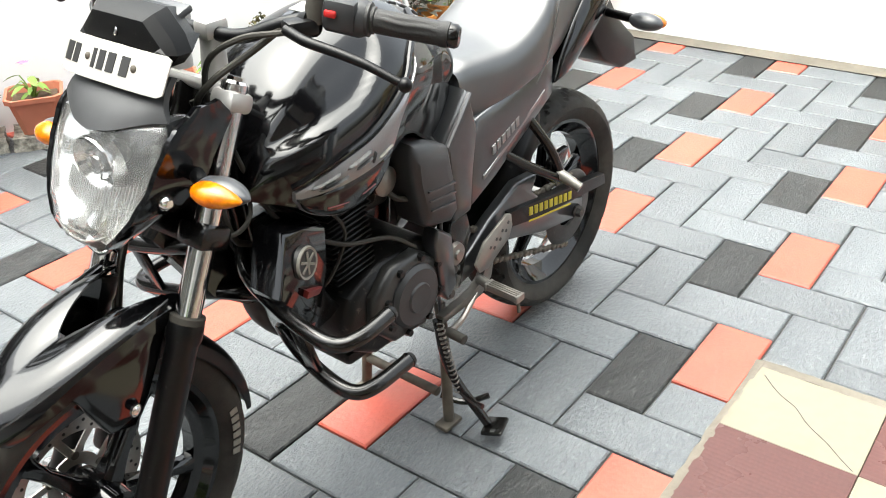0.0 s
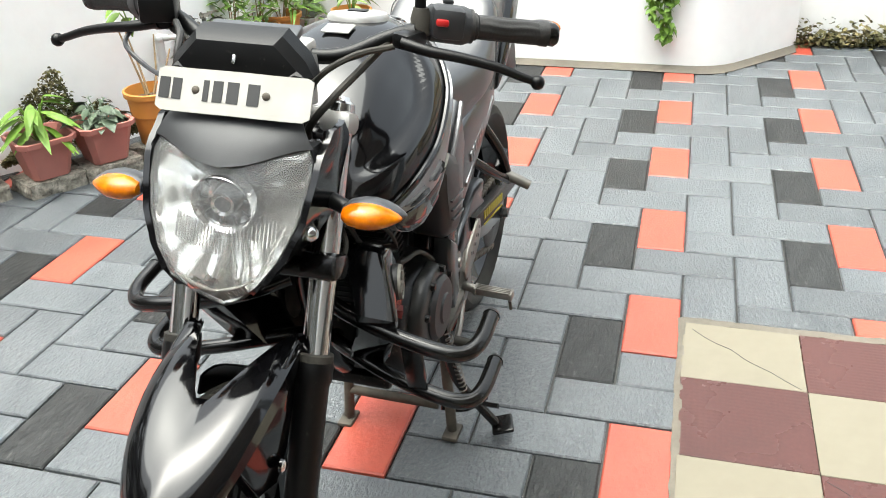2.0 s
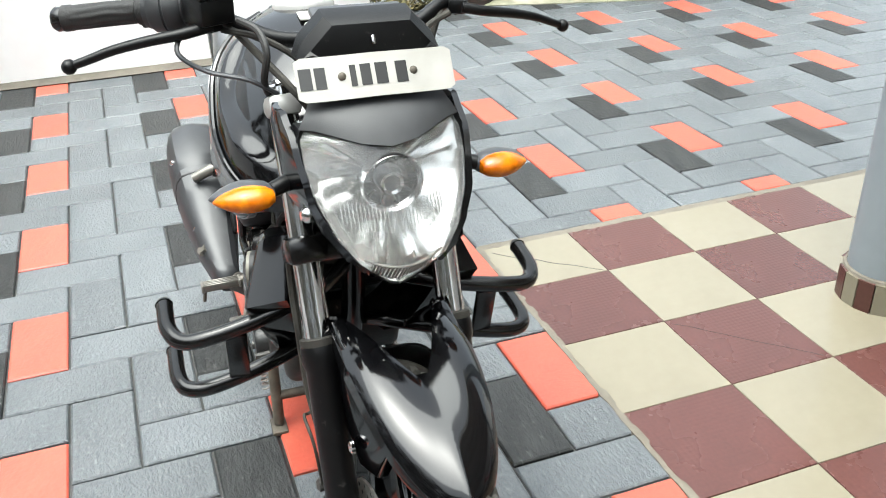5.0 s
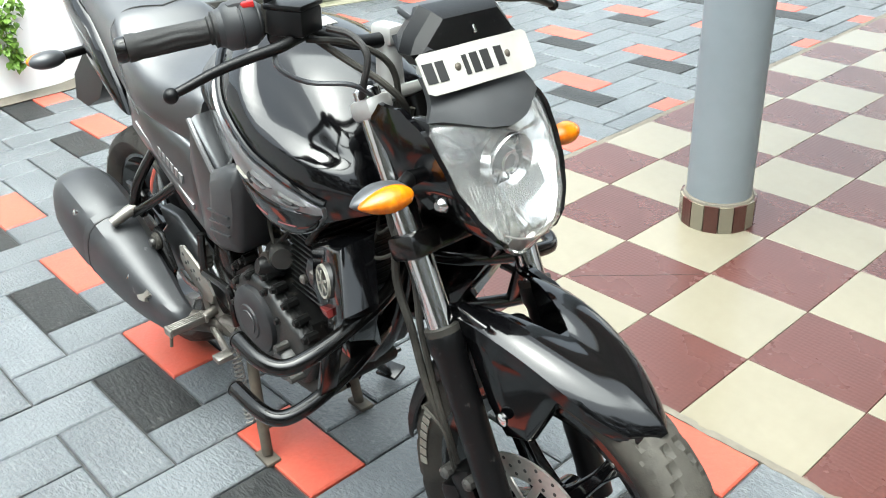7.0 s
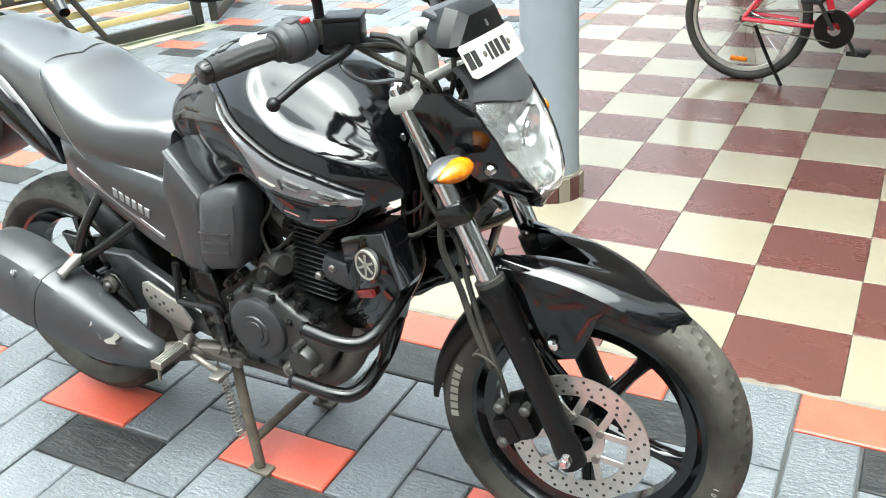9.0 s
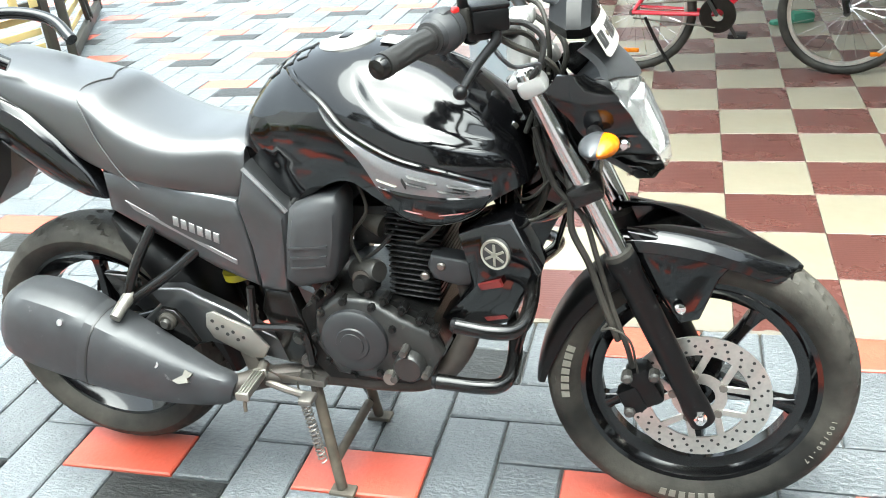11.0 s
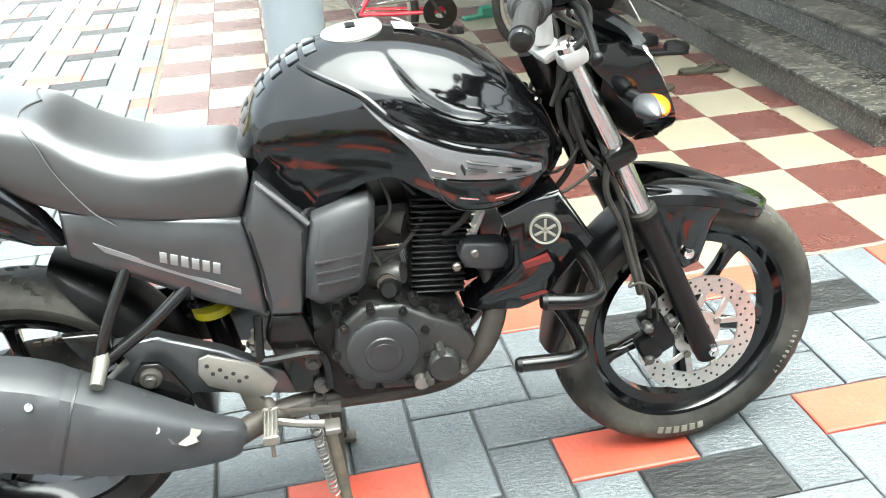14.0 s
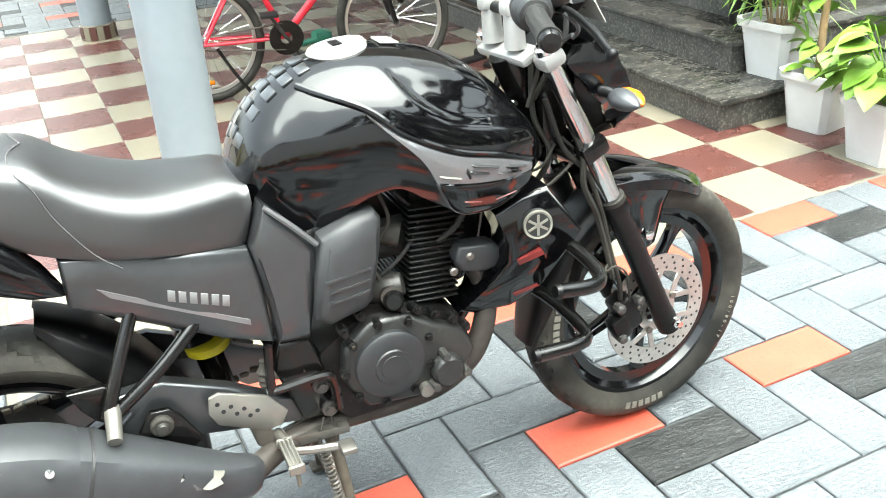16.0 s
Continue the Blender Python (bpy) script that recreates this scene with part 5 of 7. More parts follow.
for k in range(17):
    y = -0.04 + 0.005 * k
    z0 = 0.718 + 0.5 * abs(y)
    z1 = 0.747 + 0.28 * abs(y)
    if z1 - z0 > 0.006:
        rod(bm, (lens_x(y, z0) - 0.007, y, z0), (lens_x(y, z1) - 0.007, y, z1), 0.0019, n=6)
part("parking_lens", bm, M_BRIGHTALU, headlight)
bm = BM()
tube(bm, [(lens_x(y, 0.75 + 5.5 * y * y) - 0.004, y, 0.75 + 5.5 * y * y) for y in (-0.055, -0.03, 0, 0.03, 0.055)], 0.0016, 6, 5)
part("lens_seam", bm, M_BRIGHTALU, headlight)
def cover_y(z):
    return interp([(0.72, 0.03), (0.735, 0.036), (0.75, 0.052), (0.77, 0.073), (0.8, 0.093), (0.84, 0.11), (0.9, 0.118)], z)


# matt nose over the lamp
bm = BM()
rows = []
for i in range(9):
    t = i / 8
    row = []
    for k in range(13):
        u = -1 + k / 6
        hw = 0.112 - 0.03 * t
        y = u * hw
        zl = interp([(0, 0.903), (0.03, 0.907), (0.06, 0.914), (0.088, 0.923), (0.12, 0.924)], abs(y))
        z = zl + (0.972 - zl) * t
        x = (lens_x(y, zl) + 0.005) * (1 - t) + (0.4 - 2.0 * y * y) * t + 0.01 * math.sin(math.pi * t)
        row.append((x, y, z))
    rows.append(row)
for row in rows:
    row += [(x - 0.012, y * 0.96, z - 0.006) for x, y, z in reversed(row)]
loft(bm, rows)
part("nose_cowl", bm, M_MATT, headlight, "matt black nose cowl", smooth=40)
for s in (-1, 1):
    bm = BM()
    rows = []
    for k in range(22):
        z = 0.727 + 0.211 * k / 21
        xf = lens_x(interp([(0.72, 0.015), (0.737, 0.036), (0.761, 0.06), (0.793, 0.084), (0.835, 0.103), (0.875, 0.111)], z), z) - interp([(0.727, 0.012), (0.75, 0.004), (0.9, -0.002), (0.918, 0.004), (0.938, 0.03)], z)
        xb = interp([(0.727, 0.498), (0.752, 0.46), (0.8, 0.42), (0.848, 0.375), (0.91, 0.325), (0.938, 0.345)], z)
        row = []
        for q in range(5):
            x = xb + (xf - xb) * q / 4
            row.append((x, s * (0.127 + (cover_y(z) - 0.121) * max(0.0, min(1.0, (x - 0.39) / 0.05)) + (0.003 if 0 < q < 4 else 0.0)), z))
        rows.append(row + [(x, y - s * 0.009, z) for x, y, z in reversed(row)])
    loft(bm, rows)
    cv = part("side_cover", bm, M_GLOSS, headlight, "gloss black headlight side cover")
    for x, z, y in ((0.39, 0.889, 0.121), (0.452, 0.814, 0.113)):
        bm = BM()
        lathe(bm, [(0, 0.008), (0.006, 0.008), (0.011, 0.003), (0.012, -0.002)], turn_to((0, s, 0), (x, s * y, z)), n=14)
        part("bolt", bm, M_CHROME, headlight)
    # indicators
    bm = BM()
    tube(bm, [(0.395, s * 0.11, 0.843), (0.405, s * 0.13, 0.843), (0.413, s * 0.15, 0.84)], 0.0125, 12, 4, 0.011)
    ind = part("front_indicator", bm, M_SATIN, bike, "black stalk with grey housing and amber indicator lens")
    ALMOND = [(0.0, -0.038), (0.009, -0.036), (0.0155, -0.026), (0.019, -0.01), (0.0195, 0.004), (0.017, 0.018), (0.0125, 0.031), (0.0065, 0.042), (0.002, 0.048), (0.0, 0.049)]

    def almond(x, grow):
        m = Matrix.Translation((x, s * 0.183, 0.838)) @ Matrix(((1.4, 0, -0.12, 0), (0, 0, s, 0), (0, 1, 0, 0), (0, 0, 0, 1)))
        bm = BM()
        lathe(bm, [(r * grow, h * grow) for r, h in ALMOND], m, n=24)
        return bm
    part("housing", almond(0.41, 1.0), M_GREYPLAST, ind)
    part("lens", almond(0.4225, 0.93), M_AMBER, ind, "amber lens")

# ---- meter and number plate ----
meter = BM()
rows = []
for x, hw, zl, zh in ((0.33, 0.085, 1.0, 1.05), (0.36, 0.1, 0.985, 1.06), (0.384, 0.1, 0.985, 1.055), (0.399, 0.093, 0.988, 1.046), (0.404, 0.082, 0.992, 1.038)):
    ch = 0.03
    rows.append([(x, hw, zl + 0.02), (x, hw - 0.01, zh - ch), (x, hw - 0.04, zh), (x, -hw + 0.04, zh), (x, -hw + 0.01, zh - ch), (x, -hw, zl + 0.02), (x, -hw + 0.02, zl), (x, hw - 0.02, zl)])
loft(meter, rows)
meter = part("meter_cowl", meter, M_SATIN, bike, "angular matt black instrument cowl", smooth=25)
bm = BM()
box(bm, (0.343, 0, 1.042), (0.05, 0.13, 0.012), Euler((0, radians(20), 0)).to_matrix(), 0.004)
part("dial_glass", bm, M_GREYPLAST, meter, "grey meter face")
bm = BM()
box(bm, (0.403, 0.0, 1.026), (0.006, 0.006, 0.018), Euler((0, radians(-30), 0)).to_matrix(), 0.002)
part("slot", bm, M_CHROME, meter)


def plate_point(u, v, d=0.0):
    """u across (metres from the middle), v up the plate."""
    return Vector((0.424 - 0.8 * u * u - 0.5 * v + d, u, 0.984 + 0.866 * v + 0.3 * d))


def plate_piece(bm, u0, u1, v0, v1, d0, d1, n=10):
    rows = []
    for i in range(n + 1):
        u = u0 + (u1 - u0) * i / n
        rows.append([plate_point(u, v0, d0), plate_point(u, v0, d1), plate_point(u, v1, d1), plate_point(u, v1, d0)])
    loft(bm, rows)


bm = BM()
rows = []
for i in range(25):
    u = -0.108 + 0.216 * i / 24
    e = max(0.0, abs(u) - 0.1) / 0.008
    hv = 0.029 - 0.005 * e * e
    rows.append([plate_point(u, -hv, -0.001), plate_point(u, -hv, 0.001), plate_point(u, hv, 0.001), plate_point(u, hv, -0.001)])
loft(bm, rows)
plate = part("number_plate", bm, M_PLATE, bike, "curved white number plate with plain dark bars")
# plain bars in place of the registration characters
for u0, u1 in ((-0.104, -0.088), (-0.084, -0.07), (-0.038, -0.03), (-0.024, -0.01), (-0.004, 0.012), (0.024, 0.04)):
    bm = BM()
    plate_piece(bm, u0, u1, -0.013, 0.015, 0.0008, 0.0018, 2)
    part("plain_bar", bm, M_BLACKINK, plate)
for u in (-0.049, 0.049):
    bm = BM()
    p = plate_point(u, 0.001)
    lathe(bm, [(0, 0.004), (0.003, 0.004), (0.0055, 0.002), (0.0055, -0.002)], turn_to((1, 0, 0.35), p), n=12)
    part("bolt", bm, M_DIRTYMETAL, plate)

# ---- handlebar ----
bm = BM()
BAR = [(0.126, -0.378, 1.03), (0.184, -0.24, 1.042), (0.232, -0.165, 1.03), (0.262, -0.105, 1.005), (0.27, -0.05, 0.998), (0.27, 0.05, 0.998), (0.262, 0.105, 1.005), (0.232, 0.165, 1.03), (0.184, 0.24, 1.042), (0.126, 0.378, 1.03)]
tube(bm, BAR, 0.0112, 12)
bar = part("handlebar", bm, M_SATIN, bike, "black steel handlebar")
for s in (-1, 1):
    bm = BM()
    rod(bm, (0.272, s * 0.04, 0.93), (0.27, s * 0.04, 1.0), 0.021, 0.018)
    box(bm, (0.27, s * 0.04, 1.005), (0.046, 0.032, 0.03), None, 0.008)
    part("riser", bm, M_YOKE, bar, "bare cast bar riser")
    e, f = Vector((0.126, s * 0.378, 1.03)), Vector((0.175, s * 0.262, 1.041))
    d = (e - f).normalized()
    bm = BM()
    lathe(bm, [(0.0, -0.002), (0.024, -0.002), (0.0245, 0.004), (0.0195, 0.006), (0.0195, 0.01), (0.0165, 0.012), (0.0165, 0.02)], turn_to(d, f), n=24)
    lathe(bm, [(0.0165, 0.1), (0.0185, 0.108), (0.0185, 0.118), (0.0, 0.118)], turn_to(d, f), n=24)
    across = Vector((0, 0, 1)).cross(d).normalized()
    over = d.cross(across)
    ribs = []
    for k in range(19):
        h = 0.012 + 0.094 * k / 18
        ring = []
        for q in range(60):
            a = math.tau * q / 60
            r = 0.0172 + 0.0009 * max(-0.6, min(0.6, math.sin(10 * a + 0.8 * math.sin(h * 90)))) * math.sin(math.pi * k / 18) ** 0.4
            ring.append(tuple(f + d * h + across * (r * math.cos(a)) + over * (r * math.sin(a))))
        ribs.append(ring)
    loft(bm, ribs)
    grip = part("grip", bm, M_GRIP, bar, "dusty rubber grip with lengthwise ribs")
    bm = BM()
    lathe(bm, [(0.0115, 0.117), (0.017, 0.119), (0.0175, 0.128), (0.014, 0.133), (0.0, 0.134)], turn_to(d, f), n=20)
    part("bar_end", bm, M_FRAME, grip)
    # switch gear
    c = f - d * 0.03
    R = d.to_track_quat('Y', 'Z').to_matrix()
    bm = BM()
    lathe(bm, [(0.0, -0.035), (0.02, -0.035), (0.0265, -0.028), (0.028, 0.02), (0.024, 0.03), (0.0, 0.03)], turn_to(d, c), n=20)
    if s < 0:
        lathe(bm, [(0.0, -0.026), (0.027, -0.026), (0.032, -0.02), (0.0335, -0.004), (0.0315, -0.003), (0.0315, -0.001), (0.0335, 0.0), (0.032, 0.016), (0.027, 0.022), (0.0, 0.022)], turn_to(d, c), n=28)
        box(bm, c + Vector((0.004, 0, 0.018)), (0.03, 0.036, 0.034), R, 0.01)
    else:
        box(bm, c + Vector((0.012, 0, 0.006)), (0.042, 0.05, 0.046), R, 0.01)
    sw = part("switch_housing", bm, M_MATT, bar, "dusty black plastic switch housing")
    bm = BM()
    box(bm, c + Vector((0.018, -s * 0.006 + 0.0, 0.028)) if s < 0 else c + Vector((0.034, -0.002, 0.01)), (0.014, 0.018, 0.01), R, 0.003)
    part("switch", bm, M_REDPLAST, sw, "red switch")
    bm = BM()
    box(bm, c + Vector((-0.01, -s * 0.004, 0.03)), (0.012, 0.016, 0.008), R, 0.003)
    part("switch", bm, M_GREYPLAST, sw)
    # lever with its bracket
    zt = 0.99
    pv = Vector((0.262, s * 0.185, 1.03))
    bm = BM()
    box(bm, (0.238, s * 0.19, 1.03), (0.05, 0.03, 0.024), Euler((0, 0, -s * 0.4)).to_matrix(), 0.007)
    rod(bm, (0.222, s * 0.185, 1.028), (0.222, s * 0.2, 1.033), 0.019)
    lv = part("lever_bracket", bm, M_SATIN, bar)
    tip = Vector((0.238, s * 0.374, zt))
    bm = BM()
    tube(bm, [pv, (0.267, s * 0.225, 1.024), (0.26, s * 0.27, 1.018), (0.251, s * 0.315, 1.009), (0.243, s * 0.352, 0.997), tip], 0.0085, 10, 6, 0.0058)
    part("lever", bm, M_SATIN, lv, "black hand lever")
    bm = BM()
    ball(bm, tip, 0.0105, 14)
    part("lever_ball", bm, M_SATIN, lv)
    # mirror stalk
    bm = BM()
    tube(bm, [(0.217, s * 0.2, 1.035), (0.214, s * 0.199, 1.07), (0.213, s * 0.202, 1.1), (0.218, s * 0.23, 1.124), (0.22, s * 0.27, 1.14), (0.195, s * 0.32, 1.16)], 0.0085, 10)
    mr = part("mirror", bm, M_SATIN, bar, "black mirror on a bent stalk")
    bm = BM()
    lathe(bm, [(0, -0.002), (0.014, -0.002), (0.015, 0.02), (0.011, 0.035), (0, 0.035)], turn_to((-0.05, 0, 1), (0.217, s * 0.2, 1.035)), n=14)
    part("boot", bm, M_RUBBER, mr)
    bm = BM()
    ball(bm, (0.17, s * 0.365, 1.172), (0.02, 0.08, 0.044), 24, 0, Euler((0, 0.2, s * 0.35)).to_matrix())
    part("mirror_head", bm, M_SATIN, mr)
    bm = BM()
    tube(bm, [(0.25, s * 0.17, 1.02), (0.29, s * 0.12, 1.01), (0.31, s * 0.07, 0.97), (0.31, s * 0.06, 0.9), (0.28, s * 0.06, 0.82)], 0.0048, 8)
    part("cable", bm, M_RUBBER, bar)
    bm = BM()
    tube(bm, [(0.24, s * 0.16, 1.025), (0.28, s * 0.13, 0.99), (0.33, s * 0.1, 0.955), (0.34, s * 0.07, 0.91), (0.3, s * 0.05, 0.83)], 0.0055, 8)
    part("cable", bm, M_RUBBER, bar)
# brake fluid reservoir
bm = BM()
box(bm, (0.25, -0.186, 1.05), (0.058, 0.052, 0.036), Euler((0, 0, 0.35)).to_matrix(), 0.005)
res = part("fluid_reservoir", bm, M_SATIN, bar, "square black brake fluid reservoir")
bm = BM()
box(bm, (0.25, -0.186, 1.071), (0.061, 0.055, 0.008), Euler((0, 0, 0.35)).to_matrix(), 0.003)
part("lid", bm, M_SATIN, res)
bm = BM()
tube(bm, [(0.272, -0.15, 1.035), (0.3, -0.13, 1.025), (0.325, -0.125, 1.0), (0.32, -0.13, 0.96), (0.3, -0.115, 0.93), (0.31, -0.08, 0.92)], 0.0052, 8)
part("brake_hose", bm, M_GRIP, bar)
bm = BM()
tube(bm, [(0.255, -0.225, 1.025), (0.275, -0.235, 1.0), (0.29, -0.2, 0.975), (0.32, -0.15, 0.965), (0.31, -0.1, 0.93)], 0.0035, 8)
part("throttle_cable", bm, M_GREYPLAST, bar)
for k, y in enumerate((0.03, -0.03, 0.0)):
    bm = BM()
    tube(bm, [(0.31, y, 0.9), (0.3, y * 1.8, 0.8), (0.32, y * 2.6, 0.73), (0.29, y * 2.0, 0.66), (0.24, y, 0.62)], 0.006, 8)
    part("wiring_loom", bm, M_RUBBER, bike)
bm = BM()
box(bm, (0.34, 0, 0.79), (0.06, 0.14, 0.12), None, 0.015)
part("horn_bracket", bm, M_FRAME, bike)

# ---- cables, wires and small fittings round the engine ----
for nm, pts, r, mt in (("wire", [(-0.039, -0.09, 0.74), (-0.026, -0.095, 0.677), (-0.068, -0.09, 0.616), (-0.049, -0.095, 0.556)], 0.0035, M_RUBBER),
                       ("wire", [(0.0, -0.07, 0.72), (0.036, -0.085, 0.664), (-0.006, -0.09, 0.601), (-0.075, -0.08, 0.55)], 0.004, M_GRIP),
                       ("spark_plug_lead", [(0.19, -0.06, 0.71), (0.136, -0.09, 0.674), (0.104, -0.1, 0.64), (0.069, -0.09, 0.612)], 0.0065, M_RUBBER),
                       ("wire_loop", [(0.26, -0.07, 0.7), (0.275, -0.1, 0.672), (0.31, -0.1, 0.677), (0.364, -0.1, 0.721), (0.34, -0.09, 0.76)], 0.0035, M_RUBBER),
                       ("wire_loop", [(0.25, -0.05, 0.74), (0.27, -0.08, 0.705), (0.3, -0.09, 0.715), (0.33, -0.08, 0.745)], 0.003, M_RUBBER),
                       ("hose", [(0.355, -0.09, 0.79), (0.369, -0.118, 0.732), (0.369, -0.122, 0.667), (0.398, -0.122, 0.599), (0.422, -0.12, 0.516), (0.446, -0.11, 0.436)], 0.0065, M_RUBBER),
                       ("wire", [(-0.205, -0.125, 0.33), (-0.222, -0.135, 0.285), (-0.2, -0.135, 0.262), (-0.184, -0.13, 0.28), (-0.19, -0.125, 0.33)], 0.0022, M_RUBBER),
                       ("breather_hose", [(-0.13, 0.09, 0.56), (-0.1, 0.115, 0.6), (-0.05, 0.11, 0.62), (-0.02, 0.09, 0.66)], 0.006, M_RUBBER),
                       ("clutch_cable", [(0.3, 0.08, 0.86), (0.24, 0.1, 0.7), (0.12, 0.12, 0.6), (-0.02, 0.115, 0.55), (-0.09, 0.12, 0.5)], 0.0045, M_RUBBER),
                       ("wire", [(0.16, 0.06, 0.7), (0.12, 0.105, 0.66), (0.09, 0.11, 0.6), (0.13, 0.1, 0.52), (0.17, 0.06, 0.47)], 0.0035, M_RUBBER),
                       ("overflow_tube", [(-0.2, 0.1, 0.55), (-0.17, 0.12, 0.45), (-0.175, 0.11, 0.36), (-0.19, 0.1, 0.27)], 0.004, M_GREYPLAST),
                       ("wire", [(0.25, 0.05, 0.78), (0.285, 0.1, 0.72), (0.33, 0.1, 0.7), (0.36, 0.085, 0.74)], 0.004, M_RUBBER)):
    bm = BM()
    tube(bm, pts, r, 7, 5)
    part(nm, bm, mt, bike)
bm = BM()
lathe(bm, [(0, 0.0), (0.008, 0.0), (0.011, 0.006), (0.009, 0.012), (0.0125, 0.018), (0.0095, 0.025), (0.013, 0.032), (0.007, 0.04), (0.006, 0.055), (0, 0.056)], turn_to((0.05, 0, 1), (-0.3, -0.122, 0.432)), n=14)
part("brake_switch", bm, M_RUBBER, bike, "rubber booted brake light switch")
bm = BM()
rod(bm, (-0.3, -0.122, 0.435), (-0.302, -0.125, 0.39), 0.0025, n=6)
part("switch_spring", bm, M_CHROME, bike)
bm = BM()
lathe(bm, [(0, 0.03), (0.02, 0.03), (0.024, 0.022), (0.026, -0.03), (0.02, -0.04), (0, -0.04)], turn_to((0.9, -0.4, 0.2), (-0.04, -0.09, 0.545)), n=18)
part("starter_motor", bm, M_ENGGREY, engine, "dusty grey starter motor")
bm = BM()
lathe(bm, [(0, 0.012), (0.011, 0.012), (0.013, 0.006), (0.02, 0.005), (0.02, -0.02)], turn_to((-0.1, -1, 0.2), (-0.045, -0.118, 0.54)), n=12)
part("brass_nut", bm, M_PIPE, engine)
for x, z in ((0.12, 0.578), (0.085, 0.555)):
    bm = BM()
    lathe(bm, [(0, 0.005), (0.006, 0.005), (0.009, 0.002), (0.009, -0.004)], turn_to((0, -1, 0), (x, -0.118, z)), n=10)
    part("cover_bolt", bm, M_ALU, engine)
bm = BM()
lathe(bm, [(0, 0.008), (0.011, 0.008), (0.012, 0.003), (0.024, 0.002), (0.026, -0.008)], turn_to((0, 1, 0), (-0.2, 0.14, 0.44)), n=16)
part("pivot_nut", bm, M_ALU, engine)

bm = BM()
slab(bm, [(-0.5, 0.465), (-0.47, 0.462), (-0.452, 0.44), (-0.425, 0.385), (-0.44, 0.372), (-0.53, 0.4), (-0.525, 0.43)], -0.14, -0.15, 0.003)
hanger = part("muffler_hanger", bm, M_FRAME, bike, "black triangular muffler hanger plate")
for r, h, mt in ((0.02, 0.012, M_RUBBER), (0.011, 0.02, M_ENGGREY)):
    bm = BM()
    lathe(bm, [(0, h), (r * 0.8, h), (r, h - 0.004), (r, 0)], turn_to((0, -1, 0), (-0.487, -0.149, 0.437)), n=14)
    part("hanger_bolt", bm, mt, hanger)

# ---- foot controls ----
for s in (-1, 1):
    bm = BM()
    tube(bm, [(-0.48, s * 0.11, 0.66), (-0.53, s * 0.15, 0.57), (-0.565, s * 0.165, 0.49)], 0.0115, 10, 4)
    br = part("pillion_bracket", bm, M_FRAME, bike, "black tubular pillion peg bracket")
    bm = BM()
    tube(bm, [(-0.385, s * 0.115, 0.6), (-0.47, s * 0.145, 0.54), (-0.565, s * 0.165, 0.485)], 0.0115, 10, 4)
    part("strut", bm, M_FRAME, br)
    bm = BM()
    slab(bm, [(-0.617, 0.543), (-0.56, 0.54), (-0.54, 0.525), (-0.545, 0.485), (-0.565, 0.466), (-0.585, 0.48), (-0.602, 0.505)], s * 0.135, s * 0.15, 0.004)
    part("gusset", bm, M_FRAME, br)
    bm = BM()
    tube(bm, [(-0.555, s * 0.16, 0.502), (-0.558, s * 0.188, 0.492), (-0.562, s * 0.218, 0.479)], 0.0145, 10, 4, 0.012)
    part("pillion_peg", bm, M_BRIGHTALU, br, "bare alloy pillion peg")
    # heel plate
    bm = BM()
    slab(bm, [(-0.402, 0.45), (-0.385, 0.456), (-0.3, 0.42), (-0.27, 0.378), (-0.285, 0.352), (-0.315, 0.35), (-0.395, 0.392), (-0.408, 0.42)], s * 0.132, s * 0.138, 0.0015)
    hp = part("heel_plate", bm, M_BRIGHTALU, bike, "drilled bare alloy heel plate")
    for k in range(7):
        bm = BM()
        x, z = -0.39 + 0.022 * (k % 4) + 0.008 * (k // 4), 0.435 - 0.012 * (k % 4) - 0.018 * (k // 4)
        rod(bm, (x, s * 0.1375, z), (x, s * 0.1388, z), 0.0042, n=10)
        part("hole", bm, M_BLACKINK, hp)
    bm = BM()
    slab(bm, [(-0.35, 0.395), (-0.33, 0.385), (-0.3, 0.33), (-0.27, 0.31), (-0.16, 0.3), (-0.16, 0.285), (-0.3, 0.29), (-0.335, 0.32)], s * 0.115, s * 0.135, 0.004)
    part("peg_bracket", bm, M_ALU, bike, "dirty bare alloy footrest bracket")
    bm = BM()
    rod(bm, (-0.295, s * 0.128, 0.33), (-0.288, s * 0.16, 0.328), 0.011)
    box(bm, (-0.29, s * 0.199, 0.326), (0.024, 0.082, 0.015), None, 0.004)
    peg = part("footpeg", bm, M_ALU, bike, "ribbed alloy rider footpeg")
    for k in range(4):
        bm = BM()
        box(bm, (-0.3005 + 0.007 * k, s * 0.199, 0.334), (0.0035, 0.076, 0.006), None, 0.001, 1)
        part("rib", bm, M_BRIGHTALU, peg)
    for y in (0.158, 0.24):
        bm = BM()
        box(bm, (-0.29, s * y, 0.328), (0.03, 0.007, 0.019), None, 0.002, 1)
        part("end_rim", bm, M_BRIGHTALU, peg)
    bm = BM()
    rod(bm, (-0.29, s * 0.235, 0.322), (-0.29, s * 0.24, 0.292), 0.004, n=8)
    part("feeler", bm, M_DIRTYMETAL, peg)
# brake pedal and gear lever
bm = BM()
tube(bm, [(-0.31, -0.14, 0.3), (-0.24, -0.15, 0.285), (-0.18, -0.165, 0.285)], 0.008, 8)
bp = part("brake_pedal", bm, M_ALU, bike, "worn alloy brake pedal")
bm = BM()
box(bm, (-0.18, -0.178, 0.289), (0.03, 0.036, 0.012), None, 0.003)
part("pad", bm, M_ALU, bp)
bm = BM()
tube(bm, [(-0.285, -0.135, 0.52), (-0.292, -0.138, 0.44), (-0.28, -0.14, 0.43), (-0.2, -0.14, 0.432), (-0.178, -0.14, 0.415), (-0.175, -0.138, 0.35)], 0.0085, 8)
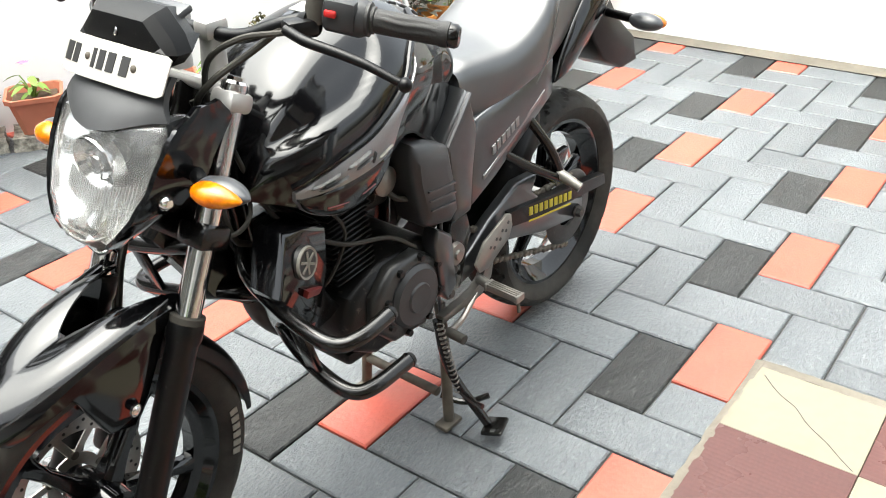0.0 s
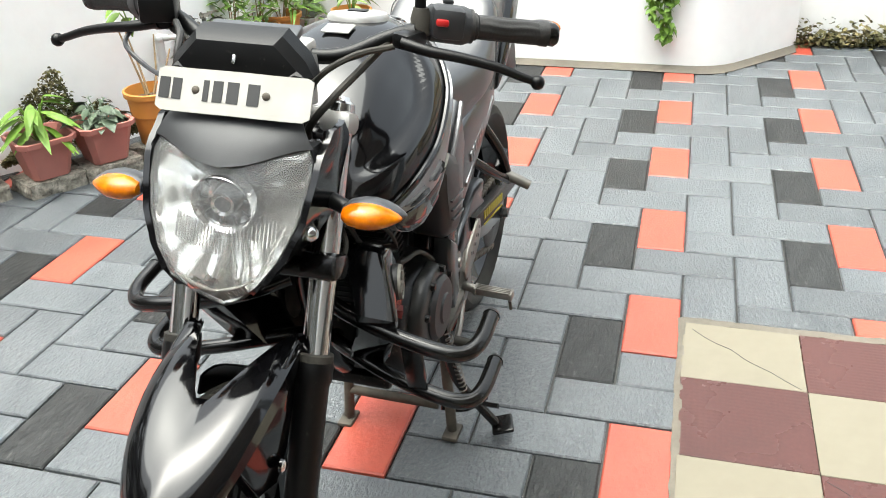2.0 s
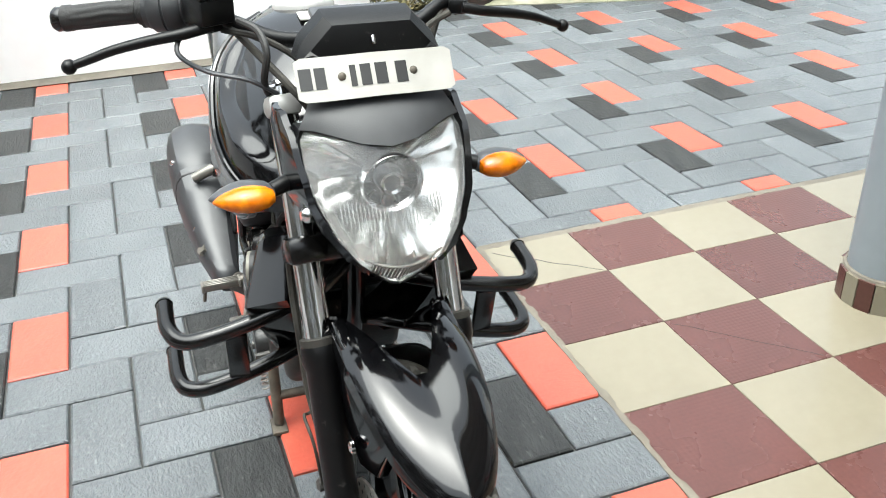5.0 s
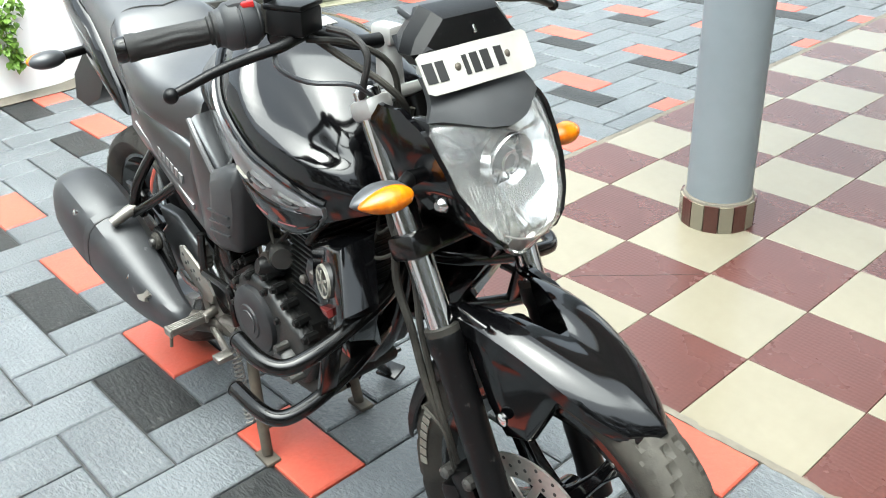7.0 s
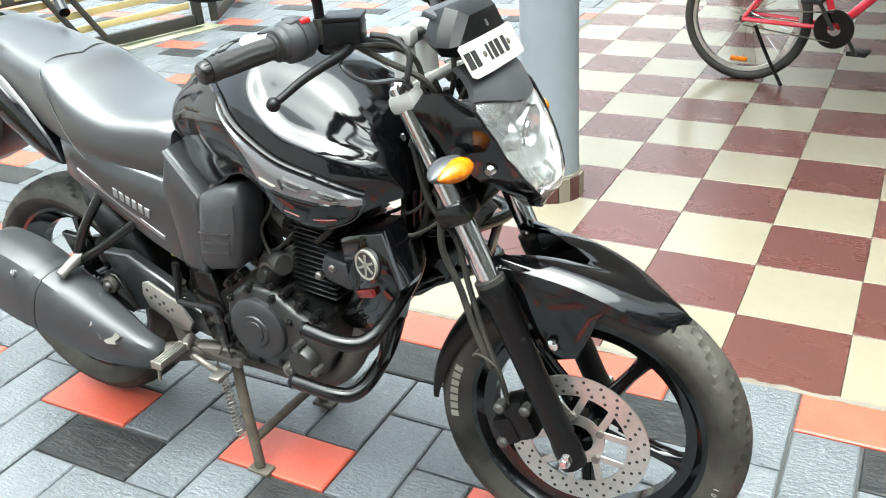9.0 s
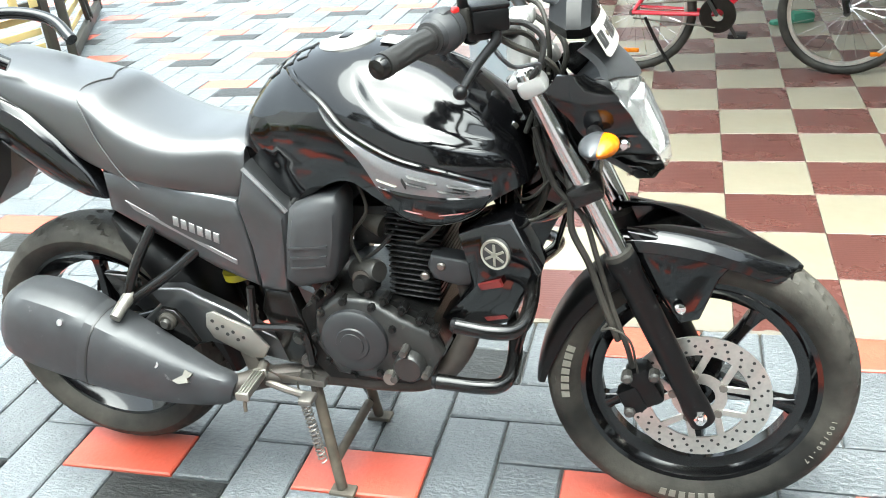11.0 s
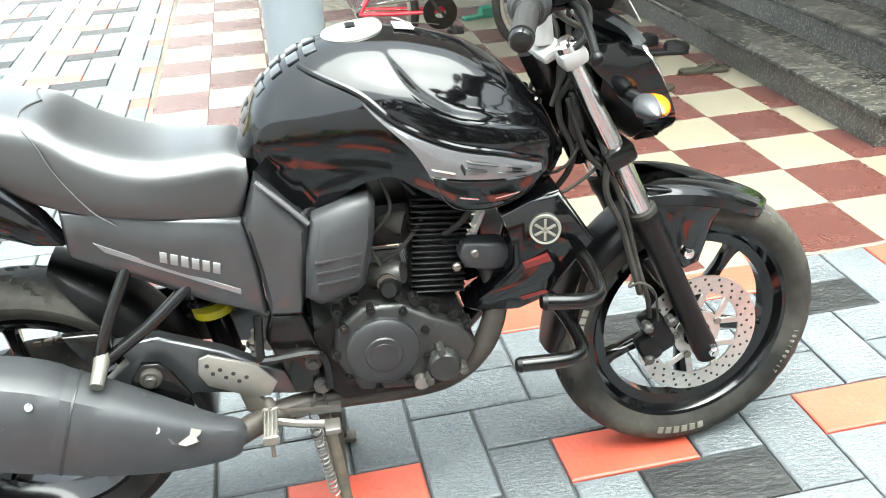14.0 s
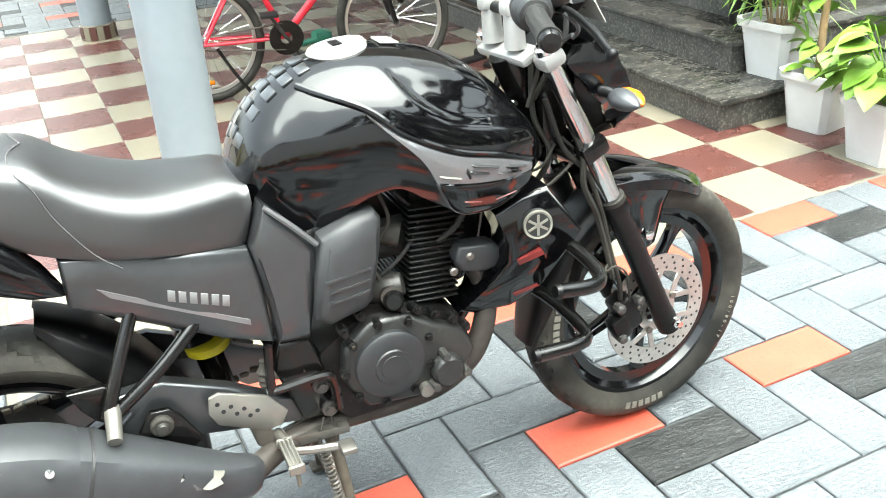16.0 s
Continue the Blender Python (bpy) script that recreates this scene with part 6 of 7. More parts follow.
part("guard_rod", bm, M_FRAME, bike, "bent black rod")
bm = BM()
tube(bm, [(-0.28, 0.13, 0.3), (-0.22, 0.14, 0.27), (-0.16, 0.15, 0.27)], 0.007, 8)
gl = part("gear_lever", bm, M_ALU, bike, "worn gear lever")
bm = BM()
rod(bm, (-0.16, 0.145, 0.27), (-0.16, 0.19, 0.268), 0.011)
part("rubber", bm, M_RUBBER, gl)

# ---- chain side ----
bm = BM()
slab(bm, [(-0.42, 0.44), (-0.5, 0.43), (-0.7, 0.4), (-0.86, 0.375), (-0.87, 0.345), (-0.7, 0.36), (-0.5, 0.385), (-0.43, 0.4)], 0.1, 0.122, 0.004)
cg = part("chain_guard", bm, M_SATIN, bike, "black chain guard with yellow lettering bars")
for k in range(9):
    bm = BM()
    x = -0.5 - 0.022 * k
    z = 0.412 - 0.0036 * k
    slab(bm, [(x, z - 0.012), (x - 0.015, z - 0.014), (x - 0.013, z + 0.008), (x + 0.002, z + 0.01)], 0.1215, 0.1235, 0.0005)
    part("yellow_bar", bm, M_YELLOW, cg)
bm = BM()
slab(bm, [(-0.5, 0.388), (-0.69, 0.358), (-0.69, 0.354), (-0.5, 0.384)], 0.1215, 0.1235, 0.0005)
part("yellow_line", bm, M_YELLOW, cg)
bm = BM()
lathe(bm, [(0.05, -0.004), (0.098, -0.004), (0.104, 0.0), (0.098, 0.004), (0.05, 0.004), (0.05, -0.004)], turn_to(YAX, AX_R + YAX * 0.085), n=44)
part("sprocket", bm, M_ENGGREY, bike, "rear chain sprocket")
for z0, z1 in ((0.455, 0.403), (0.345, 0.21)):
    bm = BM()
    for k in range(26):
        t = k / 25
        p = Vector((-0.2 - 0.54 * t, 0.085, (0.43 if z0 > 0.4 else 0.37) * (1 - t) + (0.404 if z0 > 0.4 else 0.204) * t))
        box(bm, p, (0.019, 0.012 if k % 2 else 0.016, 0.013), None, 0.003, 1)
    part("chain", bm, M_DIRTYMETAL, bike, "greasy drive chain")
for s in (-1, 1):
    bm = BM()
    lathe(bm, [(0, 0.02), (0.013, 0.02), (0.015, 0.008), (0.018, 0.006), (0.018, 0)], turn_to((0, s, 0), AX_R + Vector((0, s * 0.108, 0))), n=6)
    part("axle_nut", bm, M_ENGGREY, bike)
bm = BM()
lathe(bm, [(0.02, -0.003), (0.075, -0.003), (0.078, 0.003), (0.02, 0.006), (0.02, -0.003)], turn_to(YAX, AX_R - YAX * 0.07), n=40)
part("rear_drum_plate", bm, M_ENGINE, bike)

# ---- stands ----
bm = BM()
tube(bm, [(-0.2, -0.1, 0.3), (-0.185, -0.115, 0.2), (-0.172, -0.118, 0.02), (-0.17, -0.12, 0.0015)], 0.0125, 10, 4)
cs = part("centre_stand", bm, M_DIRTYMETAL, bike, "dirty black centre stand, down")
bm = BM()
tube(bm, [(-0.2, 0.09, 0.3), (-0.185, 0.115, 0.2), (-0.172, 0.135, 0.03), (-0.17, 0.138, 0.016)], 0.0125, 10, 4)
part("stand_leg", bm, M_DIRTYMETAL, cs)
bm = BM()
rod(bm, (-0.176, -0.118, 0.075), (-0.176, 0.102, 0.075), 0.011)
part("cross_bar", bm, M_DIRTYMETAL, cs, "rusty cross bar")
for y, z in ((-0.12, -0.006), (0.138, 0.011)):
    bm = BM()
    box(bm, (-0.168, y, z), (0.06, 0.036, 0.012), None, 0.004)
    part("foot", bm, M_DIRTYMETAL, cs)
bm = BM()
tube(bm, [(-0.176, 0.11, 0.07), (-0.2, 0.16, 0.06), (-0.24, 0.2, 0.075)], 0.007, 8)
part("stand_tang", bm, M_FRAME, cs)


def coil(bm, p, q, r, turns, wire):
    p, q = Vector(p), Vector(q)
    d = q - p
    a, b = frame_of(d)
    n = turns * 10
    tube(bm, [p + d * (k / n) + r * (math.cos(2 * math.pi * k / 10) * a + math.sin(2 * math.pi * k / 10) * b) for k in range(n + 1)], wire, 5, 1)


bm = BM()
coil(bm, (-0.215, -0.135, 0.26), (-0.195, -0.135, 0.09), 0.0095, 16, 0.0019)
part("stand_spring", bm, M_SPRING, cs, "coiled steel spring")
bm = BM()
tube(bm, [(-0.155, 0.12, 0.29), (-0.16, 0.15, 0.17), (-0.185, 0.235, 0.05)], 0.011, 10, 4)
ss = part("side_stand", bm, M_FRAME, bike, "black side stand swung down")
bm = BM()
box(bm, (-0.192, 0.25, 0.044), (0.06, 0.05, 0.01), Euler((0.25, 0, 0.3)).to_matrix(), 0.004)
part("foot", bm, M_FRAME, ss)
bm = BM()
tube(bm, [(-0.166, 0.17, 0.12), (-0.15, 0.22, 0.125), (-0.145, 0.25, 0.13)], 0.006, 8)
part("tang", bm, M_FRAME, ss)
bm = BM()
coil(bm, (-0.145, 0.135, 0.29), (-0.162, 0.172, 0.12), 0.008, 15, 0.0018)
part("spring", bm, M_SPRING, ss)

# the flanks sit a little lower than the centre line
for ob in bike.children_recursive:
    if ob.type == 'MESH' and not ob.name.startswith("size_mark"):
        for v in ob.data.vertices:
            v.co.z -= 0.035 * math.sqrt(v.co.y ** 2 + 0.0004) - 0.0007

# the steering is turned slightly to the left
pivot = fork_at(0.15) - FX * 0.03
STEER = Matrix.Translation(pivot) @ Matrix.Rotation(radians(4.0), 4, -FD) @ Matrix.Translation(-pivot)
TURNED = ("front_wheel", "brake_disc", "fork_", "lower_clamp", "upper_clamp", "lower_yoke", "upper_yoke", "axle", "brake_caliper", "brake_hose", "sensor_cable",
          "front_mudguard", "headlight_unit", "front_indicator", "meter_cowl", "number_plate", "handlebar")
for ob in bike.children:
    if ob.name.startswith(TURNED) and not ob.name.startswith("axle_nut"):
        ob.matrix_basis = STEER @ ob.matrix_basis

# ---- plants and pots ----
def leaf_form(bm, m, L, W, droop=0.3, mi=0):
    """A pointed leaf along the local x axis of m, folded along its midrib and drooping."""
    rows = []
    for t, w in ((0.0, 0.06), (0.08, 0.62), (0.22, 0.95), (0.42, 1.0), (0.62, 0.8), (0.82, 0.42), (1.0, 0.03)):
        z = -droop * L * t * t
        rows.append([m @ Vector((L * t, W * w * 0.5, z + 0.12 * W * w)), m @ Vector((L * t, 0, z)), m @ Vector((L * t, -W * w * 0.5, z + 0.12 * W * w))])
    vs = [[bm.verts.new(p) for p in r] for r in rows]
    for a, b in zip(vs, vs[1:]):
        for i in range(2):
            bm.faces.new((a[i], a[i + 1], b[i + 1], b[i])).material_index = mi


def bush(parent, at, r, h, n, L, W, mat, seed, droop=0.3, name="foliage", up=0.5):
    rnd = random.Random(seed)
    bm = BM()
    for k in range(n):
        a, u = rnd.uniform(0, 6.283), rnd.random()
        rr = r * math.sqrt(rnd.random()) * (1 - 0.5 * u)
        p = Vector((at[0] + rr * math.cos(a), at[1] + rr * math.sin(a), at[2] + h * u))
        s = rnd.uniform(0.6, 1.25)
        m = Matrix.Translation(p) @ Euler((rnd.uniform(-0.5, 0.5), -rnd.uniform(-0.3, 1.1) * up - 0.1, a + rnd.uniform(-0.8, 0.8))).to_matrix().to_4x4()
        leaf_form(bm, m, L * s, W * s, droop)
    ob = part(name, bm, mat, parent, smooth=60)
    tagged(ob, kind="stuff")
    bm = BM()
    for k in range(max(3, n // 40)):
        a = rnd.uniform(0, 6.283)
        tube(bm, [(at[0] + 0.1 * r * math.cos(a), at[1] + 0.1 * r * math.sin(a), at[2] - 0.03), (at[0] + 0.4 * r * math.cos(a), at[1] + 0.4 * r * math.sin(a), at[2] + 0.4 * h),
                  (at[0] + 0.6 * r * math.cos(a), at[1] + 0.6 * r * math.sin(a), at[2] + 0.9 * h)], 0.003, 5, 3, 0.0015)
    part("stem", bm, M_DRY, parent)
    return ob


def broad_leaves(parent, at, leaves, L, W, mat, seed, spread_r=0.1, rise=0.2):
    """Large leaves, each a part on its own stalk."""
    rnd = random.Random(seed)
    for k in range(leaves):
        a = 6.283 * k / leaves * 1.618 + rnd.uniform(-0.3, 0.3)
        p = Vector((at[0] + spread_r * rnd.uniform(0.3, 1) * math.cos(a), at[1] + spread_r * rnd.uniform(0.3, 1) * math.sin(a), at[2] + rise * rnd.uniform(0.25, 1)))
        s = rnd.uniform(0.7, 1.15)
        bm = BM()
        leaf_form(bm, Matrix.Translation(p) @ Euler((rnd.uniform(-0.3, 0.3), rnd.uniform(-0.1, 0.5), a)).to_matrix().to_4x4(), L * s, W * s, 0.25)
        tube(bm, [(at[0], at[1], at[2] - 0.02), (0.5 * (at[0] + p.x), 0.5 * (at[1] + p.y), at[2] + 0.6 * (p.z - at[2])), tuple(p)], 0.0028, 5, 3)
        part("leaf", bm, mat, parent, smooth=60)


def soil_disc(parent, r, z, square=False):
    bm = BM()
    rnd = random.Random(3)
    lathe(bm, [(r, z), (r * 0.6, z + 0.006), (r * 0.25, z + 0.002), (0.001, z + 0.008)], n=4 if square else 18)
    if square:
        bmesh.ops.rotate(bm, verts=bm.verts, matrix=Matrix.Rotation(math.pi / 4, 3, 'Z'))
    part("soil", bm, M_SOIL, parent)


def round_pot(at, label, mat=None):
    p = thing("flower_pot", label, "flower pot", pose(*at), "flower pots along the wall")
    bm = BM()
    lathe(bm, [(0.0, 0.0), (0.072, 0.0), (0.076, 0.005), (0.088, 0.125), (0.096, 0.133), (0.104, 0.215), (0.115, 0.22), (0.117, 0.242), (0.106, 0.245), (0.1, 0.2), (0.085, 0.1), (0.06, 0.02), (0.0, 0.02)], n=30)
    bmesh.ops.scale(bm, vec=(0.95, 0.95, 0.9), verts=bm.verts)
    part("pot", bm, mat or M_ORANGE, p)
    soil_disc(p, 0.092, 0.175)
    return p


def square_pot(at, label, mat, w=0.1, base=0.066, h=0.2, group="flower pots along the wall", name="flower_pot", turn=0):
    p = thing(name, label, "flower pot", pose(*at, 0, 0, turn), group)

    def sq(r, z, c=0.25):
        k = r * c
        return [(r, -r + k, z), (r, r - k, z), (r - k, r, z), (-r + k, r, z), (-r, r - k, z), (-r, -r + k, z), (-r + k, -r, z), (r - k, -r, z)]
    bm = BM()
    loft(bm, [sq(base, 0), sq(base + (w - base) * 0.86, h * 0.86), sq(w * 1.08, h * 0.88), sq(w * 1.1, h), sq(w * 0.98, h), sq(w * 0.9, h * 0.8), sq(base * 0.9, h * 0.1)])
    part("pot", bm, mat, p, smooth=30)
    soil_disc(p, w * 1.2, h * 0.82, True)
    return p


def stone_block(x, y, turn, seed):
    rnd = random.Random(seed)
    b = thing("stone_block", "rough chipped granite block under a flower pot", "stone", pose(x, y, 0, 0, 0, turn), "stone blocks under pots")
    bm = BM()
    box(bm, (0, 0, 0.028), (0.22, 0.17, 0.056))
    bmesh.ops.subdivide_edges(bm, edges=bm.edges[:], cuts=7, use_grid_fill=True)
    for v in bm.verts:
        n = noise.noise_vector(v.co * 22 + Vector((seed, 0, 0))) + 0.5 * noise.noise_vector(v.co * 75 + Vector((seed, 3, 0)))
        v.co += Vector((n.x * 0.012, n.y * 0.012, n.z * 0.007 if v.co.z > 0.01 else 0))
    part("block", bm, M_STONE, b, smooth=25)
    return b


B = 0.06
ROUND = [(-1.655, -1.51, "bare"), (-2.16, -1.535, "dark"), (-2.43, -1.525, "tall"), (-2.71, -1.53, "tall"), (-2.98, -1.53, "lime")]
for k, (x, y, what) in enumerate(ROUND):
    stone_block(x, y, 8 * (k % 3) - 6, k + 1)
    words = {"bare": "round orange plastic flower pot with dry bare stems", "dark": "round orange plastic pot with a dark leafy plant",
             "tall": "round orange plastic pot with a tall green plant", "lime": "round orange plastic pot with a bright green fern"}[what]
    p = round_pot((x, y, B), words)
    if what == "bare":
        for q in range(4):
            bm = BM()
            a = 1.2 * q + 2.0
            tube(bm, [(0.02 * math.cos(a), 0.02 * math.sin(a), 0.19), (0.04 * math.cos(a) - 0.02, 0.05 * math.sin(a), 0.26), (0.09 * math.cos(a) - 0.05, 0.1 * math.sin(a) - 0.03, 0.36 + 0.04 * q)], 0.006, 6, 4, 0.003)
            part("dry_stem", bm, M_DRY, p)
        broad_leaves(p, (-0.09, -0.1, 0.42), 5, 0.13, 0.045, M_LIME, 5, 0.06, 0.12)
    elif what == "dark":
        bush(p, (0, 0, 0.22), 0.12, 0.16, 150, 0.06, 0.025, M_DARKLEAF, 11)
    elif what == "tall":
        bush(p, (0, 0, 0.22), 0.1, 0.3, 200, 0.07, 0.02, M_LEAF, 20 + k, up=0.9)
    else:
        bush(p, (0, 0, 0.22), 0.15, 0.32, 220, 0.13, 0.016, M_LIME, 31, 0.5, up=1.2)
SQUARE = [(-1.44, -1.62, M_SALMON, "ovate"), (-1.25, -1.75, M_SALMON, "strap"), (-1.075, -1.95, M_TERRA, "empty"), (-0.93, -2.07, M_TERRA, "grass"), (-0.66, -2.28, M_TERRA, "flower"), (-0.45, -2.42, M_TERRA, "ovate")]
for k, (x, y, mt, what) in enumerate(SQUARE):
    stone_block(x, y, -33 + 5 * (k % 2), 20 + k)
    words = {"ovate": "square terracotta pot with a silvery green leafy plant", "strap": "square faded terracotta pot with arching striped leaves", "empty": "square terracotta pot with dry soil and twigs",
             "grass": "square terracotta pot with low green weeds", "flower": "square terracotta pot with a small pink flower"}[what]
    p = square_pot((x, y, B), words, mt, 0.1, 0.068, 0.155, turn=-33)
    if what == "ovate":
        broad_leaves(p, (0, 0, 0.125), 40, 0.07, 0.05, M_SILVERLEAF, 40 + k, 0.08, 0.1)
    elif what == "strap":
        broad_leaves(p, (0, 0, 0.125), 26, 0.14, 0.035, M_LIME, 50 + k, 0.06, 0.16)
    elif what == "grass":
        bush(p, (0, 0, 0.13), 0.08, 0.05, 160, 0.05, 0.012, M_LEAF, 60, up=1.0)
    elif what == "flower":
        broad_leaves(p, (0, 0, 0.125), 16, 0.06, 0.026, M_LEAF, 71, 0.05, 0.1)
        bm = BM()
        for q in range(5):
            leaf_form(bm, Matrix.Translation((0.01, 0, 0.27)) @ Euler((0, -0.2, 1.256 * q)).to_matrix().to_4x4(), 0.028, 0.022, 0.1)
        part("flower", bm, M_PINK, p, "pink blossom")
    else:
        bm = BM()
        for q in range(5):
            rod(bm, (0.05 * math.cos(q * 2), 0.04 * math.sin(q * 2.5), 0.128), (0.06 * math.cos(q + 1), 0.05 * math.sin(q), 0.135), 0.0025, n=5)
        part("twigs", bm, M_DRY, p)
# corner pots on the ground by the planter wall
stone_block(-3.2, -1.5, 0, 41)
p = square_pot((-3.2, -1.5, B), "square white plastic flower pot on a stone block", M_WHITEPOT, 0.09, 0.07, 0.16)
bush(p, (0, 0, 0.14), 0.1, 0.12, 90, 0.08, 0.02, M_LEAF, 83)
for k, (x, y) in enumerate(((-3.13, -1.19),)):
    stone_block(x, y, 5, 43 + k)
    p = round_pot((x, y, B), "round orange plastic pot near the planter wall")
    broad_leaves(p, (0, 0, 0.2), 10, 0.12, 0.03, M_LEAF, 90 + k, 0.06, 0.15)
# plants on top of the planter wall
for k, (x, y) in enumerate(((-3.42, 0.68), (-3.42, 0.18), (-3.42, -0.4), (-3.45, -0.1))):
    p = round_pot((x, y, 0.43), "round orange plastic pot on the planter wall")
    bush(p, (0, 0, 0.2), 0.12, 0.14, 90, 0.08, 0.03, M_LEAF, 95 + k)
trailing = thing("trailing_plant", "bright green trailing plant hanging over the planter wall", "plant", pose(-3.31, 0.43, 0.43))
bm = BM()
rnd = random.Random(7)
for k in range(240):
    u = rnd.random() ** 0.8
    w = 0.085 * (1 - u) + 0.02
    pt = Vector((0.05 + rnd.uniform(0.0, 0.05), rnd.uniform(-w, w) + 0.02 * math.sin(9 * u), 0.06 - 0.34 * u))
    leaf_form(bm, Matrix.Translation(pt) @ Euler((rnd.uniform(-0.6, 0.6), rnd.uniform(0.2, 1.2), rnd.uniform(-1.6, 1.6))).to_matrix().to_4x4(), rnd.uniform(0.02, 0.042), rnd.uniform(0.02, 0.035), 0.2)
tagged(part("foliage", bm, M_LIME, trailing, smooth=60), kind="stuff")
for q in range(3):
    bm = BM()
    tube(bm, [(-0.08, 0.03 * q - 0.03, 0.005), (0.02, 0.02 * q - 0.02, 0.02), (0.06, 0.012 * q, -0.1), (0.065, 0.01 * q, -0.24)], 0.004, 5, 4, 0.002)
    part("stem", bm, M_LEAF, trailing)

# unseen trees beyond the low wall, added to darken the paint's green reflections
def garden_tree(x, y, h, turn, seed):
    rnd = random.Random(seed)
    t = thing("garden_tree", "unseen dense dark green tree, added to darken reflections", "tree", pose(x, y, -0.07, 0, 0, turn), "garden trees")
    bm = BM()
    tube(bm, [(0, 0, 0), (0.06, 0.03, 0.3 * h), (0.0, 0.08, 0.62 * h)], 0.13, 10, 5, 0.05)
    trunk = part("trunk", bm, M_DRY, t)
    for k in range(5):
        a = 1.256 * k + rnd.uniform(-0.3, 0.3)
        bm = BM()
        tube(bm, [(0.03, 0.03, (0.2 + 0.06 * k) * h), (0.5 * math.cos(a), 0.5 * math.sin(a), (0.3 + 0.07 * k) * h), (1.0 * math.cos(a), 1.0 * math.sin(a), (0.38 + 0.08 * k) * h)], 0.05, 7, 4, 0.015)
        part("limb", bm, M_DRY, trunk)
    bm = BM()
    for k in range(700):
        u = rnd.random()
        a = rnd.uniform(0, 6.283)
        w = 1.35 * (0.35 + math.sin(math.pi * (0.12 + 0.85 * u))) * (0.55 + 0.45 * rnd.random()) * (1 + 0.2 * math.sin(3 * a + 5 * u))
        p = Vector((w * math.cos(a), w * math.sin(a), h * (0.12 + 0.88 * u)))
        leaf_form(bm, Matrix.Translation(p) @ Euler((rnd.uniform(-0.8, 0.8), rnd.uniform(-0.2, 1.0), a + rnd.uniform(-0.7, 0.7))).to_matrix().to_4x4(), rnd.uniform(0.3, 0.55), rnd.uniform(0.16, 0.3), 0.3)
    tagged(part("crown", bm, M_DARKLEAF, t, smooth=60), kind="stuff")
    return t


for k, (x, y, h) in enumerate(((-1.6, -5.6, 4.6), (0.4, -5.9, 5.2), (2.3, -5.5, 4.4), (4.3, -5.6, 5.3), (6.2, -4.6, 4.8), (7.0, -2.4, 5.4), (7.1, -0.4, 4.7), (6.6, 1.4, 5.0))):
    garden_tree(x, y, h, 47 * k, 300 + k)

# moss on the boundary wall
moss = thing("moss_patch", "dark green moss and weeds on the white wall", "moss", pose(-1.53, -1.85, 0.06), kind="stuff")
bm = BM()
rnd = random.Random(17)
wdir = Vector((0.82, -0.575, 0))
for k in range(5200):
    u = rnd.uniform(-0.27, 0.27)
    top = 0.36 * max(0.05, 1 - (abs(u) / 0.28) ** 1.6) * (0.75 + 0.25 * math.sin(17 * u) + 0.12 * math.sin(43 * u + 1))
    v = top * rnd.random() ** 0.9
    pt = wdir * u + Vector((0.02, 0.028, v)) * 1.0 + Vector((rnd.uniform(0, 0.02), rnd.uniform(0, 0.02), 0))
    leaf_form(bm, Matrix.Translation(pt) @ Euler((rnd.uniform(-1, 1), rnd.uniform(-1, 1), rnd.uniform(0, 3.1))).to_matrix().to_4x4(), rnd.uniform(0.009, 0.019), rnd.uniform(0.008, 0.014), 0.3)
tagged(part("foliage", bm, M_MOSSLEAF, moss, smooth=60), kind="stuff")

foot = thing("wall_foot_moss", "dark moss and weeds at the foot of the gate wall", "moss", pose(-3.86, 1.3, 0.0), kind="stuff")
bm = BM()
for k in range(900):
    u = rnd.uniform(-0.33, 0.33)
    pt = Vector((rnd.uniform(-0.06, 0.06) - 0.06 * u, u, abs(rnd.gauss(0, 0.05))))
    leaf_form(bm, Matrix.Translation(pt) @ Euler((rnd.uniform(-1, 1), rnd.uniform(-1, 0.3), rnd.uniform(0, 6.2))).to_matrix().to_4x4(), rnd.uniform(0.02, 0.045), rnd.uniform(0.012, 0.026), 0.3)
tagged(part("foliage", bm, M_MOSSLEAF, foot, smooth=60), kind="stuff")

# garden tap on the wall
tap = thing("garden_tap", "white plastic garden tap on a standing pipe", "tap", pose(-1.93, -1.61, 0))
bm = BM()
rod(bm, (0, 0, 0), (0, 0, 0.4), 0.019, n=16)
part("pipe", bm, M_WHITEPOT, tap)
bm = BM()
ball(bm, (0, 0, 0.405), (0.024, 0.024, 0.022), 14)
rod(bm, (-0.004, 0.015, 0.408), (-0.012, 0.04, 0.408), 0.015, n=12)
part("elbow", bm, M_WHITEPOT, tap)
bm = BM()
tube(bm, [(-0.01, 0.035, 0.408), (-0.03, 0.1, 0.41), (-0.045, 0.145, 0.408), (-0.055, 0.17, 0.39), (-0.058, 0.178, 0.362)], 0.0115, 10, 4)
part("spout", bm, M_WHITEPOT, tap)
bm = BM()
box(bm, (-0.034, 0.115, 0.45), (0.03, 0.05, 0.016), None, 0.005)
rod(bm, (-0.034, 0.115, 0.41), (-0.034, 0.115, 0.446), 0.008)
part("handle", bm, M_GREYPLAST, tap)

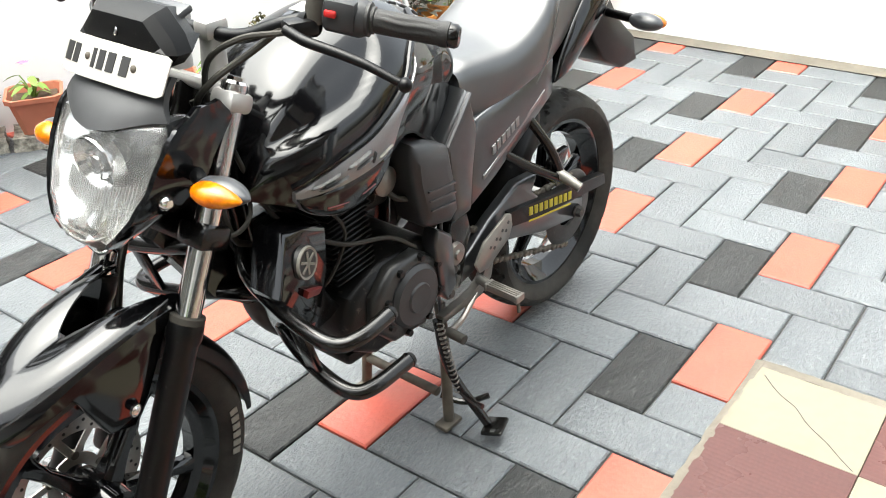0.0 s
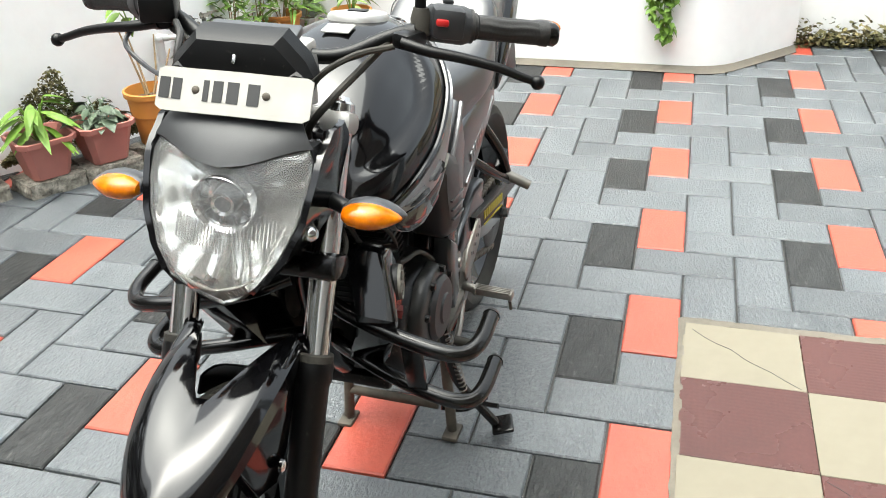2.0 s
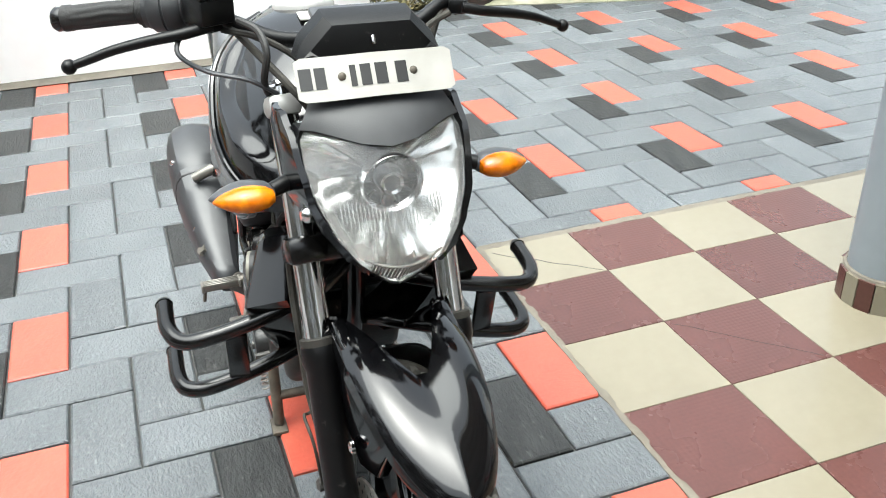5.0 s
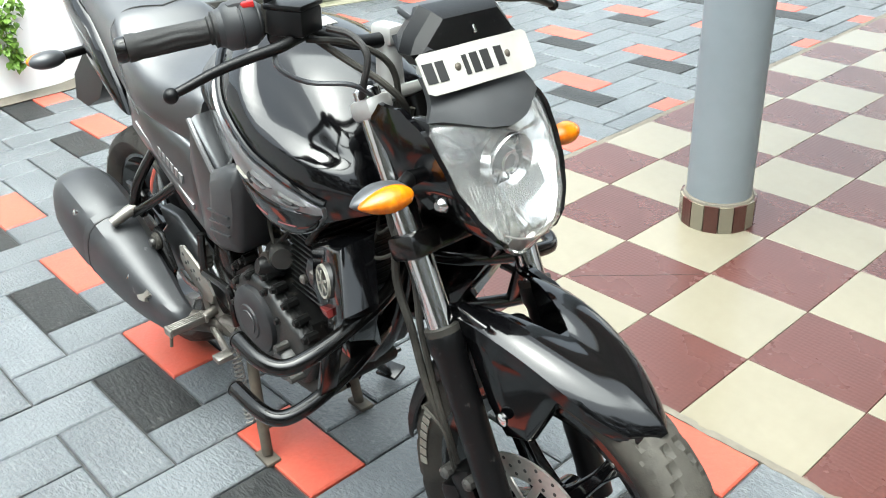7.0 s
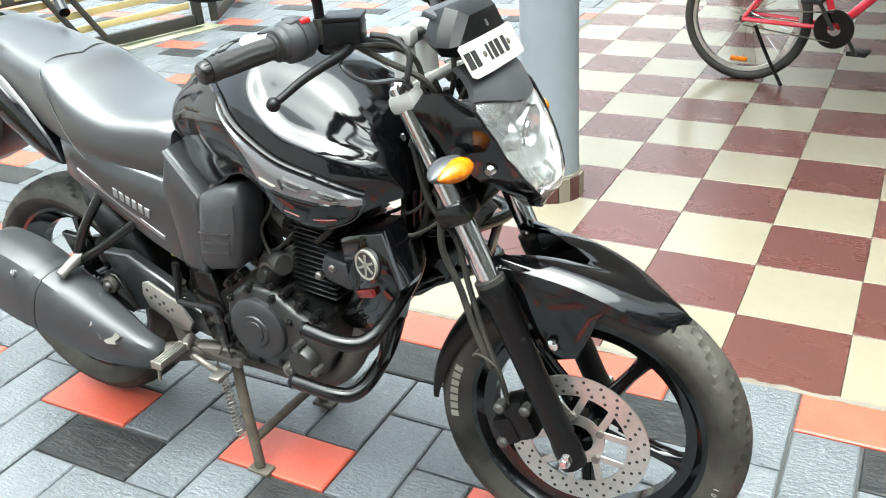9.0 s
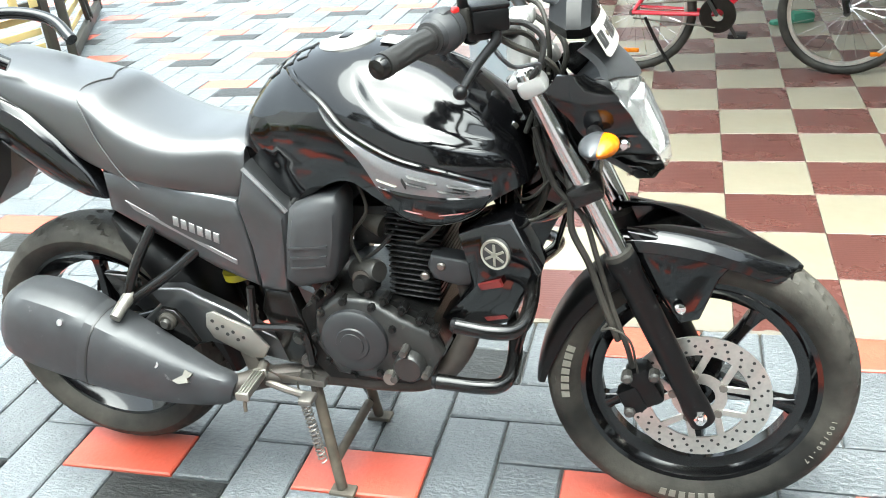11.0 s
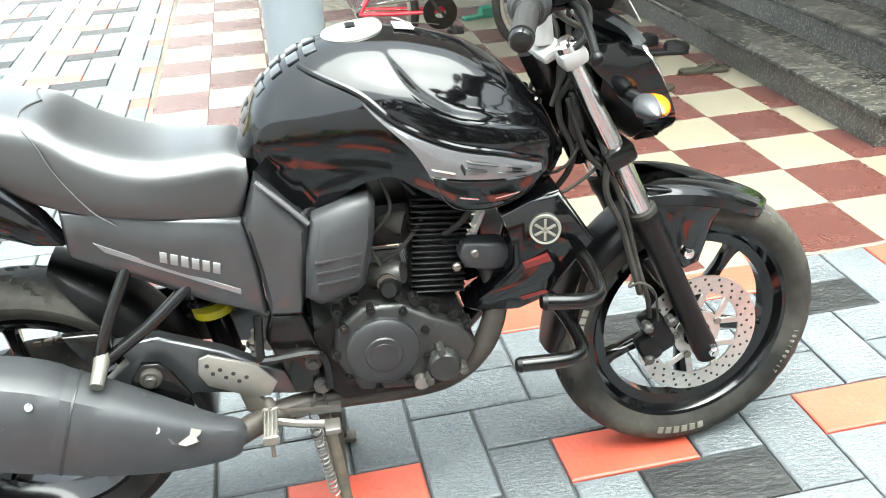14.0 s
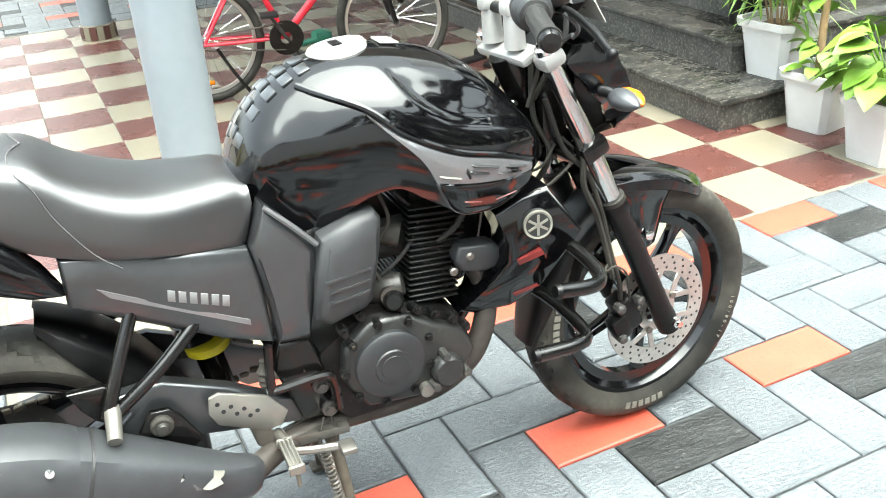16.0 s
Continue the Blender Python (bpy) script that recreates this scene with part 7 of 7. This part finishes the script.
# ---- white pots by the steps ----
def white_pot(at, label, kind, turn=10, w=0.125):
    p = square_pot(at, label, M_WHITEPOT, w, w * 0.74, 0.25, "white pots by the steps", "plant_pot", turn)
    if kind == "syngonium":
        broad_leaves(p, (0, 0, 0.22), 46, 0.145, 0.115, M_LIME, 120 + int(10 * at[0]), 0.17, 0.3)
        bm = BM()
        tube(bm, [(0.02, 0, 0.2), (0.025, 0.01, 0.4), (0.03, 0.0, 0.62)], 0.014, 8)
        part("moss_pole", bm, M_DRY, p, "brown coir pole")
    elif kind == "small":
        broad_leaves(p, (0, 0, 0.22), 24, 0.085, 0.07, M_LIME, 130, 0.11, 0.15)
        bm = BM()
        tube(bm, [(0.0, 0.02, 0.2), (0.01, 0.03, 0.45), (0.03, 0.04, 0.7)], 0.016, 8)
        part("moss_pole", bm, M_DRY, p, "brown coir pole")
        broad_leaves(p, (0.03, 0.04, 0.4), 16, 0.11, 0.09, M_LIME, 131, 0.06, 0.32)
    else:
        bush(p, (0, 0, 0.24), 0.13, 0.35, 160, 0.2, 0.02, M_LEAF, 140, 0.6, up=1.4)
        bm = BM()
        for q in range(8):
            rod(bm, (0.05 * math.cos(q), 0.05 * math.sin(q), 0.2), (0.09 * math.cos(q), 0.09 * math.sin(q), 0.36), 0.006, 0.004, 6)
        part("stalks", bm, M_DRY, p)
    return p


white_pot((2.42, 1.13, 0.002), "white plastic pot with a climbing plant on a coir pole", "small")
white_pot((2.34, 0.74, 0.002), "white plastic pot with large bright lime leaves", "syngonium", 4)
white_pot((2.5, 1.46, 0.145), "large white plastic pot with a palm on the granite step", "palm", 8, 0.14)
bp_ = thing("black_pot", "black plastic pot with a fern on the granite step", "flower pot", pose(2.62, 1.78, 0.29))
bm = BM()
lathe(bm, [(0, 0), (0.09, 0), (0.115, 0.15), (0.12, 0.155), (0.12, 0.165), (0.108, 0.16), (0.08, 0.02), (0, 0.02)], n=26)
part("pot", bm, M_BLACKPOT, bp_)
bush(bp_, (0, 0, 0.15), 0.16, 0.2, 180, 0.15, 0.015, M_LEAF, 150, 0.6, up=1.2)

# ---- gate ----
def gate():
    a, b = Vector((-3.94, 1.68, 0)), Vector((-3.35, 3.37, 0))
    L = (b - a).length
    ang = math.degrees(math.atan2(b.y - a.y, b.x - a.x))
    g = thing("gate", "dark steel gate with yellow vertical slats", "gate", pose(a.x, a.y, 0, 0, 0, ang))
    for x in (0.025, L - 0.025):
        bm = BM()
        box(bm, (x, 0, 0.78), (0.055, 0.055, 1.5), None, 0.004)
        part("post", bm, M_GATE, g)
    for z, h in ((0.065, 0.075), (0.42, 0.06), (1.45, 0.06)):
        bm = BM()
        box(bm, (L / 2, 0, z), (L - 0.11, 0.045, h), None, 0.004)
        part("rail", bm, M_GATE, g)
    n = 13
    for k in range(n):
        x = 0.1 + (L - 0.2) * k / (n - 1)
        bm = BM()
        box(bm, (x, -0.03, 0.94), (0.055, 0.015, 1.05), None, 0.003)
        part("slat", bm, M_SLAT, g)
    for k in range(3):
        bm = BM()
        box(bm, (L / 2, 0.03, 0.16 + 0.095 * k), (L - 0.12, 0.014, 0.042), None, 0.003)
        part("slat", bm, M_SLAT, g)
    for dx in (0, 0.14):
        bm = BM()
        rod(bm, (L / 2 - 0.12 + dx, -0.012, 0.4), (L / 2 + 0.06 + dx, -0.012, 0.09), 0.02, n=8)
        part("brace", bm, M_GATE, g)
    return g


g1 = gate()
copy_thing(g1, pose(-3.31, 3.45, 0, 0, 0, 118))

# ---- bicycle ----
def bicycle():
    a, f = Vector((0.29, 3.1)), Vector((1.26, 2.94))
    ang = math.degrees(math.atan2(f.y - a.y, f.x - a.x))
    Lb = (f - a).length
    b = thing("bicycle", "red bicycle with black tyres parked on the tiles", "bicycle", pose(a.x, a.y, 0, 0, 0, ang))
    R = 0.305
    for name, x in (("rear_wheel", 0.0), ("front_wheel", Lb)):
        bm = BM()
        n, tr = 56, 0.022
        rings = []
        for k in range(12):
            t = 2 * math.pi * k / 12
            rings.append([((x + (R - tr + tr * math.cos(t)) * math.cos(2 * math.pi * j / n)), tr * math.sin(t), R + (R - tr + tr * math.cos(t) + (0.003 if j % 2 and abs(math.sin(t)) < 0.8 and math.cos(t) > 0 else 0)) * math.sin(2 * math.pi * j / n)) for j in range(n)])
        rings.append(rings[0])
        loft(bm, rings, caps=False)
        bmesh.ops.remove_doubles(bm, verts=bm.verts, dist=1e-5)
        w = part(name, bm, M_RUBBER, b, "knobbly black bicycle tyre")
        bm = BM()
        lathe(bm, [(R - 0.044, -0.012), (R - 0.06, -0.01), (R - 0.06, 0.01), (R - 0.044, 0.012), (R - 0.04, 0.0), (R - 0.044, -0.012)], turn_to(YAX, (x, 0, R)), n=56)
        part("rim", bm, M_DISC, w)
        for k in range(24):
            bm = BM()
            t = 2 * math.pi * k / 24
            s = 0.03 * (1 if k % 2 else -1)
            rod(bm, (x + 0.018 * math.cos(t + 0.8), s, R + 0.018 * math.sin(t + 0.8)), (x + (R - 0.058) * math.cos(t), 0, R + (R - 0.058) * math.sin(t)), 0.0013, n=5)
            part("spoke", bm, M_CHROME, w)
        bm = BM()
        rod(bm, (x, -0.06, R), (x, 0.06, R), 0.017)
        part("hub", bm, M_ENGGREY, w)
        bm = BM()
        box(bm, (x + (-0.02 if name == "rear_wheel" else 0.16), -0.006, 0.1), (0.085, 0.012, 0.024), None, 0.006)
        part("reflector", bm, M_AMBER, w, "amber spoke reflector")
    bb, hub, seat_t, head = Vector((0.41, 0, 0.29)), Vector((0, 0, R)), Vector((0.24, 0, 0.72)), Vector((0.83, 0, 0.78))
    for s in (-1, 1):
        bm = BM()
        tube(bm, [hub + Vector((0, s * 0.055, 0)), Vector((0.2, s * 0.05, 0.297)), bb + Vector((0, s * 0.025, 0))], 0.011, 8, 3)
        part("chain_stay", bm, M_REDBIKE, b)
        bm = BM()
        tube(bm, [hub + Vector((0, s * 0.055, 0)), seat_t + Vector((0, s * 0.02, -0.06))], 0.009, 8, 2)
        part("seat_stay", bm, M_REDBIKE, b)
        bm = BM()
        tube(bm, [(Lb, s * 0.055, R), (Lb - 0.05, s * 0.05, 0.5), (0.86, s * 0.03, 0.68)], 0.014, 8, 3)
        part("fork_leg", bm, M_FRAME, b)
        bm = BM()
        rod(bm, (0.41, s * 0.06, 0.29), (0.41 + s * 0.08, s * 0.07, 0.29 - s * 0.14), 0.009)
        cr = part("crank", bm, M_ENGGREY, b)
        bm = BM()
        box(bm, (0.41 + s * 0.08, s * 0.12, 0.29 - s * 0.14), (0.09, 0.08, 0.022), None, 0.004)
        part("pedal", bm, M_BLACKPOT, cr)
    for name, p, q, r in (("seat_tube", bb, seat_t + Vector((-0.02, 0, 0.05)), 0.016), ("down_tube", bb, head - Vector((0, 0, 0.06)), 0.02), ("top_tube", seat_t - Vector((0, 0, 0.03)), head + Vector((0, 0, 0.02)), 0.016), ("head_tube", head + Vector((-0.02, 0, 0.06)), head + Vector((0.03, 0, -0.1)), 0.021)):
        bm = BM()
        rod(bm, p, q, r)
        part(name, bm, M_REDBIKE, b)
    bm = BM()
    lathe(bm, [(0.03, -0.003), (0.085, -0.003), (0.088, 0), (0.085, 0.003), (0.03, 0.003), (0.03, -0.003)], turn_to(YAX, (0.41, -0.045, 0.29)), n=36)
    part("chainring", bm, M_FRAME, b, "dark toothed chainring")
    for dz in (0.075, -0.06):
        bm = BM()
        rod(bm, (0.0, -0.045, R + dz * 0.5), (0.4, -0.045, 0.29 + dz), 0.004, n=6)
        part("chain", bm, M_DIRTYMETAL, b)
    bm = BM()
    tube(bm, [(0.06, -0.05, 0.28), (0.12, -0.055, 0.16), (0.21, -0.06, 0.008)], 0.009, 8, 3)
    part("kickstand", bm, M_FRAME, b)
    bm = BM()
    ball(bm, (0.2, 0, 0.83), (0.13, 0.075, 0.035), 16)
    part("saddle", bm, M_SEAT, b)
    bm = BM()
    tube(bm, [(0.76, -0.29, 0.98), (0.83, -0.1, 0.95), (0.83, 0.1, 0.95), (0.76, 0.29, 0.98)], 0.012, 8)
    rod(bm, (0.83, 0, 0.95), (0.815, 0, 0.82), 0.013)
    part("handlebar", bm, M_FRAME, b)
    return b


bicycle()

# ---- footwear ----
def sandal(at, turn, mat, label, closed=False):
    s = thing("sandal", label, "sandal", pose(*at, 0, 0, turn), "footwear by the steps")
    out = [(0.125, 0.0), (0.115, 0.03), (0.07, 0.045), (0.0, 0.036), (-0.06, 0.032), (-0.115, 0.03), (-0.13, 0.0), (-0.115, -0.03), (-0.06, -0.032), (0.0, -0.03), (0.07, -0.04), (0.115, -0.03)]
    bm = BM()
    loft(bm, [[(x * 0.98, y * 0.98, 0.0) for x, y in out], [(x, y, 0.004) for x, y in out], [(x, y, 0.016) for x, y in out], [(x * 0.96, y * 0.94, 0.02) for x, y in out]])
    part("sole", bm, mat, s)
    if closed:
        bm = BM()
        rows = []
        for x, w, h in ((0.0, 0.036, 0.05), (0.05, 0.044, 0.055), (0.1, 0.04, 0.042), (0.122, 0.02, 0.028)):
            rows.append([(x, -w, 0.018), (x, -w * 0.8, 0.018 + h * 0.7), (x, 0, 0.018 + h), (x, w * 0.8, 0.018 + h * 0.7), (x, w, 0.018)])
        loft(bm, rows)
        part("upper", bm, mat, s)
    else:
        for sg in (-1, 1):
            bm = BM()
            tube(bm, [(0.075, 0.0, 0.02), (0.04, sg * 0.022, 0.045), (-0.02, sg * 0.034, 0.02)], 0.005, 6, 4)
            part("strap", bm, mat, s)
    return s


sandal((1.52, 2.2, 0.003), 25, M_OLIVE, "olive rubber flip flop lying on the tiles")
sandal((1.88, 2.42, 0.003), -5, M_OLIVE, "olive rubber flip flop beside the step")
sandal((1.84, 2.78, 0.003), -10, M_BLACKPOT, "black closed leather slipper beside the step", True)
sandal((1.76, 2.95, 0.003), 15, M_BLACKPOT, "black closed leather slipper beside the step", True)
sandal((1.13, 3.95, 0.003), 15, M_GREENSHOE, "green rubber slipper on the tiles", True)

# ---- pavers: herringbone of two-to-one blocks ----
W = 0.152
PAVE_Z = 0.0
PAVE_X, PAVE_Y = PORCH_X0 - 0.028, 0.61


def paver_mesh(name, lx, ly, mat, seed):
    rnd = random.Random(seed)
    g = 0.003
    x0, x1, y0, y1, h, c = g, lx - g, g, ly - g, 0.03, 0.004
    v, f = [], []
    for z, d in ((-h, 0), (-c, 0), (0, c)):
        v += [(x0 + d, y0 + d, z), (x1 - d, y0 + d, z), (x1 - d, y1 - d, z), (x0 + d, y1 - d, z)]
    for k in (0, 4):
        for i in range(4):
            j = (i + 1) % 4
            f.append((k + i, k + j, k + 4 + j, k + 4 + i))
    f.append((8, 9, 10, 11))
    me = bpy.data.meshes.new(name)
    me.from_pydata(v, [], f)
    me.materials.append(mat)
    return me, v, f


def paver_cells():
    for j in range(-26, 52):
        for i in range(-62, 26):
            if (i + j) % 4 == 1:
                kind = "red" if i % 4 == 2 and j % 4 == 3 else "black" if i % 4 == 3 and j % 4 == 2 else "grey"
                yield i, j, 2, 1, kind
            if (i + j) % 4 == 3:
                yield i, j, 1, 2, "grey"


def on_pavement(x, y):
    if PAVE_Y < y < PORCH_Y1 and x > PAVE_X:
        return False
    return x > -9.2 and y > -3.9


pavement = thing("pavement", "herringbone pavement of grey, red and black stone blocks", "pavement", kind="structure")
bm = BM()
box(bm, (-2.5, 2.0, -0.035), (14, 12, 0.05))
part("joint_bed", bm, M_SAND, pavement, smooth=0)
near_mat = {"red": M_RED, "black": M_BLACK, "grey": M_GREY}
far_mat = {"red": M_RED_FAR, "black": M_BLACK_FAR, "grey": M_GREY_FAR}
near_mesh = {(k, a): paver_mesh(k + "_paver", 2 * W if a else W, W if a else 2 * W, near_mat[k], 1)[0] for k in near_mat for a in (0, 1)}
far = {k: ([], []) for k in far_mat}
rnd = random.Random(4)
count = 0
_, pv, pf = paver_mesh("paver_form", 1, 1, M_GREY, 1)
for i, j, a, b, kind in paver_cells():
    x, y = i * W, j * W
    lx, ly = a * W, b * W
    if y + 0.001 > PAVE_Y or x + lx < PAVE_X + 0.002:
        if x < PAVE_X < x + lx and y + ly > PAVE_Y and y < PORCH_Y1:
            lx = PAVE_X - x
    elif y < PAVE_Y - 0.02 < y + ly - 0.04 and x > PAVE_X - 0.1:
        ly = PAVE_Y - y
    cx, cy = x + lx / 2, y + ly / 2
    if not on_pavement(cx, cy) or lx < 0.02:
        continue
    dz = rnd.uniform(-0.0015, 0.0015)
    whole = abs(lx - a * W) + abs(ly - b * W) < 1e-6
    if whole and (-1.75 < cx < 1.45 and -0.95 < cy < 0.62 or -1.9 < cx < -0.8 and 0.6 < cy < 1.6):
        ob = new("paver", near_mesh[kind, int(a == 2)])
        ob.parent = pavement
        ob.location = (x, y, PAVE_Z + dz)
        count += 1
    else:
        v, f = far[kind]
        k = len(v)
        g, c = 0.003, 0.004
        for z, d in ((-0.03, 0), (-c, 0), (0, c)):
            v += [(x + g + d, y + g + d, z + dz), (x + lx - g - d, y + g + d, z + dz), (x + lx - g - d, y + ly - g - d, z + dz), (x + g + d, y + ly - g - d, z + dz)]
        f += [tuple(k + q for q in face) for face in pf]
for kind, (v, f) in far.items():
    me = bpy.data.meshes.new(kind + "_pavers")
    me.from_pydata(v, [], f)
    me.materials.append(far_mat[kind])
    ob = new(kind + "_pavers", me)
    ob.parent = pavement
    tagged(ob, "", "", "", "stuff")

# ---- porch floor tiles ----
porch = thing("porch_floor", "porch floor of cream and maroon checkered tiles", "floor", kind="structure")
bm = BM()
box(bm, ((PORCH_X0 + 4.0) / 2, (PORCH_Y0 + PORCH_Y1) / 2, -0.04), (4.0 - PORCH_X0, PORCH_Y1 - PORCH_Y0, 0.056))
part("bed", bm, M_CEMENT, porch, smooth=0)


def border(p, q, w):
    """A rough strip of cement between p and q, of uneven width."""
    p, q = Vector(p), Vector(q)
    d = (q - p)
    n = int(d.length / 0.03)
    side = Vector((-d.y, d.x, 0)).normalized()
    rings = []
    for k in range(n + 1):
        c = p + d * (k / n)
        a, b = w * rnd.uniform(0.75, 1.25), w * rnd.uniform(0.85, 1.15)
        z = rnd.uniform(0.0, 0.0035)
        rings.append([c - side * a + Vector((0, 0, -0.02)), c - side * a * 0.8 + Vector((0, 0, z - 0.001)), c + Vector((0, 0, z + 0.001)), c + side * b * 0.8 + Vector((0, 0, z)), c + side * b + Vector((0, 0, -0.02))])
    bm = BM()
    loft(bm, rings)
    part("border", bm, M_CEMENT, porch, "rough cement border", smooth=60)


border((PORCH_X0 - 0.02, PORCH_Y0 - 0.002, 0), (4.0, PORCH_Y0 - 0.002, 0), 0.012)
border((PORCH_X0 - 0.013, PORCH_Y0, 0), (PORCH_X0 - 0.013, PORCH_Y1, 0), 0.018)
border((PORCH_X0 - 0.02, PORCH_Y1 - 0.012, 0), (2.3, PORCH_Y1 - 0.012, 0), 0.016)
tile_meshes = {}


def tile_mesh(w, d, mat):
    key = (round(w, 3), round(d, 3), mat.name)
    if key not in tile_meshes:
        bm = BM()
        box(bm, (w / 2, d / 2, -0.005), (w - 0.0016, d - 0.0016, 0.01), bevel=0.0012, seg=1)
        me = bpy.data.meshes.new("tile")
        bm.to_mesh(me)
        bm.free()
        me.materials.append(mat)
        tile_meshes[key] = me
    return tile_meshes[key]


for i in range(-1, 15):
    for j in range(-1, 15):
        x = TILE_X + i * TILE
        w = TILE
        if i == -1:
            x, w = PORCH_X0, TILE_X - PORCH_X0
        y = TILE_Y + j * TILE
        if x > 2.2 and y > 1.7:
            continue
        ob = new("tile", tile_mesh(w, TILE, M_MAROON if (i + j) % 2 else M_CREAM))
        ob.parent = porch
        ob.location = (x, y, 0.002 + rnd.uniform(-0.0004, 0.0004))

# fine diagonal cracks across two cream tiles by the corner
for p, q in (((-0.75, 0.64), (-0.53, 0.9)), ((-0.2, 0.93), (0.07, 1.2))):
    bm = BM()
    pts = []
    for k in range(9):
        t = k / 8
        pts.append((p[0] + (q[0] - p[0]) * t + rnd.uniform(-0.004, 0.004), p[1] + (q[1] - p[1]) * t + rnd.uniform(-0.004, 0.004), 0.0022))
    tube(bm, pts, 0.0009, 5, 2)
    part("crack", bm, M_SAND, porch, "hairline crack across a tile")
